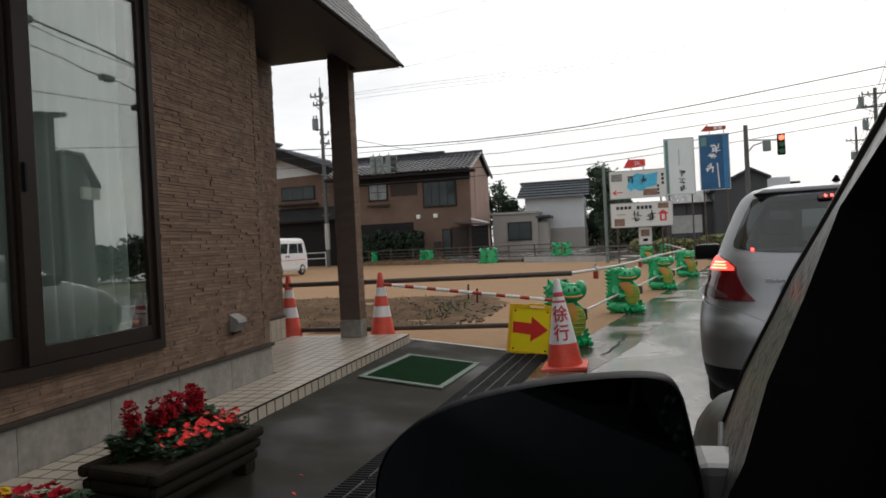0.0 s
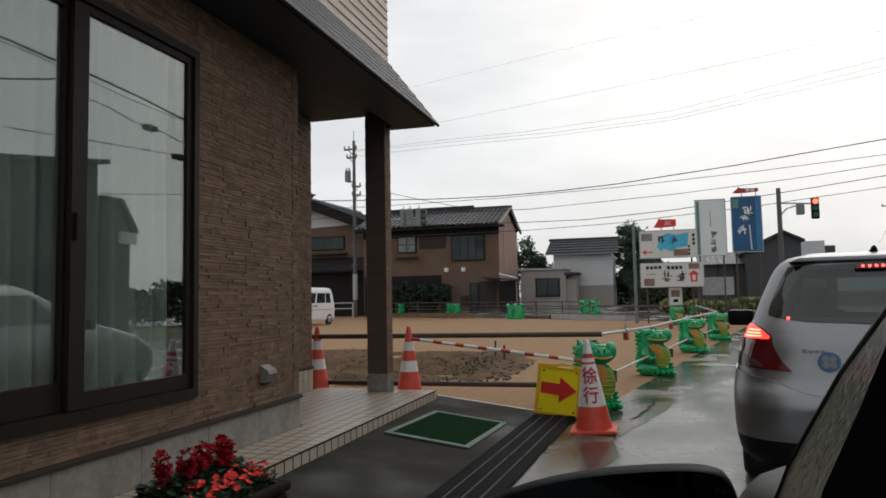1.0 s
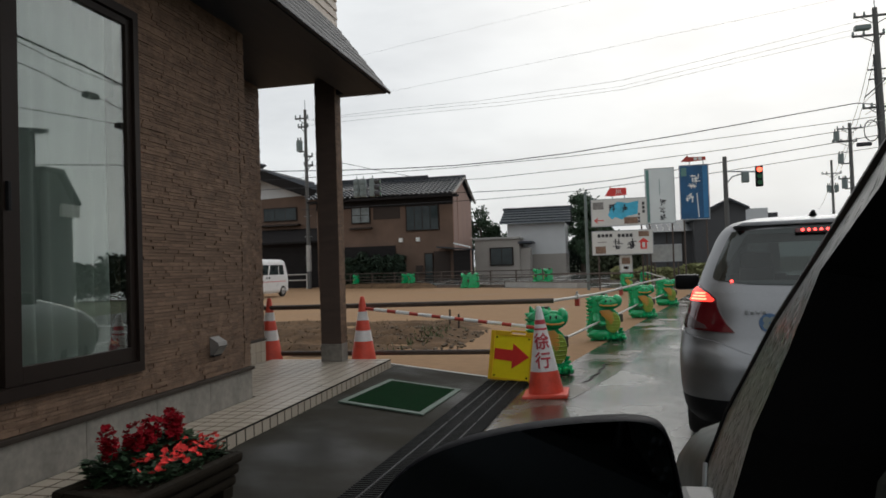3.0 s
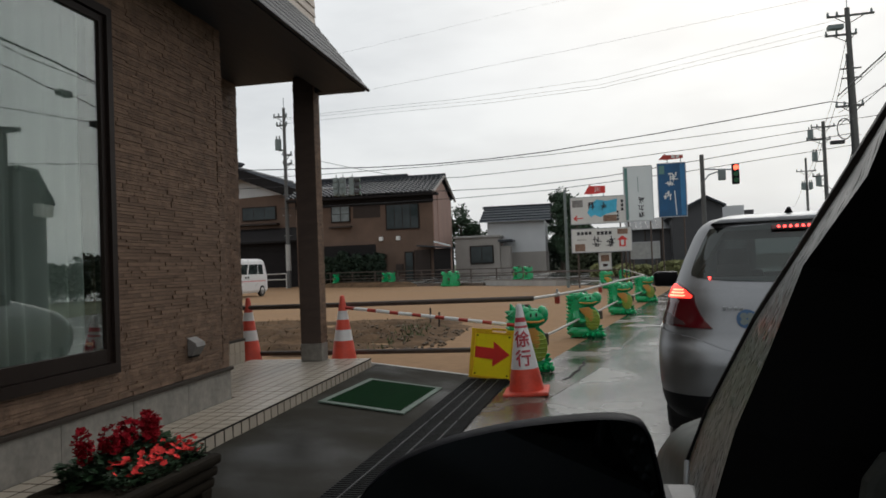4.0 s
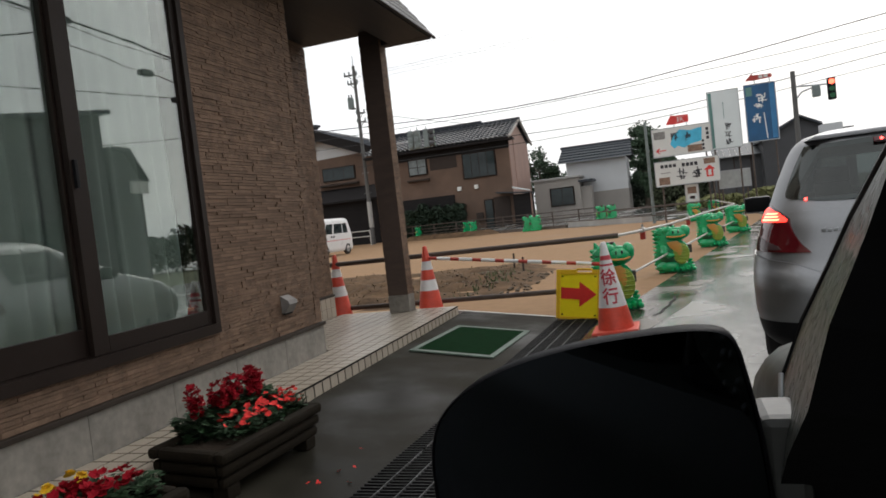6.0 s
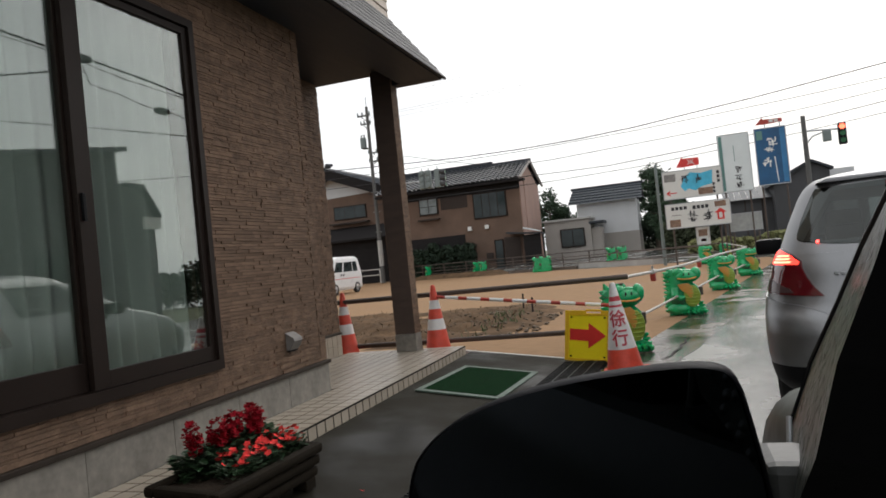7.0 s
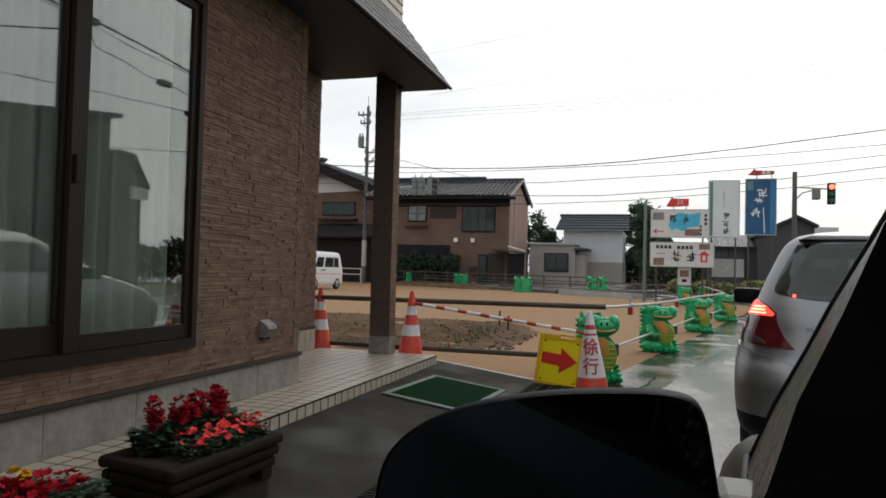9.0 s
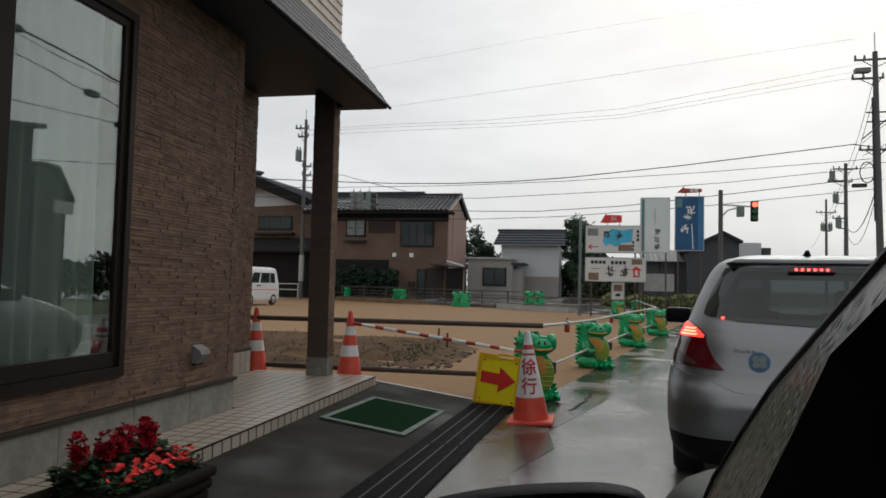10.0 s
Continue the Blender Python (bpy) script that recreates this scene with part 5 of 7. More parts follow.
def plant(kind, at, seed, label):
    rng = random.Random(seed)
    t = thing("flowering_plant", label, "plant", at)
    bm = B()
    if kind == "plume":
        leaf_clump(bm, (0, 0, -0.01), 0.085, 260, 0.055, rng, 1.55)
        for k in range(3):
            tube(bm, [(0, 0, 0), (rng.uniform(-.02, .02), rng.uniform(-.02, .02), 0.18)], 0.005, 5)
        part("leaves", bm, M_LEAF, t)
        bm = B()
        heads = [(0.0, 0.0, 0.135 + rng.uniform(-0.015, 0.02), 1.0)] + [(rng.uniform(-.035, .035), rng.uniform(-.05, .05), 0.115 + rng.uniform(-0.02, 0.02), rng.uniform(0.5, 0.75)) for _ in range(2)]
        for hx, hy, hz, k in heads:
            for _ in range(int(60 * k)):
                z = rng.random()
                a, r = rng.uniform(0, math.tau), 0.046 * k * math.sqrt(1 - (1.5 * z - 0.6) ** 2) * rng.uniform(0.5, 1.0)
                petals(bm, (hx + r * math.cos(a), hy + r * math.sin(a), hz + 0.115 * k * z), rng.uniform(0.012, 0.021), 4, rng, 0.5)
        part("bloom", bm, M_PETALRED, t)
    elif kind == "cluster":
        leaf_clump(bm, (0, 0, 0), 0.085, 240, 0.032, rng)
        part("leaves", bm, M_LEAF, t)
        for _ in range(16):
            bm = B()
            a, r = rng.uniform(0, math.tau), 0.10 * math.sqrt(rng.random())
            petals(bm, (r * math.cos(a), r * math.sin(a), rng.uniform(0.075, 0.125)), rng.uniform(0.014, 0.021), 5, rng)
            part("bloom", bm, M_PETALPINK, t)
    elif kind == "marigold":
        leaf_clump(bm, (0, 0, -0.01), 0.10, 260, 0.032, rng)
        part("leaves", bm, M_LEAF, t)
        for _ in range(3):
            bm = B()
            c = Vector((rng.uniform(-.045, .045), rng.uniform(-.07, .07), rng.uniform(0.10, 0.14)))
            for k in range(3):
                petals(bm, c + Vector((0, 0, 0.005 * k)), 0.025 - 0.006 * k, 11 - 2 * k, rng, 0.2 + 0.3 * k)
            part("bloom", bm, M_PETALYEL, t)
    else:
        leaf_clump(bm, (0, 0, -0.01), 0.11, 330, 0.036, rng)
        part("leaves", bm, M_LEAF, t)
        for _ in range(22):
            bm = B()
            a, r = rng.uniform(0, math.tau), 0.08 * math.sqrt(rng.random())
            petals(bm, (r * math.cos(a), r * math.sin(a), rng.uniform(0.085, 0.135)), rng.uniform(0.017, 0.026), 6, rng, 0.5)
            part("bloom", bm, M_PETALRED, t)
    return t


def on_forecourt(x, y=2.3):
    return 0.025 - 0.115 * (x + 2.205) / (drain_x(y) + 2.205)


P1 = (-2.0, 2.86, on_forecourt(-2.0) - 0.008)
P2 = (-1.965, 1.73, on_forecourt(-1.965) - 0.008)
SQ = Matrix.Diagonal((0.82, 0.91, 0.74, 1))
planter(pose(*P1, 0, 3, -4) @ SQ @ Matrix.Diagonal((1, 0.93, 1, 1)), "weathered dark brown trough with red and coral flowers")
planter(pose(*P2, 0, 3, -2) @ SQ, "weathered dark brown trough with yellow and red flowers")
for i, (dx, dy) in enumerate(((-0.12, -0.15), (-0.10, 0.0), (-0.11, 0.14), (-0.12, 0.31), (-0.05, 0.24))):
    plant("plume", pose(P1[0] + dx, P1[1] + dy, P1[2] + 0.18), 10 + i, "deep red plumed cockscomb with dark leaves in the trough")
for i, (dx, dy) in enumerate(((0.07, -0.13), (0.10, 0.05), (0.05, 0.19), (0.10, 0.27), (0.02, 0.32), (0.02, -0.02))):
    plant("cluster", pose(P1[0] + dx, P1[1] + dy, P1[2] + 0.175), 30 + i, "low coral-red flowering plant in the trough")
for i, (dx, dy) in enumerate(((-0.13, -0.10), (-0.14, 0.06), (-0.12, 0.19), (0.02, -0.28))):
    plant("marigold", pose(P2[0] + dx, P2[1] + dy, P2[2] + 0.18), 50 + i, "yellow marigold in the trough")
for i, (dx, dy) in enumerate(((-0.02, 0.02), (0.06, 0.12), (-0.04, 0.22), (0.05, 0.30), (0.10, -0.14), (0.02, 0.14), (-0.06, -0.06))):
    plant("begonia", pose(P2[0] + dx, P2[1] + dy, P2[2] + 0.18), 70 + i, "red begonia in the trough")
rng = random.Random(4)
bm = B()
for x, y in ((-1.55, 2.95), (-1.50, 3.02), (-1.62, 2.78), (-1.58, 2.80), (-1.57, 3.25), (-1.45, 2.85)):
    petals(bm, (x, y, on_forecourt(x) + 0.008), 0.014, 3, rng, 0.05)
single("fallen_petals", bm, M_PETALPINK, "coral petals fallen on the asphalt", "petals", kind="stuff")

# ---- the dirt mound and the far side of the lot ----
def mound_z(x, y):
    u, v = (x + 9.5) / 7.6 * 2 - 1, (y - 8.9) / 6.2 * 2 - 1
    edge = max(0.0, 1 - (abs(u) ** 4 + abs(v) ** 3)) ** 0.7
    nz = noise.fractal(Vector((x * 0.9, y * 0.9, 2.0)), 1.0, 2.0, 5)
    return G - 0.03 + edge * (0.13 + 0.17 * nz)


bm = B()
nx, ny = 90, 70
vs = []
for j in range(ny + 1):
    for i in range(nx + 1):
        x, y = -9.5 + 7.6 * i / nx, 8.9 + 6.2 * j / ny
        vs.append(bm.verts.new((x, y, mound_z(x, y) + 0.018 * noise.noise(Vector((x * 5, y * 5, 1))))))
for j in range(ny):
    for i in range(nx):
        a = j * (nx + 1) + i
        bm.faces.new((vs[a], vs[a + 1], vs[a + nx + 2], vs[a + nx + 1]))
single("dirt_mound", bm, M_SOIL, "low mound of dark soil on the sand", "mound", smooth=True)
bm = B()
for _ in range(170):
    x, y = rng.uniform(-3.6, -1.95), rng.uniform(9.6, 12.6)
    s = rng.uniform(0.012, 0.042)
    blob(bm, (x, y, max(G, mound_z(x, y)) + s * 0.3), (s, s * 1.2, s * 0.7), rng.random() * 50, 0.4, 1)
single("stones", bm, M_STONE, "loose stones and rubble at the mound's edge", "stones", kind="stuff")
bm = B()
for _ in range(1300):
    x, y = rng.uniform(-8.8, -2.6), rng.uniform(9.4, 14.2)
    h = rng.uniform(0.02, 0.06)
    a = rng.uniform(0, math.tau)
    z = mound_z(x, y)
    bm.faces.new([bm.verts.new((x - 0.012 * math.cos(a), y - 0.012 * math.sin(a), z)), bm.verts.new((x + 0.012 * math.cos(a), y + 0.012 * math.sin(a), z)),
                  bm.verts.new((x + rng.uniform(-.05, .05), y + rng.uniform(-.05, .05), z + h))])
single("mound_grass", bm, M_DRYGRASS, "sparse withered grass on the mound", "grass", kind="stuff")
bm = B()
for _ in range(110):
    x, y = rng.gauss(-2.75, 0.22), rng.gauss(11.0, 0.7)
    h, a = rng.uniform(0.0, 0.06), rng.uniform(0, math.tau)
    z = max(G, mound_z(x, y))
    bm.faces.new([bm.verts.new((x - 0.014 * math.cos(a), y - 0.014 * math.sin(a), z)), bm.verts.new((x + 0.014 * math.cos(a), y + 0.014 * math.sin(a), z)),
                  bm.verts.new((x + rng.uniform(-.05, .05), y + rng.uniform(-.05, .05), z + 0.05 + h))])
single("mound_weeds", bm, M_GRASS, "low green weeds at the edge of the mound", "weeds", kind="stuff")

flat("concrete_slab", [(-4.9, 37.2), (-1.0, 33.0), (-0.4, 33.6), (-4.3, 37.9)], G + 0.28, M_CONCRETE, "pale concrete slab of a ramp at the lot's far edge", "slab", thick=0.29)
bm = B()
for k in range(2):
    a, b = Vector((-9.2 + 2.15 * k, 39.9 - 1.35 * k, 0)), Vector((-9.2 + 2.15 * (k + 1) - 0.05, 39.9 - 1.35 * (k + 1) + 0.03, 0))
    d = (b - a).normalized()
    n = Vector((-d.y, d.x, 0)) * 0.12
    q = [bm.verts.new((*(p + s * n).xy, z)) for z in (G - 0.02, G + 0.15) for p, s in ((a, 1), (b, 1), (b, -1), (a, -1))]
    for f in ((4, 5, 6, 7), (0, 1, 5, 4), (1, 2, 6, 5), (2, 3, 7, 6), (3, 0, 4, 7)):
        bm.faces.new([q[i] for i in f])
bmesh.ops.recalc_face_normals(bm, faces=bm.faces[:])
single("low_kerb_wall", bm, mat("dark_damp_concrete", (0.11, 0.085, 0.07), 0.85, vary=0.3), "low dark kerb wall along the lot's far edge", "kerb", kind="structure")
bm = B()
rows = []
for i in range(41):
    c = Vector((-18.0, 45.3, 0)).lerp(Vector((-9.3, 39.6, 0)), i / 40)
    d = Vector((0.6, 0.8, 0))
    row = []
    for k, hh in ((-0.95, -0.03), (-0.7, 0.15), (-0.35, 0.27), (0.4, 0.27), (0.7, 0.1), (0.95, -0.03)):
        p = c + d * k
        n = noise.noise(Vector((p.x * 1.3, p.y * 1.3, 5)))
        hh = -0.03 + (hh + 0.03) * min(1, i / 4, (40 - i) / 4)
        row.append(bm.verts.new((p.x, p.y, G + hh + (0.16 * n if k in (-0.7, 0.7) else 0.015 * n))))
    rows.append(row)
for a, b in zip(rows, rows[1:]):
    for i in range(5):
        bm.faces.new((a[i], a[i + 1], b[i + 1], b[i]))
single("earth_bank", bm, M_SOIL, "low bank of dark earth along the lot's far edge", "bank", smooth=True, kind="structure")
fence = thing("guard_fence", "dark pipe guard fence along the far road", "fence", kind="structure")
fa, fb = Vector((-17.6, 43.9, G)), Vector((-3.2, 41.4, G))
for k in range(10):
    p = fa.lerp(fb, k / 9)
    part("post", rods(([p, p + Vector((0, 0, 0.98 - 0.01 * k))], 0.045)), M_DARKPIPE, fence)
for zz in (0.52, 0.94):
    part("rail", rods(([fa + Vector((0, 0, zz)), fb + Vector((0, 0, zz - 0.09))], 0.032)), M_DARKPIPE, fence)


g = thing("guard_rail", "pale pipe guard rail by the utility pole", "guard rail", pose(-20.6, 43.6, G))
for z in (0.62, 1.0):
    part("rail", rods(([(-1.6, 0, z), (1.5, 0, z)], 0.035)), M_WHITEPIPE, g)
for x in (-1.6, -0.05, 1.5):
    part("post", rods(([(x, 0, 0), (x, 0, 1.05)], 0.04)), M_WHITEPIPE, g)


# ---- houses ----
def kawara(name, parent, p00, p10, p01, p11, cols, rows, label="", material=None, wave=0.07):
    """A slope of wavy roof tiles: p00-p10 along the eave, p01-p11 along the ridge."""
    bm = B()
    p00, p10, p01, p11 = (Vector(p) for p in (p00, p10, p01, p11))
    nrm = (p10 - p00).cross(p01 - p00).normalized()
    if nrm.z < 0:
        nrm = -nrm
    n = cols * 4
    prev = None
    for r in range(rows):
        for v, lift in ((r / rows, 0.085), ((r + 1) / rows, 0.0)):
            a, b = p00.lerp(p01, v), p10.lerp(p11, v)
            line = [bm.verts.new(a.lerp(b, i / n) + nrm * (lift + wave * math.sin(i / 4 * math.tau))) for i in range(n + 1)]
            if prev:
                for i in range(n):
                    bm.faces.new((prev[i], prev[i + 1], line[i + 1], line[i]))
            prev = line
    return part(name, bm, material or M_KAWARA, parent, label)


def house_window(parent, x0, x1, z0, z1, y, panes=2, rows=1, glass=None):
    w = part("window", boxed(x0 - 0.06, x1 + 0.06, y - 0.09, y + 0.05, z0 - 0.06, z1 + 0.06, 0.01), M_FRAME, parent)
    for k in range(panes):
        for r in range(rows):
            a, b = x0 + (x1 - x0) * k / panes + 0.025, x0 + (x1 - x0) * (k + 1) / panes - 0.025
            c, d = z0 + (z1 - z0) * r / rows + 0.02, z0 + (z1 - z0) * (r + 1) / rows - 0.02
            part("pane", boxed(a, b, y - 0.105, y - 0.085, c, d), glass or M_FARGLASS, w)
    return w


# two-storey brown house
H = thing("brown_house", "two-storey reddish brown house with dark tiled roof", "house", pose(-9.25, 45.0, G))
part("wall", boxed(-9.6, 0.0, 0.0, 6.6, 0.0, 5.95), M_HOUSE, H)
bm = B()
prism(bm, [(0.0, 0.0), (6.6, 0.0), (6.6, 5.9), (3.3, 7.1), (0.0, 5.9)], 0, 0.06, m=Matrix(((0, 1, 0, 0.0), (1, 0, 0, 0), (0, 0, 1, 0), (0, 0, 0, 1))))
part("gable_wall", bm, M_HOUSEPINK, H, "pinkish plastered gable wall")
RZ, RE = 7.50, 6.02
roof = thing("roof", "", "")
roof.parent = H
kawara("front_slope", roof, (-10.0, -0.75, RE), (0.28, -0.75, RE), (-10.0, 3.3, RZ), (0.28, 3.3, RZ), 32, 10)
kawara("back_slope", roof, (-10.0, 7.35, RE), (0.28, 7.35, RE), (-10.0, 3.3, RZ), (0.28, 3.3, RZ), 32, 10)
part("ridge", (lambda b: (box(b, -10.05, 0.34, 3.16, 3.44, RZ - 0.05, RZ + 0.16, 0.04), box(b, -10.05, -2.4, 3.12, 3.48, RZ + 0.14, RZ + 0.30, 0.04), b)[-1])(B()), M_KAWARA, roof)
bm = B()
for s in (-1, 1):
    tube(bm, [(0.24, 3.3 + s * 4.05, RE - 0.02), (0.24, 3.3, RZ - 0.02)], 0.10, 4)
part("barge_board", bm, M_GREYWALL, roof)
part("eave_board", boxed(-10.0, 0.45, -0.72, -0.02, RE - 0.20, RE - 0.06), M_BLACKWOOD, roof)
# dark timber band; its black also paints the shadow of the eaves
part("eave_shade_band", boxed(-9.62, 0.03, -0.03, 0.0, 5.36, 5.85), M_BLACKWOOD, H, "dark timber band with the eaves' shadow painted into it")
house_window(H, -7.0, -5.75, 4.38, 5.40, 0.0, 2, 2, M_PALEGLASS)
house_window(H, -3.15, -0.98, 3.72, 5.32, 0.0, 4, 1)
part("panel_band", boxed(-5.5, -3.6, -0.025, 0.0, 4.55, 5.35), M_WOOD, H)
part("window_hood", boxed(-7.15, -5.6, -0.35, 0.0, 3.95, 4.05), M_WOOD, H)
for x in (-3.58, -2.40):
    part("wall_lamp", boxed(x - 0.13, x + 0.13, -0.22, 0.0, 2.95, 3.22, 0.03), M_WHITE, H, "small white wall box")
bm = B()
prism(bm, [(-0.9, 2.55), (1.45, 2.30), (1.45, 2.22), (-0.9, 2.45)], -1.2, 0.0)
part("porch_roof", bm, M_KAWARA, H)
part("porch_wall", boxed(0.15, 1.25, -0.95, 0.4, 0.0, 2.25), M_BLACKWOOD, H, "dark timber porch")
part("downpipe", rods(([(1.3, -0.9, 0), (1.3, -0.9, 2.3)], 0.05), ([(0.35, -0.05, 2.5), (0.35, -0.05, 5.9)], 0.04)), M_HOUSEPINK, H)
part("shop_front", boxed(-9.5, -4.0, -0.12, 0.0, 0.1, 2.75), M_BLACKWOOD, H, "black timber lower storey")
house_window(H, -1.95, -1.45, 0.1, 2.1, 0.0, 1, 2)
part("entrance_door", boxed(-1.35, -0.25, -0.05, 0.0, 0.05, 2.25, 0.01), M_WOOD, H, "dark wooden entrance door")
part("awning", (lambda b: (prism(b, [(0.25, 2.75), (1.3, 2.45), (1.3, 2.38), (0.25, 2.66)], -1.35, -0.95), b)[-1])(B()), M_SIGNGREY, H, "small pale awning")
part("meter_box", boxed(-2.6, -2.15, -0.18, 0.0, 0.95, 1.35, 0.02), M_WOOD, H)
part("shelf_board", boxed(-2.9, -2.0, -0.3, 0.0, 0.78, 0.84), M_WOOD, H)

# darker house behind the pole, gable towards the lot
D = thing("gabled_house", "older house with white gable and dark tiled roof", "house", pose(-25.2, 50.0, G))
bm = B()
prism(bm, [(-5.5, 0), (4.2, 0), (4.2, 7.3), (0.0, 8.9), (-5.5, 6.8)], 0.0, 9.0)
part("wall", bm, M_HOUSE, D)
bm = B()
prism(bm, [(-5.4, 6.75), (4.1, 7.1), (3.6, 7.5), (0.0, 8.85)], -0.05, 0.0)
part("gable", bm, M_PLASTER, D, "white plaster gable")
kawara("right_slope", D, (4.9, -0.9, 7.15), (4.9, 9.5, 7.15), (0.0, -0.9, 9.1), (0.0, 9.5, 9.1), 30, 14)
kawara("left_slope", D, (-6.3, -0.9, 6.55), (-6.3, 9.5, 6.55), (0.0, -0.9, 9.1), (0.0, 9.5, 9.1), 30, 14)
bm = B()
prism(bm, [(4.9, 7.2), (0.0, 9.15), (-6.3, 6.6), (-6.3, 5.85), (0.0, 8.35), (4.9, 6.42)], -0.92, -0.62)
part("verge", bm, M_BLACKWOOD, D)
bm = B()
tube(bm, [(-0.2, -1.0, 9.2), (0, 9.5, 9.2)], 0.18, 8)
blob(bm, (0.2, -0.9, 9.42), (0.35, 0.25, 0.2), 4, 0.5, 2)
part("ridge", bm, M_KAWARA, D)
house_window(D, -0.1, 2.6, 5.2, 6.15, 0.0, 3, 1)
part("hood", boxed(-0.4, 2.9, -0.6, 0.0, 4.75, 4.88), M_WOOD, D)
bm = B()
prism(bm, [(-2.8, 3.4), (0.0, 4.5), (0.0, 4.3), (-2.8, 3.25)], -5.5, 6.0, m=Matrix(((0, 1, 0, 0), (1, 0, 0, 0), (0, 0, 1, 0), (0, 0, 0, 1))))
part("lean_roof", bm, M_BLACKWOOD, D)
part("lower_storey", boxed(-5.5, 6.0, -2.2, 0.0, 0.0, 3.4), M_BLACKWOOD, D, "black timber lower storey")

# white storehouse and low rendered building
K = thing("storehouse", "white plastered storehouse with grey roof", "storehouse", pose(-6.3, 50.0, G))
part("wall", boxed(0.0, 4.1, 0.0, 5.0, 1.9, 4.15), M_PLASTER, K)
part("lower_wall", boxed(-0.02, 4.12, -0.03, 5.0, 0.0, 1.9), M_GREYWALL, K, "greige lower wall")
kawara("front_slope", K, (-0.55, -0.6, 4.02), (4.55, -0.6, 4.02), (-0.45, 2.5, 5.35), (4.45, 2.5, 5.35), 18, 6, material=M_SLATE, wave=0.010)
kawara("back_slope", K, (-0.55, 5.6, 4.02), (4.55, 5.6, 4.02), (-0.45, 2.5, 5.35), (4.45, 2.5, 5.35), 18, 9)
part("ridge", boxed(-0.6, 4.6, 2.35, 2.65, 5.28, 5.48, 0.05), M_KAWARA, K)
C = thing("low_building", "low flat-roofed greige building with one dark window", "building", pose(-8.3, 47.6, G))
part("wall", boxed(0.0, 3.1, 0.0, 2.2, 0.0, 3.0), M_GREYWALL, C)
part("roof", boxed(-0.1, 3.2, -0.15, 2.3, 2.98, 3.12, 0.02), M_CONCRETE, C)
part("lean_to", boxed(3.1, 3.75, 0.3, 2.2, 0.0, 2.35), M_GREYWALL, C)
part("lean_roof", boxed(3.0, 4.0, -0.1, 2.2, 2.62, 2.78, 0.03), M_KAWARA, C)
house_window(C, 1.1, 2.62, 1.22, 2.36, 0.0, 2, 1)

# dark sheds behind the signs
S = thing("dark_shed", "dark metal-clad shed with low gabled roof", "shed", pose(3.0, 41.0, G))
part("wall", boxed(-0.1, 5.0, 0.0, 6.0, 0.0, 2.85), M_SHED, S)
SHEET = mat("weathered_roof_sheet", (0.075, 0.08, 0.084), 0.6, scale=3, vary=0.4, piece="object", tint=(0.7, 1.3))
for k in range(8):
    bm = B()
    box(bm, -0.2 + 0.3 * k, 0.085 + 0.3 * k, -0.35, 1.9, 2.74, 2.765)
    for v in bm.verts:
        v.co.z += 0.33 * (v.co.y + 0.35)
    part("roof_sheet", bm, SHEET, S)
bm = B()
prism(bm, [(2.2, 3.35), (4.0, 4.30), (4.85, 3.85), (4.85, 0.0), (2.2, 0.0)], -1.0, 6.0)
part("gable_block", bm, M_SHED, S)
bm = B()
prism(bm, [(2.0, 3.42), (4.0, 4.42), (5.0, 3.90), (5.0, 3.78), (4.0, 4.30), (2.0, 3.28)], -1.3, 6.2)
part("roof", bm, M_KAWARA, S)
for k in range(6):
    part("batten", boxed(-0.05 + 0.85 * k, 0.01 + 0.85 * k, -0.05, 0.0, 0.0, 2.8), M_WOOD, S)
T = thing("white_box_building", "small white flat-roofed building", "building", pose(9.6, 46.0, G))
part("wall", boxed(-1.0, 0.7, 0.0, 3.0, 0.0, 4.2), M_PLASTER, T)
part("dark_side", boxed(0.7, 1.3, 0.2, 3.0, 0.0, 3.9), M_SHED, T)

# houses across the street, seen in the shop window
TURNED = Matrix(((0, 1, 0, 0), (1, 0, 0, 0), (0, 0, 1, 0), (0, 0, 0, 1)))
N = thing("street_house", "dark house with a single-pitch roof across the street", "house", pose(11.0, 0, 0))
bm = B()
prism(bm, [(4.0, G), (17.7, G), (17.7, 5.5), (4.0, 3.58)], 0.0, 8.0, m=TURNED)
part("wall", bm, M_SHED, N)
bm = B()
prism(bm, [(3.7, 3.54), (17.95, 5.54), (17.95, 5.68), (3.7, 3.68)], -0.25, 8.3, m=TURNED)
part("roof", bm, M_KAWARA, N)
for k in range(4):
    part("window", boxed(-0.06, 0.02, 5.2 + 3.1 * k, 6.9 + 3.1 * k, 1.1, 2.3), M_FARGLASS, N)
N = thing("street_house", "small dark shed with sloping roof and pale sign", "shed", pose(11.0, 0, 0))
bm = B()
prism(bm, [(17.97, G), (19.28, G), (19.28, 3.5), (18.68, 4.4), (17.97, 4.45)], 0.1, 4.0, m=TURNED)
part("wall", bm, M_SHED, N)
bm = B()
prism(bm, [(17.97, 4.46), (18.70, 4.44), (19.45, 3.46), (19.45, 3.56), (18.74, 4.54), (17.97, 4.56)], -0.1, 4.2, m=TURNED)
part("roof", bm, M_KAWARA, N)
part("sign_board", boxed(0.0, 0.09, 18.72, 19.5, 3.08, 3.48, 0.01), M_SIGNWHITE, N, "pale sign board")


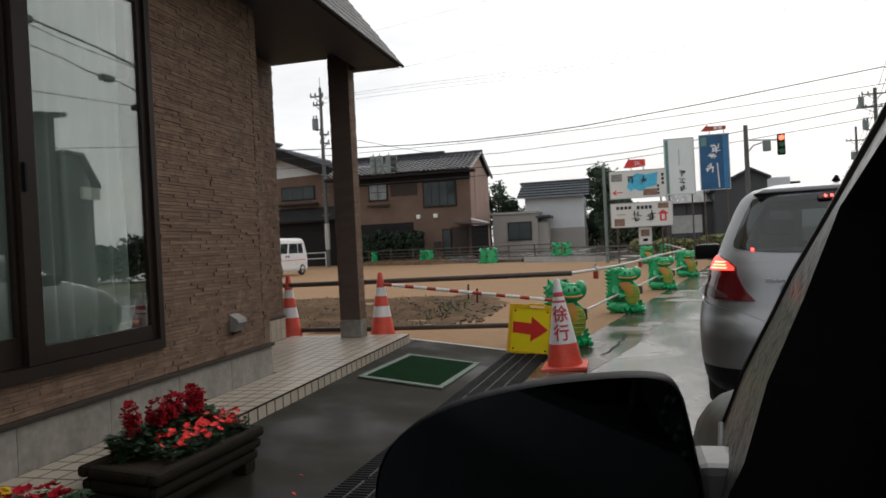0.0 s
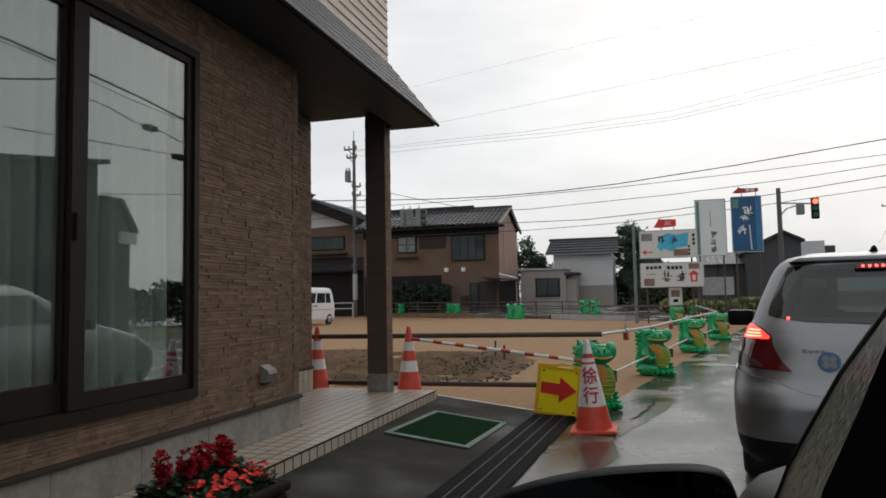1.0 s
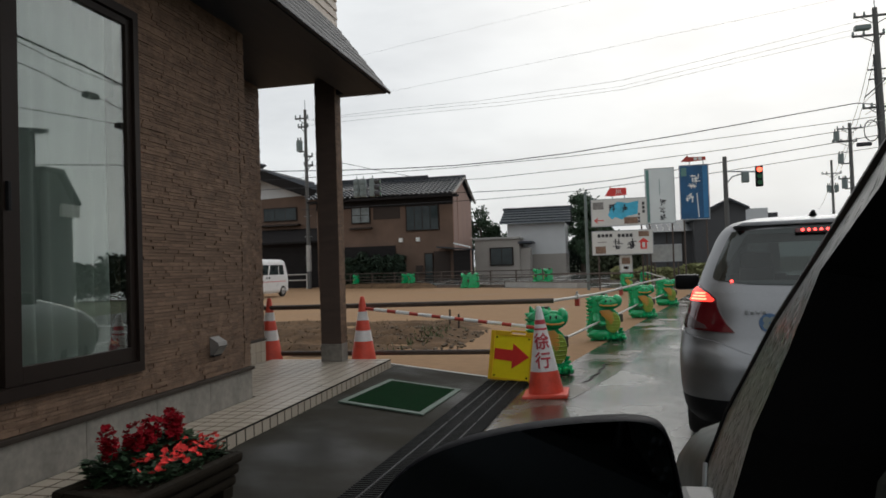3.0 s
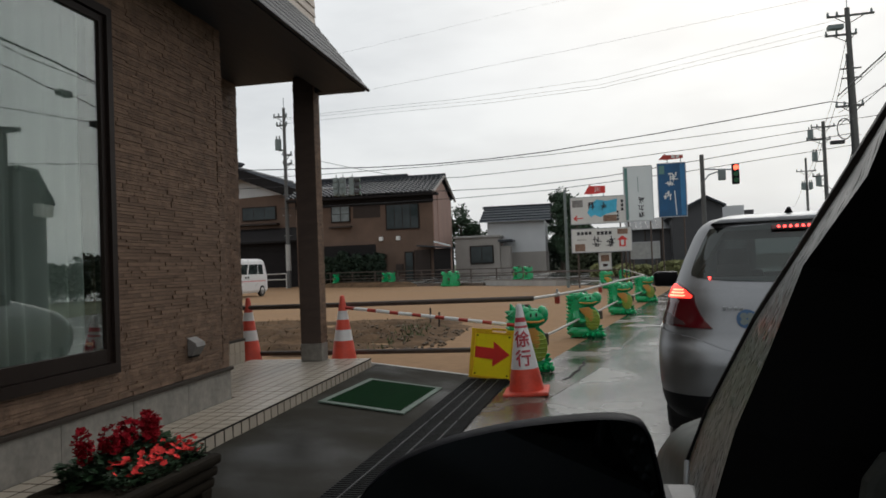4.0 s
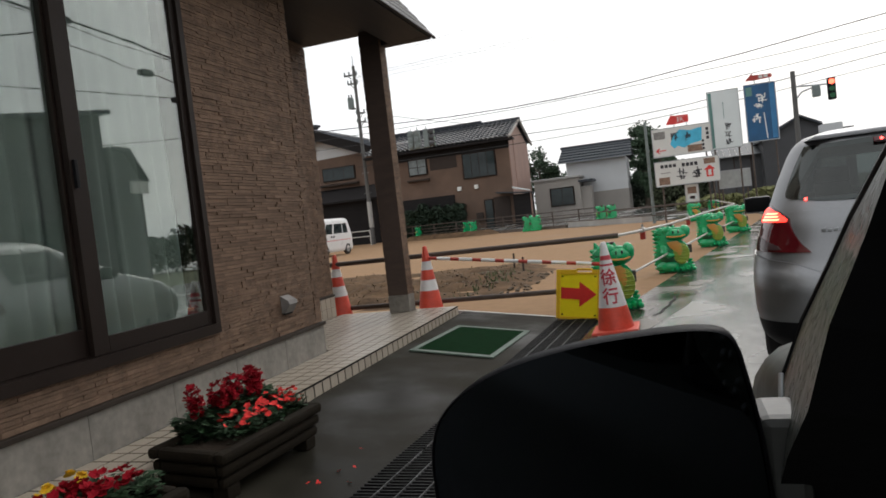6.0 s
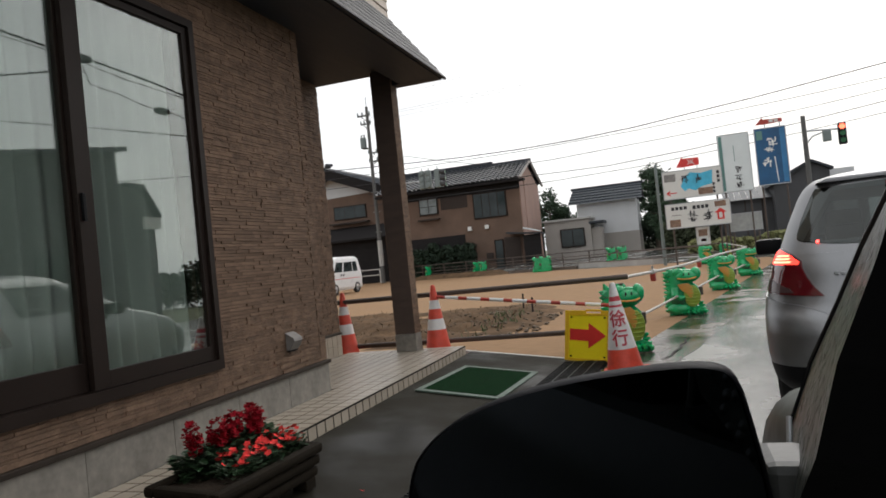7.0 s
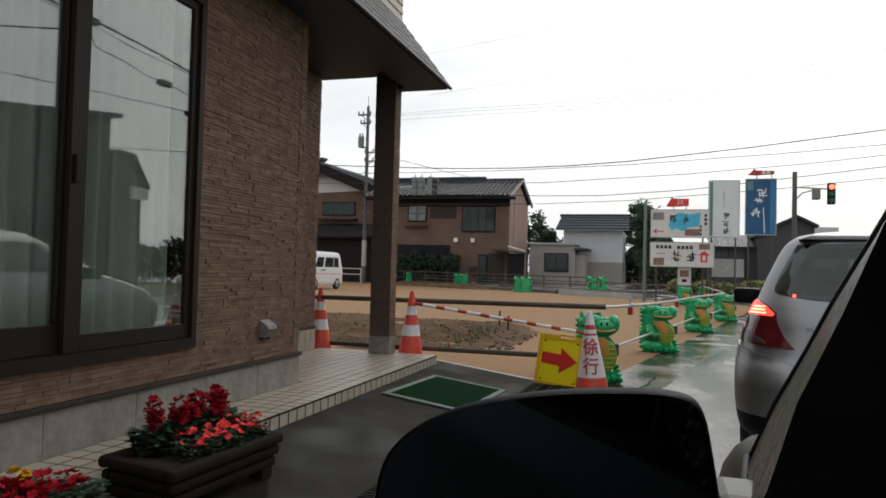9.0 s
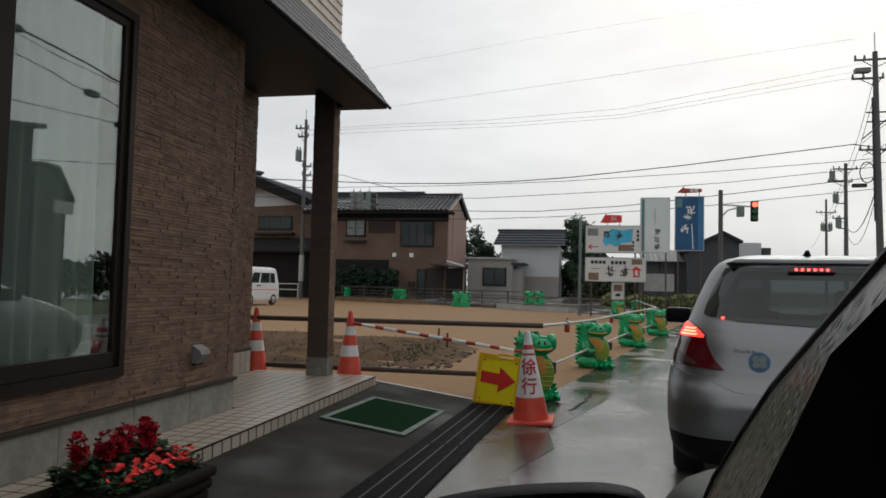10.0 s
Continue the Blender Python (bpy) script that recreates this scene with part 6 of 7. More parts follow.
# ---- trees, hedge, verge ----
def tree(x, y, h, spread, seed, label, conifer=False):
    rng = random.Random(seed)
    t = thing("tree", label, "tree", pose(x, y, G), "trees")
    bm = B()
    tube(bm, [(0, 0, 0), (0.1, 0, h * 0.4), (0.0, 0.1, h * 0.9)], [0.22, 0.15, 0.04], 8)
    for k in range(9):
        a, z = rng.uniform(0, math.tau), h * rng.uniform(0.35, 0.85)
        e = spread * rng.uniform(0.5, 0.9) * (1 if not conifer else 1.1 * (1.1 - z / h))
        tube(bm, [(0, 0, z), (e * 0.5 * math.cos(a), e * 0.5 * math.sin(a), z + 0.3), (e * math.cos(a), e * math.sin(a), z + 0.45)], [0.08, 0.05, 0.02], 5)
    part("trunk", bm, M_BARK, t, smooth=True)
    vs, fs = [], []
    clumps = []
    for _ in range(26):
        z = h * rng.uniform(0.35, 1.0)
        lim = spread * (1.15 * (1.08 - z / h) + 0.12 if conifer else math.sqrt(max(0.05, 1 - ((z / h - 0.68) / 0.36) ** 2)))
        a, r = rng.uniform(0, math.tau), lim * math.sqrt(rng.random())
        clumps.append((r * math.cos(a), r * math.sin(a), z, spread * rng.uniform(0.22, 0.42)))
    for cx, cy, cz, cr in clumps:
        for _ in range(230):
            d = Vector((rng.gauss(0, 1), rng.gauss(0, 1), rng.gauss(0, 0.6)))
            d = d.normalized() * cr * rng.uniform(0.3, 1.0)
            c = Vector((cx, cy, cz)) + d
            u = Vector((rng.gauss(0, 1), rng.gauss(0, 1), rng.gauss(0, 1))).normalized() * 0.10
            w = u.cross(Vector((rng.gauss(0, 1), rng.gauss(0, 1), rng.gauss(0, 1)))).normalized() * 0.08
            n = len(vs)
            vs += [c - u, c + w, c + u, c - w]
            fs.append((n, n + 1, n + 2, n + 3))
    me = bpy.data.meshes.new("crown")
    me.from_pydata(vs, [], fs)
    me.materials.append(M_TREELEAF)
    cr = new("crown", me)
    cr.parent = t
    return t


tree(-9.25, 56.0, 5.5, 1.9, 1, "dark leafy tree between house and storehouse")
tree(-1.2, 58.0, 6.6, 2.0, 2, "tall dark pine behind the storehouse", True)
tree(-0.4, 52.0, 3.6, 1.3, 3, "dark green tree beside the storehouse")
tree(-0.45, 53.0, 5.6, 2.1, 4, "dark green tree behind the sign boards", True)
tree(0.25, 45.5, 3.3, 1.35, 5, "bushy green tree by the pole")


def bush(x0, x1, y, h, depth, n, material, label, name="hedge", kind=""):
    rng = random.Random(int(x0 * 7))
    vs, fs = [], []
    for _ in range(n):
        u = rng.random()
        top = h * (0.75 + 0.25 * noise.noise(Vector((u * 7, x0, 0))))
        c = Vector((x0 + (x1 - x0) * u, y + rng.uniform(-depth, depth), G + top * rng.random() ** 0.6))
        a = Vector((rng.gauss(0, 1), rng.gauss(0, 1), rng.gauss(0, 1))).normalized() * 0.13
        b = a.cross(Vector((rng.gauss(0, 1), rng.gauss(0, 1), rng.gauss(0, 1)))).normalized() * 0.08
        k = len(vs)
        vs += [c - a, c + b, c + a, c - b]
        fs.append((k, k + 1, k + 2, k + 3))
    me = bpy.data.meshes.new("leaves")
    me.from_pydata(vs, [], fs)
    me.materials.append(material)
    return tagged(new(name, me), label, {"hedge": "hedge", "shrub": "shrub"}.get(name, "grass"), kind=kind)


bush(-16.9, -12.5, 44.35, 2.75, 0.7, 6000, M_HEDGE, "dark clipped hedge in front of the brown house")
bush(-4.4, 4.2, 60.0, 3.4, 1.6, 9000, M_HEDGE, "dark shrubs between storehouse and sheds")
bush(-0.6, 2.6, 44.5, 2.7, 0.8, 5200, M_OLIVE, "olive-green shrubs behind the sign boards", "shrub")
bush(17.0, 30.0, 33.0, 2.7, 1.2, 7000, M_HEDGE, "dark hedge across the street")
bush(1.2, 11.0, 52.0, 0.55, 1.5, 6000, M_GRASS, "tall grass on the verge behind the signs", "verge_grass", "stuff")
bush(0.7, 6.2, 39.0, 1.05, 0.7, 4200, M_VERGE, "yellow-green weeds under the sign boards", "weeds", "stuff")

# ---- poles, signals, wires ----
def utility_pole(x, y, h, label, arms, transformer=(), r=0.17, lean=0.0):
    """arms: height, reach to either side; transformer: side and height of each drum."""
    p = thing("utility_pole", label, "utility pole", pose(x, y, G, 0, lean, 0), "utility poles")
    part("shaft", rods(([(0, 0, 0), (0, 0, h)], [r, r * 0.66])), M_POLE, p, smooth=True)
    for z, a, b in arms:
        part("cross_arm", boxed(-a, b, -0.05, 0.05, z - 0.05, z + 0.05), M_POLE, p)
        part("brace", rods(([(-a * 0.7, 0, z), (0, 0, z - 0.45)], 0.025), ([(b * 0.7, 0, z), (0, 0, z - 0.45)], 0.025)), M_POLE, p)
        for q in (-a * 0.95, -a * 0.5, b * 0.9):
            part("insulator", rods(([(q, 0, z + 0.05), (q, 0, z + 0.26)], [0.07, 0.045])), M_SIGNALGREY, p)
    for sx, z in transformer:
        t = part("transformer", rods(([(sx, 0, z), (sx, 0, z + 0.75)], 0.23)), M_SIGNALGREY, p, smooth=True)
        part("bushing", rods(([(sx - 0.1, 0, z + 0.75), (sx - 0.1, 0, z + 0.98)], 0.05), ([(sx + 0.1, 0, z + 0.75), (sx + 0.1, 0, z + 0.98)], 0.05)), M_POLE, t)
        part("bracket", boxed(min(0, sx), max(0, sx), -0.06, 0.06, z - 0.07, z + 0.02), M_POLE, p)
    for k in range(6):
        part("step_bolt", rods(([(-0.28, 0, 2.2 + k * (h - 4) / 6), (0.28, 0, 2.2 + k * (h - 4) / 6)], 0.012)), M_STEEL, p)
    return p


up = utility_pole(-19.6, 45.2, 12.5, "concrete utility pole with transformer beside the lot", ((11.9, 0.75, 0.2), (11.3, 0.55, 0.2), (9.2, 0.15, 0.5), (8.6, 0.15, 0.5)), ((-0.48, 9.6),), 0.16)
part("marker_band", rods(([(0, 0, 1.2), (0, 0, 3.0)], 0.185)), M_CONCRETE, up, "pale wrapped marker on the pole")
part("ground_rod", rods(([(0.0, 0, 12.4), (0.0, 0, 13.2)], 0.03)), M_STEEL, up)
big = utility_pole(14.76, 40.0, 13.95, "tall utility pole at the crossing", ((13.55, 1.0, 1.3), (12.55, 1.15, 0.4), (8.75, 0.85, 0.5)), (), 0.2, -0.9)
part("ground_rod", rods(([(0.0, 0, 13.9), (0.0, 0, 15.0)], 0.03)), M_STEEL, big)
part("switch_box", boxed(-1.0, -0.25, -0.2, 0.2, 12.85, 13.1, 0.04), M_SIGNALGREY, big)
part("cable_coil", rods(([(-0.55 + 0.35 * math.cos(k * math.tau / 16), -0.1, 7.55 + 0.55 * math.sin(k * math.tau / 16)) for k in range(17)], 0.03)), M_WIRE, big, "hanging coil of black cable")
part("splice_box", boxed(-1.25, -0.55, -0.12, 0.12, 6.78, 6.98, 0.05), M_WIRE, big)
part("riser", rods(([(-0.24, -0.1, 5.0), (-0.22, -0.1, 11.5)], 0.04)), M_WIRE, big)
for z in (10.2, 10.7):
    part("bracket", boxed(-0.5, 0.5, -0.05, 0.05, z, z + 0.06), M_POLE, big)
utility_pole(20.3, 62.0, 11.8, "utility pole further along the street", ((11.35, 0.95, 0.9), (10.3, 1.35, 0.5), (7.3, 1.0, 0.1)), ((-0.75, 8.55), (-1.0, 10.4), (-0.55, 6.5)), 0.2)
utility_pole(24.9, 82.0, 11.35, "distant slim utility pole beside the street", ((9.9, 1.0, 1.0),), ((-0.35, 7.9), (0.4, 7.9)))
single("street_pole", rods(([(-0.42, 30.6, G), (-0.42, 30.6, 4.15)], [0.07, 0.058])), M_SIGNALGREY, "slim concrete pole beside the sign boards", "pole", smooth=True)

sig = thing("traffic_signal", "traffic signal on a pole showing red", "traffic signal", pose(5.25, 30.4, G))
part("pole", rods(([(0, 0, 0), (0, 0, 5.35)], [0.11, 0.085])), M_POLE, sig, smooth=True)
part("arm", rods(([(0, 0, 4.75), (1.3, -0.3, 4.62)], 0.035), ([(0, 0, 4.2), (0.25, -0.1, 4.5), (0.7, -0.2, 4.62)], 0.03)), M_STEEL, sig)
part("back_box", boxed(0.58, 0.86, -0.35, -0.1, 4.22, 4.66, 0.04), M_SIGNALGREY, sig)
bm = boxed(1.09, 1.37, -0.42, -0.22, 4.02, 4.86, 0.05)
head = part("signal_head", bm, M_BLACK, sig)
for k, (zz, m) in enumerate(((4.70, M_SIGRED), (4.44, M_FROGDARK), (4.18, M_FROGDARK))):
    part("lens", rods(([(1.23, -0.44, zz), (1.23, -0.40, zz)], 0.105)), m, head, "lit red lens" if k == 0 else "")
    part("visor", rods(([(1.23, -0.58, zz + 0.112), (1.23, -0.42, zz + 0.118)], 0.03)), M_BLACK, head)

sig2 = thing("traffic_signal", "grey-green traffic signal pair on an arm", "traffic signal", pose(-14.55, 36.0, G + 0.3))
part("pole", rods(([(0, 0, -0.3), (0, 0, 5.9)], 0.08)), M_POLE, sig2, smooth=True)
part("arm", rods(([(0, 0, 5.3), (2.9, 0, 5.3)], 0.035)), M_STEEL, sig2)
for x0, x1, side in ((2.62, 2.92, 1), (1.72, 2.02, -1), (2.10, 2.40, -1)):
    h = part("signal_head", boxed(x0, x1, -0.22, 0.1, 4.82, 5.84, 0.07), M_SIGNALGREY, sig2)
    for zz in (5.0, 5.33, 5.66):
        if side > 0:
            part("visor", rods(([(x1, -0.06, zz + 0.02), (x1 + 0.30, -0.08, zz - 0.02)], [0.145, 0.13])), M_SHED, h)
            part("lens", rods(([(x1 + 0.302, -0.08, zz - 0.02), (x1 + 0.306, -0.08, zz - 0.02)], 0.11)), M_FROGDARK, h)
        else:
            part("lens_back", rods(([(0.5 * (x0 + x1), -0.22, zz), (0.5 * (x0 + x1), -0.27, zz)], [0.14, 0.11])), M_SIGNALGREY, h)
    part("hanger", rods(([(0.5 * (x0 + x1), 0, 5.3), (0.5 * (x0 + x1), 0, 6.0)], 0.03)), M_STEEL, h)


def wire(points, r, label="overhead cable across the street", sag=0.0, group="overhead cables"):
    bm = B()
    pts = []
    for p, q in zip(points, points[1:]):
        p, q = Vector(p), Vector(q)
        pts += [p.lerp(q, k / 12) - Vector((0, 0, sag * 4 * (k / 12) * (1 - k / 12))) for k in range(12)]
    tube(bm, pts + [Vector(points[-1])], r, 5)
    return single("cable", bm, M_WIRE, label, "cable", group=group)


wire([(-42, 44, 9.0), (-15.07, 40, 7.21), (-11.48, 40, 7.08), (-8.03, 40, 7.05), (-4.69, 40, 7.13), (-1.46, 40, 7.32), (4.68, 40, 7.92), (13.5, 40, 8.95), (14.65, 40, 8.75)], 0.027)
wire([(-42, 44, 7.6), (-15.05, 40, 6.87), (-8.02, 40, 6.92), (-1.46, 40, 7.13), (6.16, 40, 7.56), (12.92, 40, 8.05), (14.65, 40, 8.2)], 0.017)
wire([(-42, 44, 7.0), (-6.32, 40, 6.17), (1.67, 40, 6.56), (7.61, 40, 7.02), (14.65, 40, 7.75)], 0.017)
wire([(-20, 45, 6.2), (-6.31, 40, 5.41), (-3.03, 40, 5.40), (1.68, 40, 5.70), (7.61, 40, 6.38), (14.65, 40, 7.22)], 0.020)
wire([(-20, 45, 5.4), (-6.3, 40, 4.95), (-1.43, 40, 5.12), (6.16, 40, 5.71), (14.65, 40, 6.6)], 0.016)
wire([(-19.6, 45.2, 8.4), (-14.9, 40, 7.63), (-12.9, 40, 7.09), (-9.4, 44.6, 6.6)], 0.016)
wire([(-19.6, 45.2, 11.7), (-11.58, 40, 10.68), (-6.42, 40, 10.75), (1.62, 40, 11.21), (14.2, 40, 13.3)], 0.0075)
wire([(-19.6, 45.2, 11.6), (-9.82, 40, 10.53), (-4.75, 40, 10.57), (1.63, 40, 10.88), (14.0, 40, 12.9)], 0.0075)
wire([(-19.6, 45.2, 11.3), (-10.87, 40, 10.28), (-4.75, 40, 10.37), (1.63, 40, 10.69), (13.7, 40, 12.55)], 0.0075)
wire([(-14.9, 40, 13.95), (-2.2, 40, 15.66), (13.6, 40, 17.4)], 0.004)
wire([(-13.4, 40, 11.6), (0, 40, 13.0), (13.6, 40, 14.6)], 0.006)
wire([(14.65, 40, 13.2), (20.3, 62, 11.2), (24.9, 82, 9.5), (40, 140, 9.5)], 0.018, sag=0.6)
wire([(14.65, 40, 12.3), (20.3, 62, 10.4), (24.9, 82, 9.0)], 0.018, sag=0.7)
wire([(14.65, 40, 7.0), (20.3, 62, 6.6)], 0.03, sag=1.4)
wire([(14.65, 40, 6.8), (20.3, 62, 6.2)], 0.018, sag=2.0)
# along the far side of the street; the shop window mirrors these
SIDE = "overhead cable along the far side of the street"
wire([(9.3, -25, 8.4), (9.3, 12.0, 7.65), (9.3, 15.1, 7.55), (9.3, 17.6, 7.43), (9.3, 19.3, 7.27), (12.5, 36, 8.4)], 0.03, SIDE)
wire([(9.3, -25, 8.1), (9.3, 13.9, 7.5), (9.3, 16.6, 7.27), (9.3, 19.3, 7.2), (12.5, 36, 8.2)], 0.014, SIDE)
wire([(9.3, 15.0, 7.3), (9.3, 15.2, 6.85), (9.3, 16.3, 6.77), (9.3, 17.2, 6.62), (9.3, 18.6, 6.58), (9.3, 19.3, 6.48), (12.5, 36, 7.0)], 0.016, SIDE)
wire([(9.3, -25, 4.6), (9.3, 11.7, 5.34), (9.3, 15.1, 5.63), (9.3, 19.3, 5.97), (12.5, 36, 7.6)], 0.014, SIDE)
wire([(9.3, -25, 4.0), (9.3, 11.8, 6.3), (9.3, 14.2, 7.0), (9.3, 15.0, 7.3)], 0.022, SIDE)
wire([(10.8, 16.9, 4.45), (11.0, 21.7, 5.1), (12.5, 36, 7.2)], 0.014, SIDE)
for y, z in ((18.0, 6.59), (19.4, 5.93), (15.0, 7.52)):
    single("splice_box", boxed(9.18, 9.42, y - 0.24, y + 0.24, z - 0.10, z + 0.08, 0.04), M_WIRE, "black cable splice box hanging on the overhead cable", "splice box", group="splice boxes")

# ---- sign boards ----
def board_sign(name, x0, x1, z0, z1, y, material, label, legs=True):
    s = thing(name, label, "sign", pose((x0 + x1) / 2, y, 0))
    w = (x1 - x0) / 2
    part("panel", boxed(-w, w, -0.03, 0.03, z0, z1, 0.008), material, s)
    bm = B()
    for a in ((-w - 0.03, -w, z0 - 0.03, z1 + 0.03), (w, w + 0.03, z0 - 0.03, z1 + 0.03), (-w, w, z0 - 0.03, z0), (-w, w, z1, z1 + 0.03)):
        box(bm, a[0], a[1], -0.04, 0.04, a[2], a[3])
    part("sign_frame", bm, M_STEEL, s)
    if legs:
        for sx in (-w * 0.8, w * 0.8):
            part("leg", rods(([(sx, 0.06, G), (sx, 0.06, z1 - 0.1)], 0.032)), M_DARKPIPE, s)
    return s


def mark(parent, x0, x1, z0, z1, m, y=-0.034, tilt=0.0, name="mark"):
    bm = boxed(-(x1 - x0) / 2, (x1 - x0) / 2, -0.004, 0.003, -(z1 - z0) / 2, (z1 - z0) / 2)
    return part(name, bm, m, parent, at=pose((x0 + x1) / 2, y, (z0 + z1) / 2, 0, tilt, 0))


def glyph(parent, cx, cz, s, m, seed):
    """Brush writing stood in for by slanting bars."""
    rng = random.Random(seed)
    for k in range(10):
        w, h = (s * rng.uniform(0.26, 0.58), s * rng.uniform(0.06, 0.10)) if k % 2 else (s * rng.uniform(0.06, 0.10), s * rng.uniform(0.24, 0.56))
        x, z = cx + s * rng.uniform(-0.26, 0.26), cz + s * rng.uniform(-0.3, 0.3)
        mark(parent, x - w / 2, x + w / 2, z - h / 2, z + h / 2, m, y=-0.034 - 0.0006 * k, tilt=rng.uniform(-10, 9), name="stroke")


s = board_sign("map_sign", -0.17, 2.06, 2.60, 3.70, 30.0, M_SIGNWHITE, "white board with a blue brush patch and red arrow")
bm = B()
prism(bm, [(-0.45, 3.05), (-0.30, 2.86), (-0.15, 2.95), (0.10, 2.84), (0.35, 2.98), (0.75, 3.05), (0.80, 3.60), (0.35, 3.52), (-0.05, 3.60), (-0.30, 3.40)], -0.036, -0.031)
part("blue_patch", bm, M_LBLUE, s)
glyph(s, -0.28, 3.38, 0.42, M_INK, 1)
glyph(s, 0.25, 3.30, 0.34, M_INK, 2)
mark(s, -1.06, -0.62, 3.30, 3.60, M_PHOTOGREY, name="photo")
mark(s, 0.20, 0.75, 2.66, 2.92, M_PHOTO, y=-0.038, name="photo")
bm = B()
prism(bm, [(-1.04, 2.83), (-0.88, 2.95), (-0.86, 2.91), (-0.94, 2.85), (-0.62, 2.85), (-0.62, 2.81), (-0.94, 2.81), (-0.86, 2.75), (-0.88, 2.71)], -0.036, -0.031)
part("arrow", bm, M_RED, s)
for k in range(3):
    mark(s, 0.94, 1.04, 3.08 + 0.17 * k, 3.20 + 0.17 * k, M_INK)
    mark(s, 0.76, 0.84, 2.68 + 0.15 * k, 2.78 + 0.15 * k, M_INK, y=-0.039)
s = board_sign("shop_sign", -0.18, 2.25, 1.40, 2.36, 29.95, M_SIGNWHITE, "white board with black brush marks and a red house-shaped arrow")
glyph(s, -0.22, 1.78, 0.50, M_INK, 5)
glyph(s, 0.34, 1.78, 0.50, M_INK, 6)
for k in range(4):
    mark(s, -1.0 + 0.16 * k, -0.88 + 0.16 * k, 2.12, 2.25, M_INK)
    mark(s, -0.18 + 0.16 * k, -0.06 + 0.16 * k, 2.10, 2.24, M_INK)
bm = B()
prism(bm, [(0.62, 1.86), (0.85, 2.04), (1.08, 1.86), (0.98, 1.86), (0.98, 1.58), (0.72, 1.58), (0.72, 1.86)], -0.036, -0.031)
part("house_arrow", bm, M_RED, s)
mark(s, 0.79, 0.91, 1.64, 1.86, M_SIGNWHITE, y=-0.038)
mark(s, 0.66, 1.08, 2.10, 2.32, M_PHOTO, name="photo")
mark(s, -1.10, -0.68, 1.44, 1.74, M_PHOTO, name="photo")
mark(s, -1.0, -0.62, 1.90, 1.93, M_PHOTOGREY)
s = board_sign("pale_banner_sign", 2.06, 3.18, 2.63, 4.88, 30.05, M_SIGNGREY, "tall pale board with a dark stripe and brush marks")
mark(s, -0.54, -0.42, 2.66, 4.84, M_TEAL)
for k in range(3):
    glyph(s, 0.08, 3.48 - 0.32 * k, 0.34 - 0.06 * (k == 1), M_INK, 11 + k)
mark(s, -0.02, 0.0, 3.8, 4.45, M_TEAL)
s = board_sign("blue_banner_sign", 3.43, 4.52, 2.74, 4.93, 30.05, M_BLUE, "tall deep blue board with white brush marks")
for k in range(3):
    glyph(s, 0.06 - 0.12 * k, 4.38 - 0.36 * k, 0.46 - 0.08 * (k == 1), M_WHITE, 21 + k)
mark(s, 0.10, 0.14, 2.80, 3.80, M_SIGNGREY, tilt=-3)
mark(s, 0.34, 0.52, 2.78, 4.88, M_MIDBLUE)
mark(s, -0.50, -0.28, 4.5, 4.85, M_TEAL)
for x0, x1, z0, z1, lab in ((0.40, 1.28, 3.83, 4.20, "red arrow-shaped plate reading a distance"), (3.48, 4.45, 5.08, 5.30, "dark red arrow-shaped plate")):
    s = thing("arrow_plate", lab, "sign", pose((x0 + x1) / 2, 30.0, 0))
    w, zc = (x1 - x0) / 2, (z0 + z1) / 2
    bm = B()
    prism(bm, [(-w, z0 + 0.02), (-w * 0.45, z1 + 0.06), (-w * 0.40, z1 - 0.02), (w, z1 - 0.04), (w, z0 + 0.04), (-w * 0.4, z0)], -0.02, 0.02)
    part("plate", bm, M_RED if x0 < 1 else M_DULLRED, s)
    for sx in (-w * 0.3, w * 0.8):
        part("bracket", rods(([(sx, 0, z0 - 0.18), (sx, 0, z0 + 0.05)], 0.02)), M_STEEL, s)
    if x0 < 1:
        me = letters("3K", 0.26)
        me.materials.append(M_SIGNWHITE)
        t = new("lettering", me)
        t.parent = s
        t.matrix_basis = pose(0.12, -0.024, zc - 0.01)
    else:
        for k in range(2):
            mark(s, 0.02 + 0.18 * k, 0.16 + 0.18 * k, zc - 0.05, zc + 0.06, M_SIGNWHITE, y=-0.022)
s = board_sign("notice_board", 2.24, 3.42, 1.05, 1.72, 30.6, mat("faded_grey_board", (0.34, 0.355, 0.345), 0.5, vary=0.2), "grey notice board on legs in the grass")
s = board_sign("small_sign", 0.92, 1.40, 0.65, 1.33, 30.3, M_SIGNWHITE, "small white board with a brown picture under the sign")
mark(s, -0.17, 0.17, 0.98, 1.25, M_PHOTO, name="photo")
mark(s, -0.17, 0.17, 0.72, 0.92, M_SIGNGREY)
mark(s, -0.10, 0.10, 0.76, 0.88, M_DULLRED)

# crack across the road's concrete and a lighter joint
bm = B()
pts = [(0.11, 8.35), (0.04, 8.25), (0.05, 8.0), (-0.01, 7.8), (0.0, 7.65), (-0.07, 7.4), (-0.10, 7.15), (-0.17, 7.0)]
for (x, y), (u, v) in zip(pts, pts[1:]):
    w = 0.016
    bm.faces.new([bm.verts.new(c) for c in ((x - w, y, G + 0.009), (x + w * 0.6, y, G + 0.009), (u + w * 0.6, v, G + 0.009), (u - w, v, G + 0.009))])
single("road_crack", bm, M_RUBBER, "dark broken joint in the wet road", "crack", kind="structure")
bm = B()
sheet(bm, [(0.95, 12.3, G + 0.005), (6.0, 12.9, G + 0.005), (6.0, 13.02, G + 0.005), (0.95, 12.42, G + 0.005)])
single("stop_line", bm, M_WORN, "worn white line across the wet road", "road marking", kind="structure")

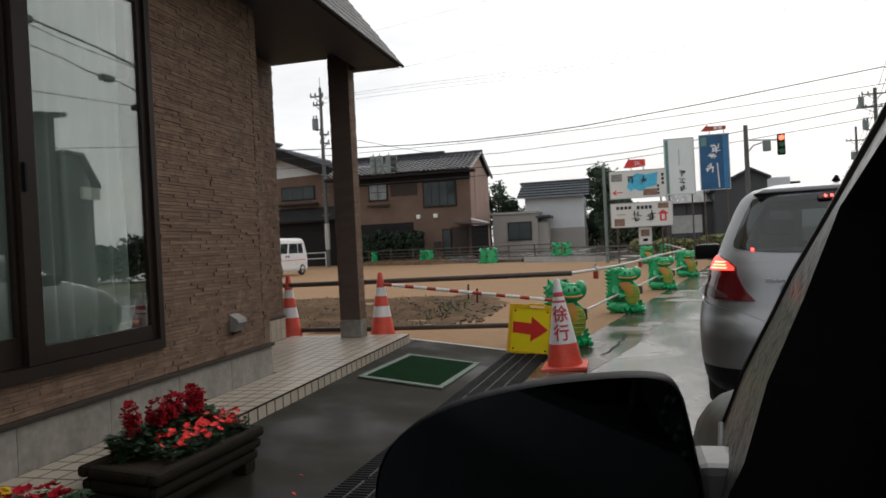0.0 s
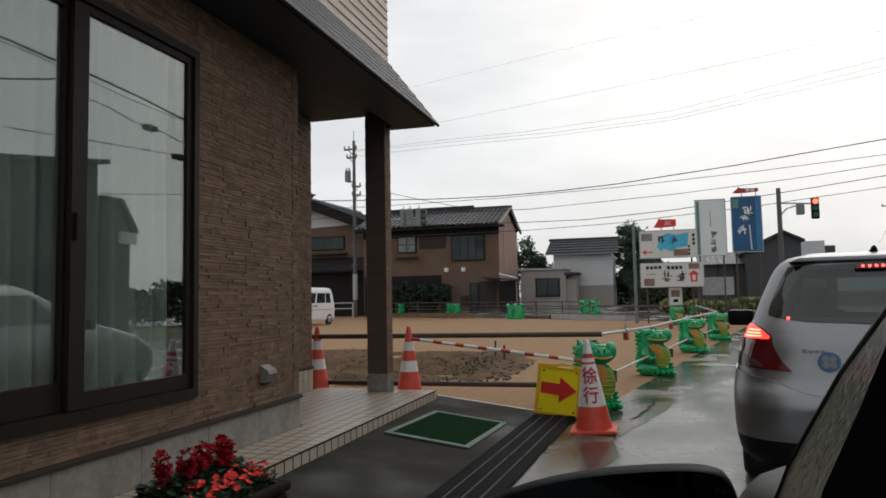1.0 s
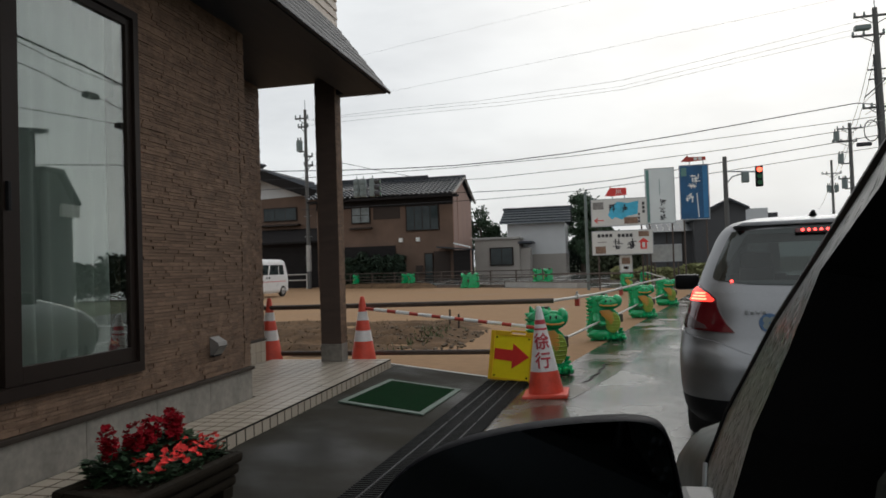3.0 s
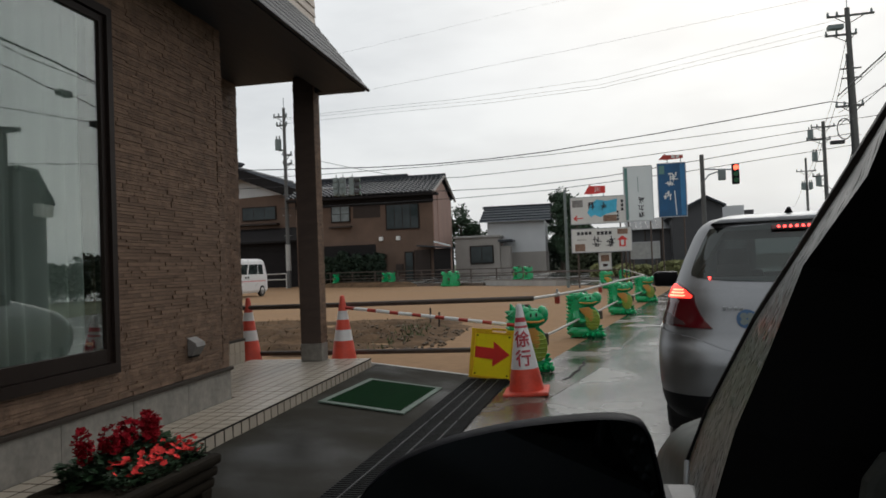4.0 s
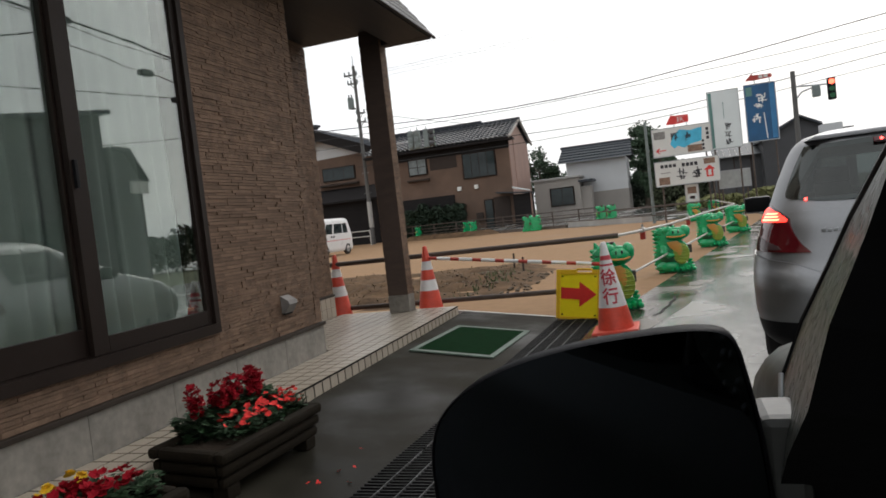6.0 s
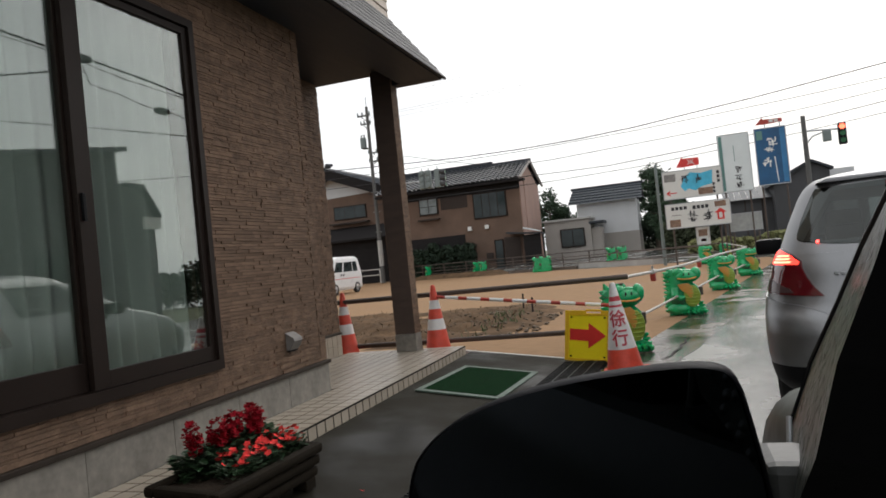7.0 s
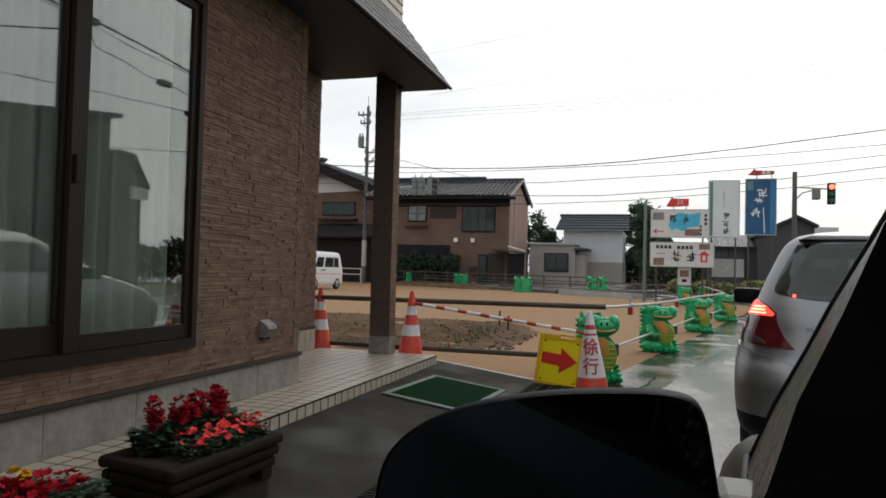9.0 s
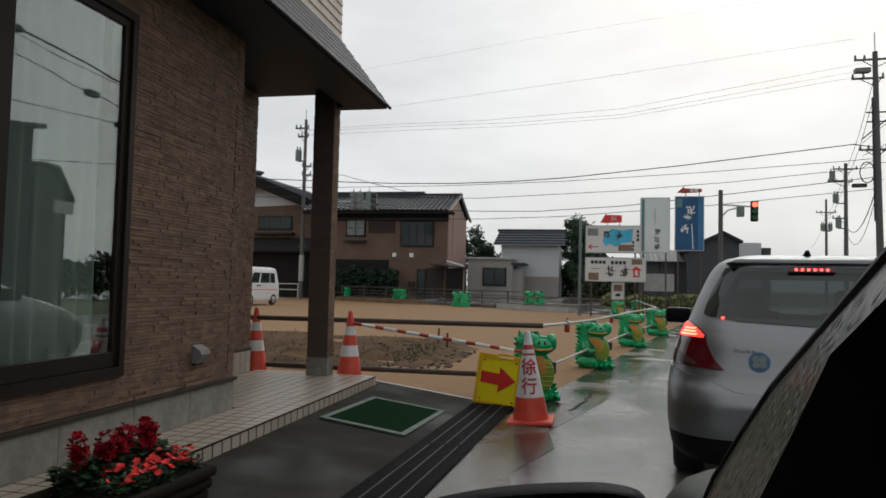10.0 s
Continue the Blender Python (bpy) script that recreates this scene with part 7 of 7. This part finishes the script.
# ---- siding blocks, post cladding and tiles ----
def brick_mesh(material):
    bm = B()
    box(bm, -0.5, 0.5, -0.5, 0.5, -0.5, 0.5)
    me = finish(bm, material)
    return me


BRICK = brick_mesh(M_SIDING)
rest = []


def courses(y0, y1, z0, z1, rng, out):
    z = z0
    while z < z1 - 0.01:
        h = min(rng.choice((0.015, 0.019, 0.023, 0.027)), z1 - z)
        y = y0 - rng.uniform(0, 0.1)
        while y < y1:
            l = rng.uniform(0.07, 0.24)
            a, b = max(y, y0), min(y + l, y1)
            if b - a > 0.012:
                out.append((a + 0.0008, b - 0.0008, z + 0.0011, z + h - 0.0011, rng.uniform(0.002, 0.011)))
            y += l
        z += h


rng = random.Random(12)
blocks = []
courses(W1 + 0.002, WY1 - 0.102, 0.364, WT - 0.002, rng, blocks)
near = [b for b in blocks if 0.8 < b[2] < 2.0][:300]
rest = [b for b in blocks if b not in near]
courses(WY1 - 0.096, WY1, 0.364, WT - 0.002, rng, rest)  # corner piece
courses(0.2, W1, 0.364, WZ0 - 0.002, rng, rest)
courses(0.2, W1, WZ1 + 0.002, WT - 0.002, rng, rest)
courses(0.2, W0 - 0.002, WZ0, WZ1, rng, rest)
for a, b, c, d, o in near:
    k = new("siding_block", BRICK)
    k.parent = wall_front
    k.matrix_basis = Matrix.LocRotScale((WX - 0.012 + o / 2, (a + b) / 2, (c + d) / 2), None, (o + 0.012, b - a, d - c))


def joined(boxes):
    vs, fs = [], []
    for x0, x1, y0, y1, z0, z1 in boxes:
        n = len(vs)
        vs += [(x, y, z) for x in (x0, x1) for y in (y0, y1) for z in (z0, z1)]
        fs += [tuple(n + i for i in f) for f in ((0, 1, 3, 2), (4, 6, 7, 5), (0, 4, 5, 1), (2, 3, 7, 6), (0, 2, 6, 4), (1, 5, 7, 3))]
    me = bpy.data.meshes.new("pieces")
    me.from_pydata(vs, [], fs)
    return me


me = joined([(WX - 0.02, WX - 0.012 + o + 0.004, a, b, c, d) for a, b, c, d, o in rest])
me.materials.append(M_SIDING_I)
ob = tagged(new("siding_blocks", me), kind="stuff")
ob.parent = wall_front
rec = []
courses(WY1 + 0.3, 7.104, 0.374, 3.165, rng, rec)
me = joined([(-3.63, -3.612 + o, a, b, c, d) for a, b, c, d, o in rec])
me.materials.append(M_SIDING_I)
ob = tagged(new("siding_blocks", me), kind="stuff")
ob.parent = wall_recess
pc = []
for face in (1, 2):
    r = []
    courses(-0.085 if face else -0.112, 0.085 if face else 0.112, 0.192, 3.04, rng, r)
    for a, b, c, d, o in r:
        o *= 0.6
        if face == 0:
            pc.append((a, b, -0.085 - o, -0.08, c, d))
        elif face == 1:
            pc.append((0.108, 0.112 + o, a, b, c, d))
        else:
            pc.append((-0.112 - o, -0.108, a, b, c, d))
me = joined(pc)
me.materials.append(M_SIDING_I)
ob = tagged(new("cladding", me), kind="stuff")
ob.parent = post

TP = 0.1135
TILE = brick_mesh(M_TILE)
tiles, far_tiles = [], []
j = 0
y = PY1
while y > -4.0:
    i = 0
    x = PX1
    left = -3.598 if y - TP > WY1 else WX + 0.006
    while x - 0.02 > left:
        (tiles if (len(tiles) < 235 and x > WX and y > 1.2) else far_tiles).append((max(x - TP, left) + 0.0062, x - 0.0062, y - TP + 0.0062, y - 0.0062, PZ - 0.016, PZ))
        x -= TP
    y -= TP
risers = []
y = PY1
while y > 0.4:
    risers.append((PX1 - 0.016, PX1 + 0.004, y - TP + 0.0085, y - 0.0085, PZ - 0.106, PZ - 0.014))
    y -= TP
x = PX1
while x > -3.5:
    far_tiles.append((x - TP + 0.002, x - 0.002, PY1 - 0.008, PY1 + 0.004, PZ - 0.106, PZ - 0.004))
    x -= TP
y = 7.10
while y > WY1 + 0.1:
    for z in (PZ + 0.004, PZ + 0.118):
        far_tiles.append((-3.602, -3.592, y - TP + 0.005, y - 0.003, z, z + 0.109))
    y -= TP
rng = random.Random(3)
for x0, x1, y0, y1, z0, z1 in tiles + risers:
    k = new("tile", TILE)
    k.parent = platform
    k.matrix_basis = Matrix.LocRotScale(((x0 + x1) / 2, (y0 + y1) / 2, (z0 + z1) / 2 + rng.uniform(-0.0006, 0.0006)), None, (x1 - x0, y1 - y0, z1 - z0))
me = joined(far_tiles)
me.materials.append(M_TILE_I)
ob = tagged(new("far_tiles", me), kind="stuff")
ob.parent = platform
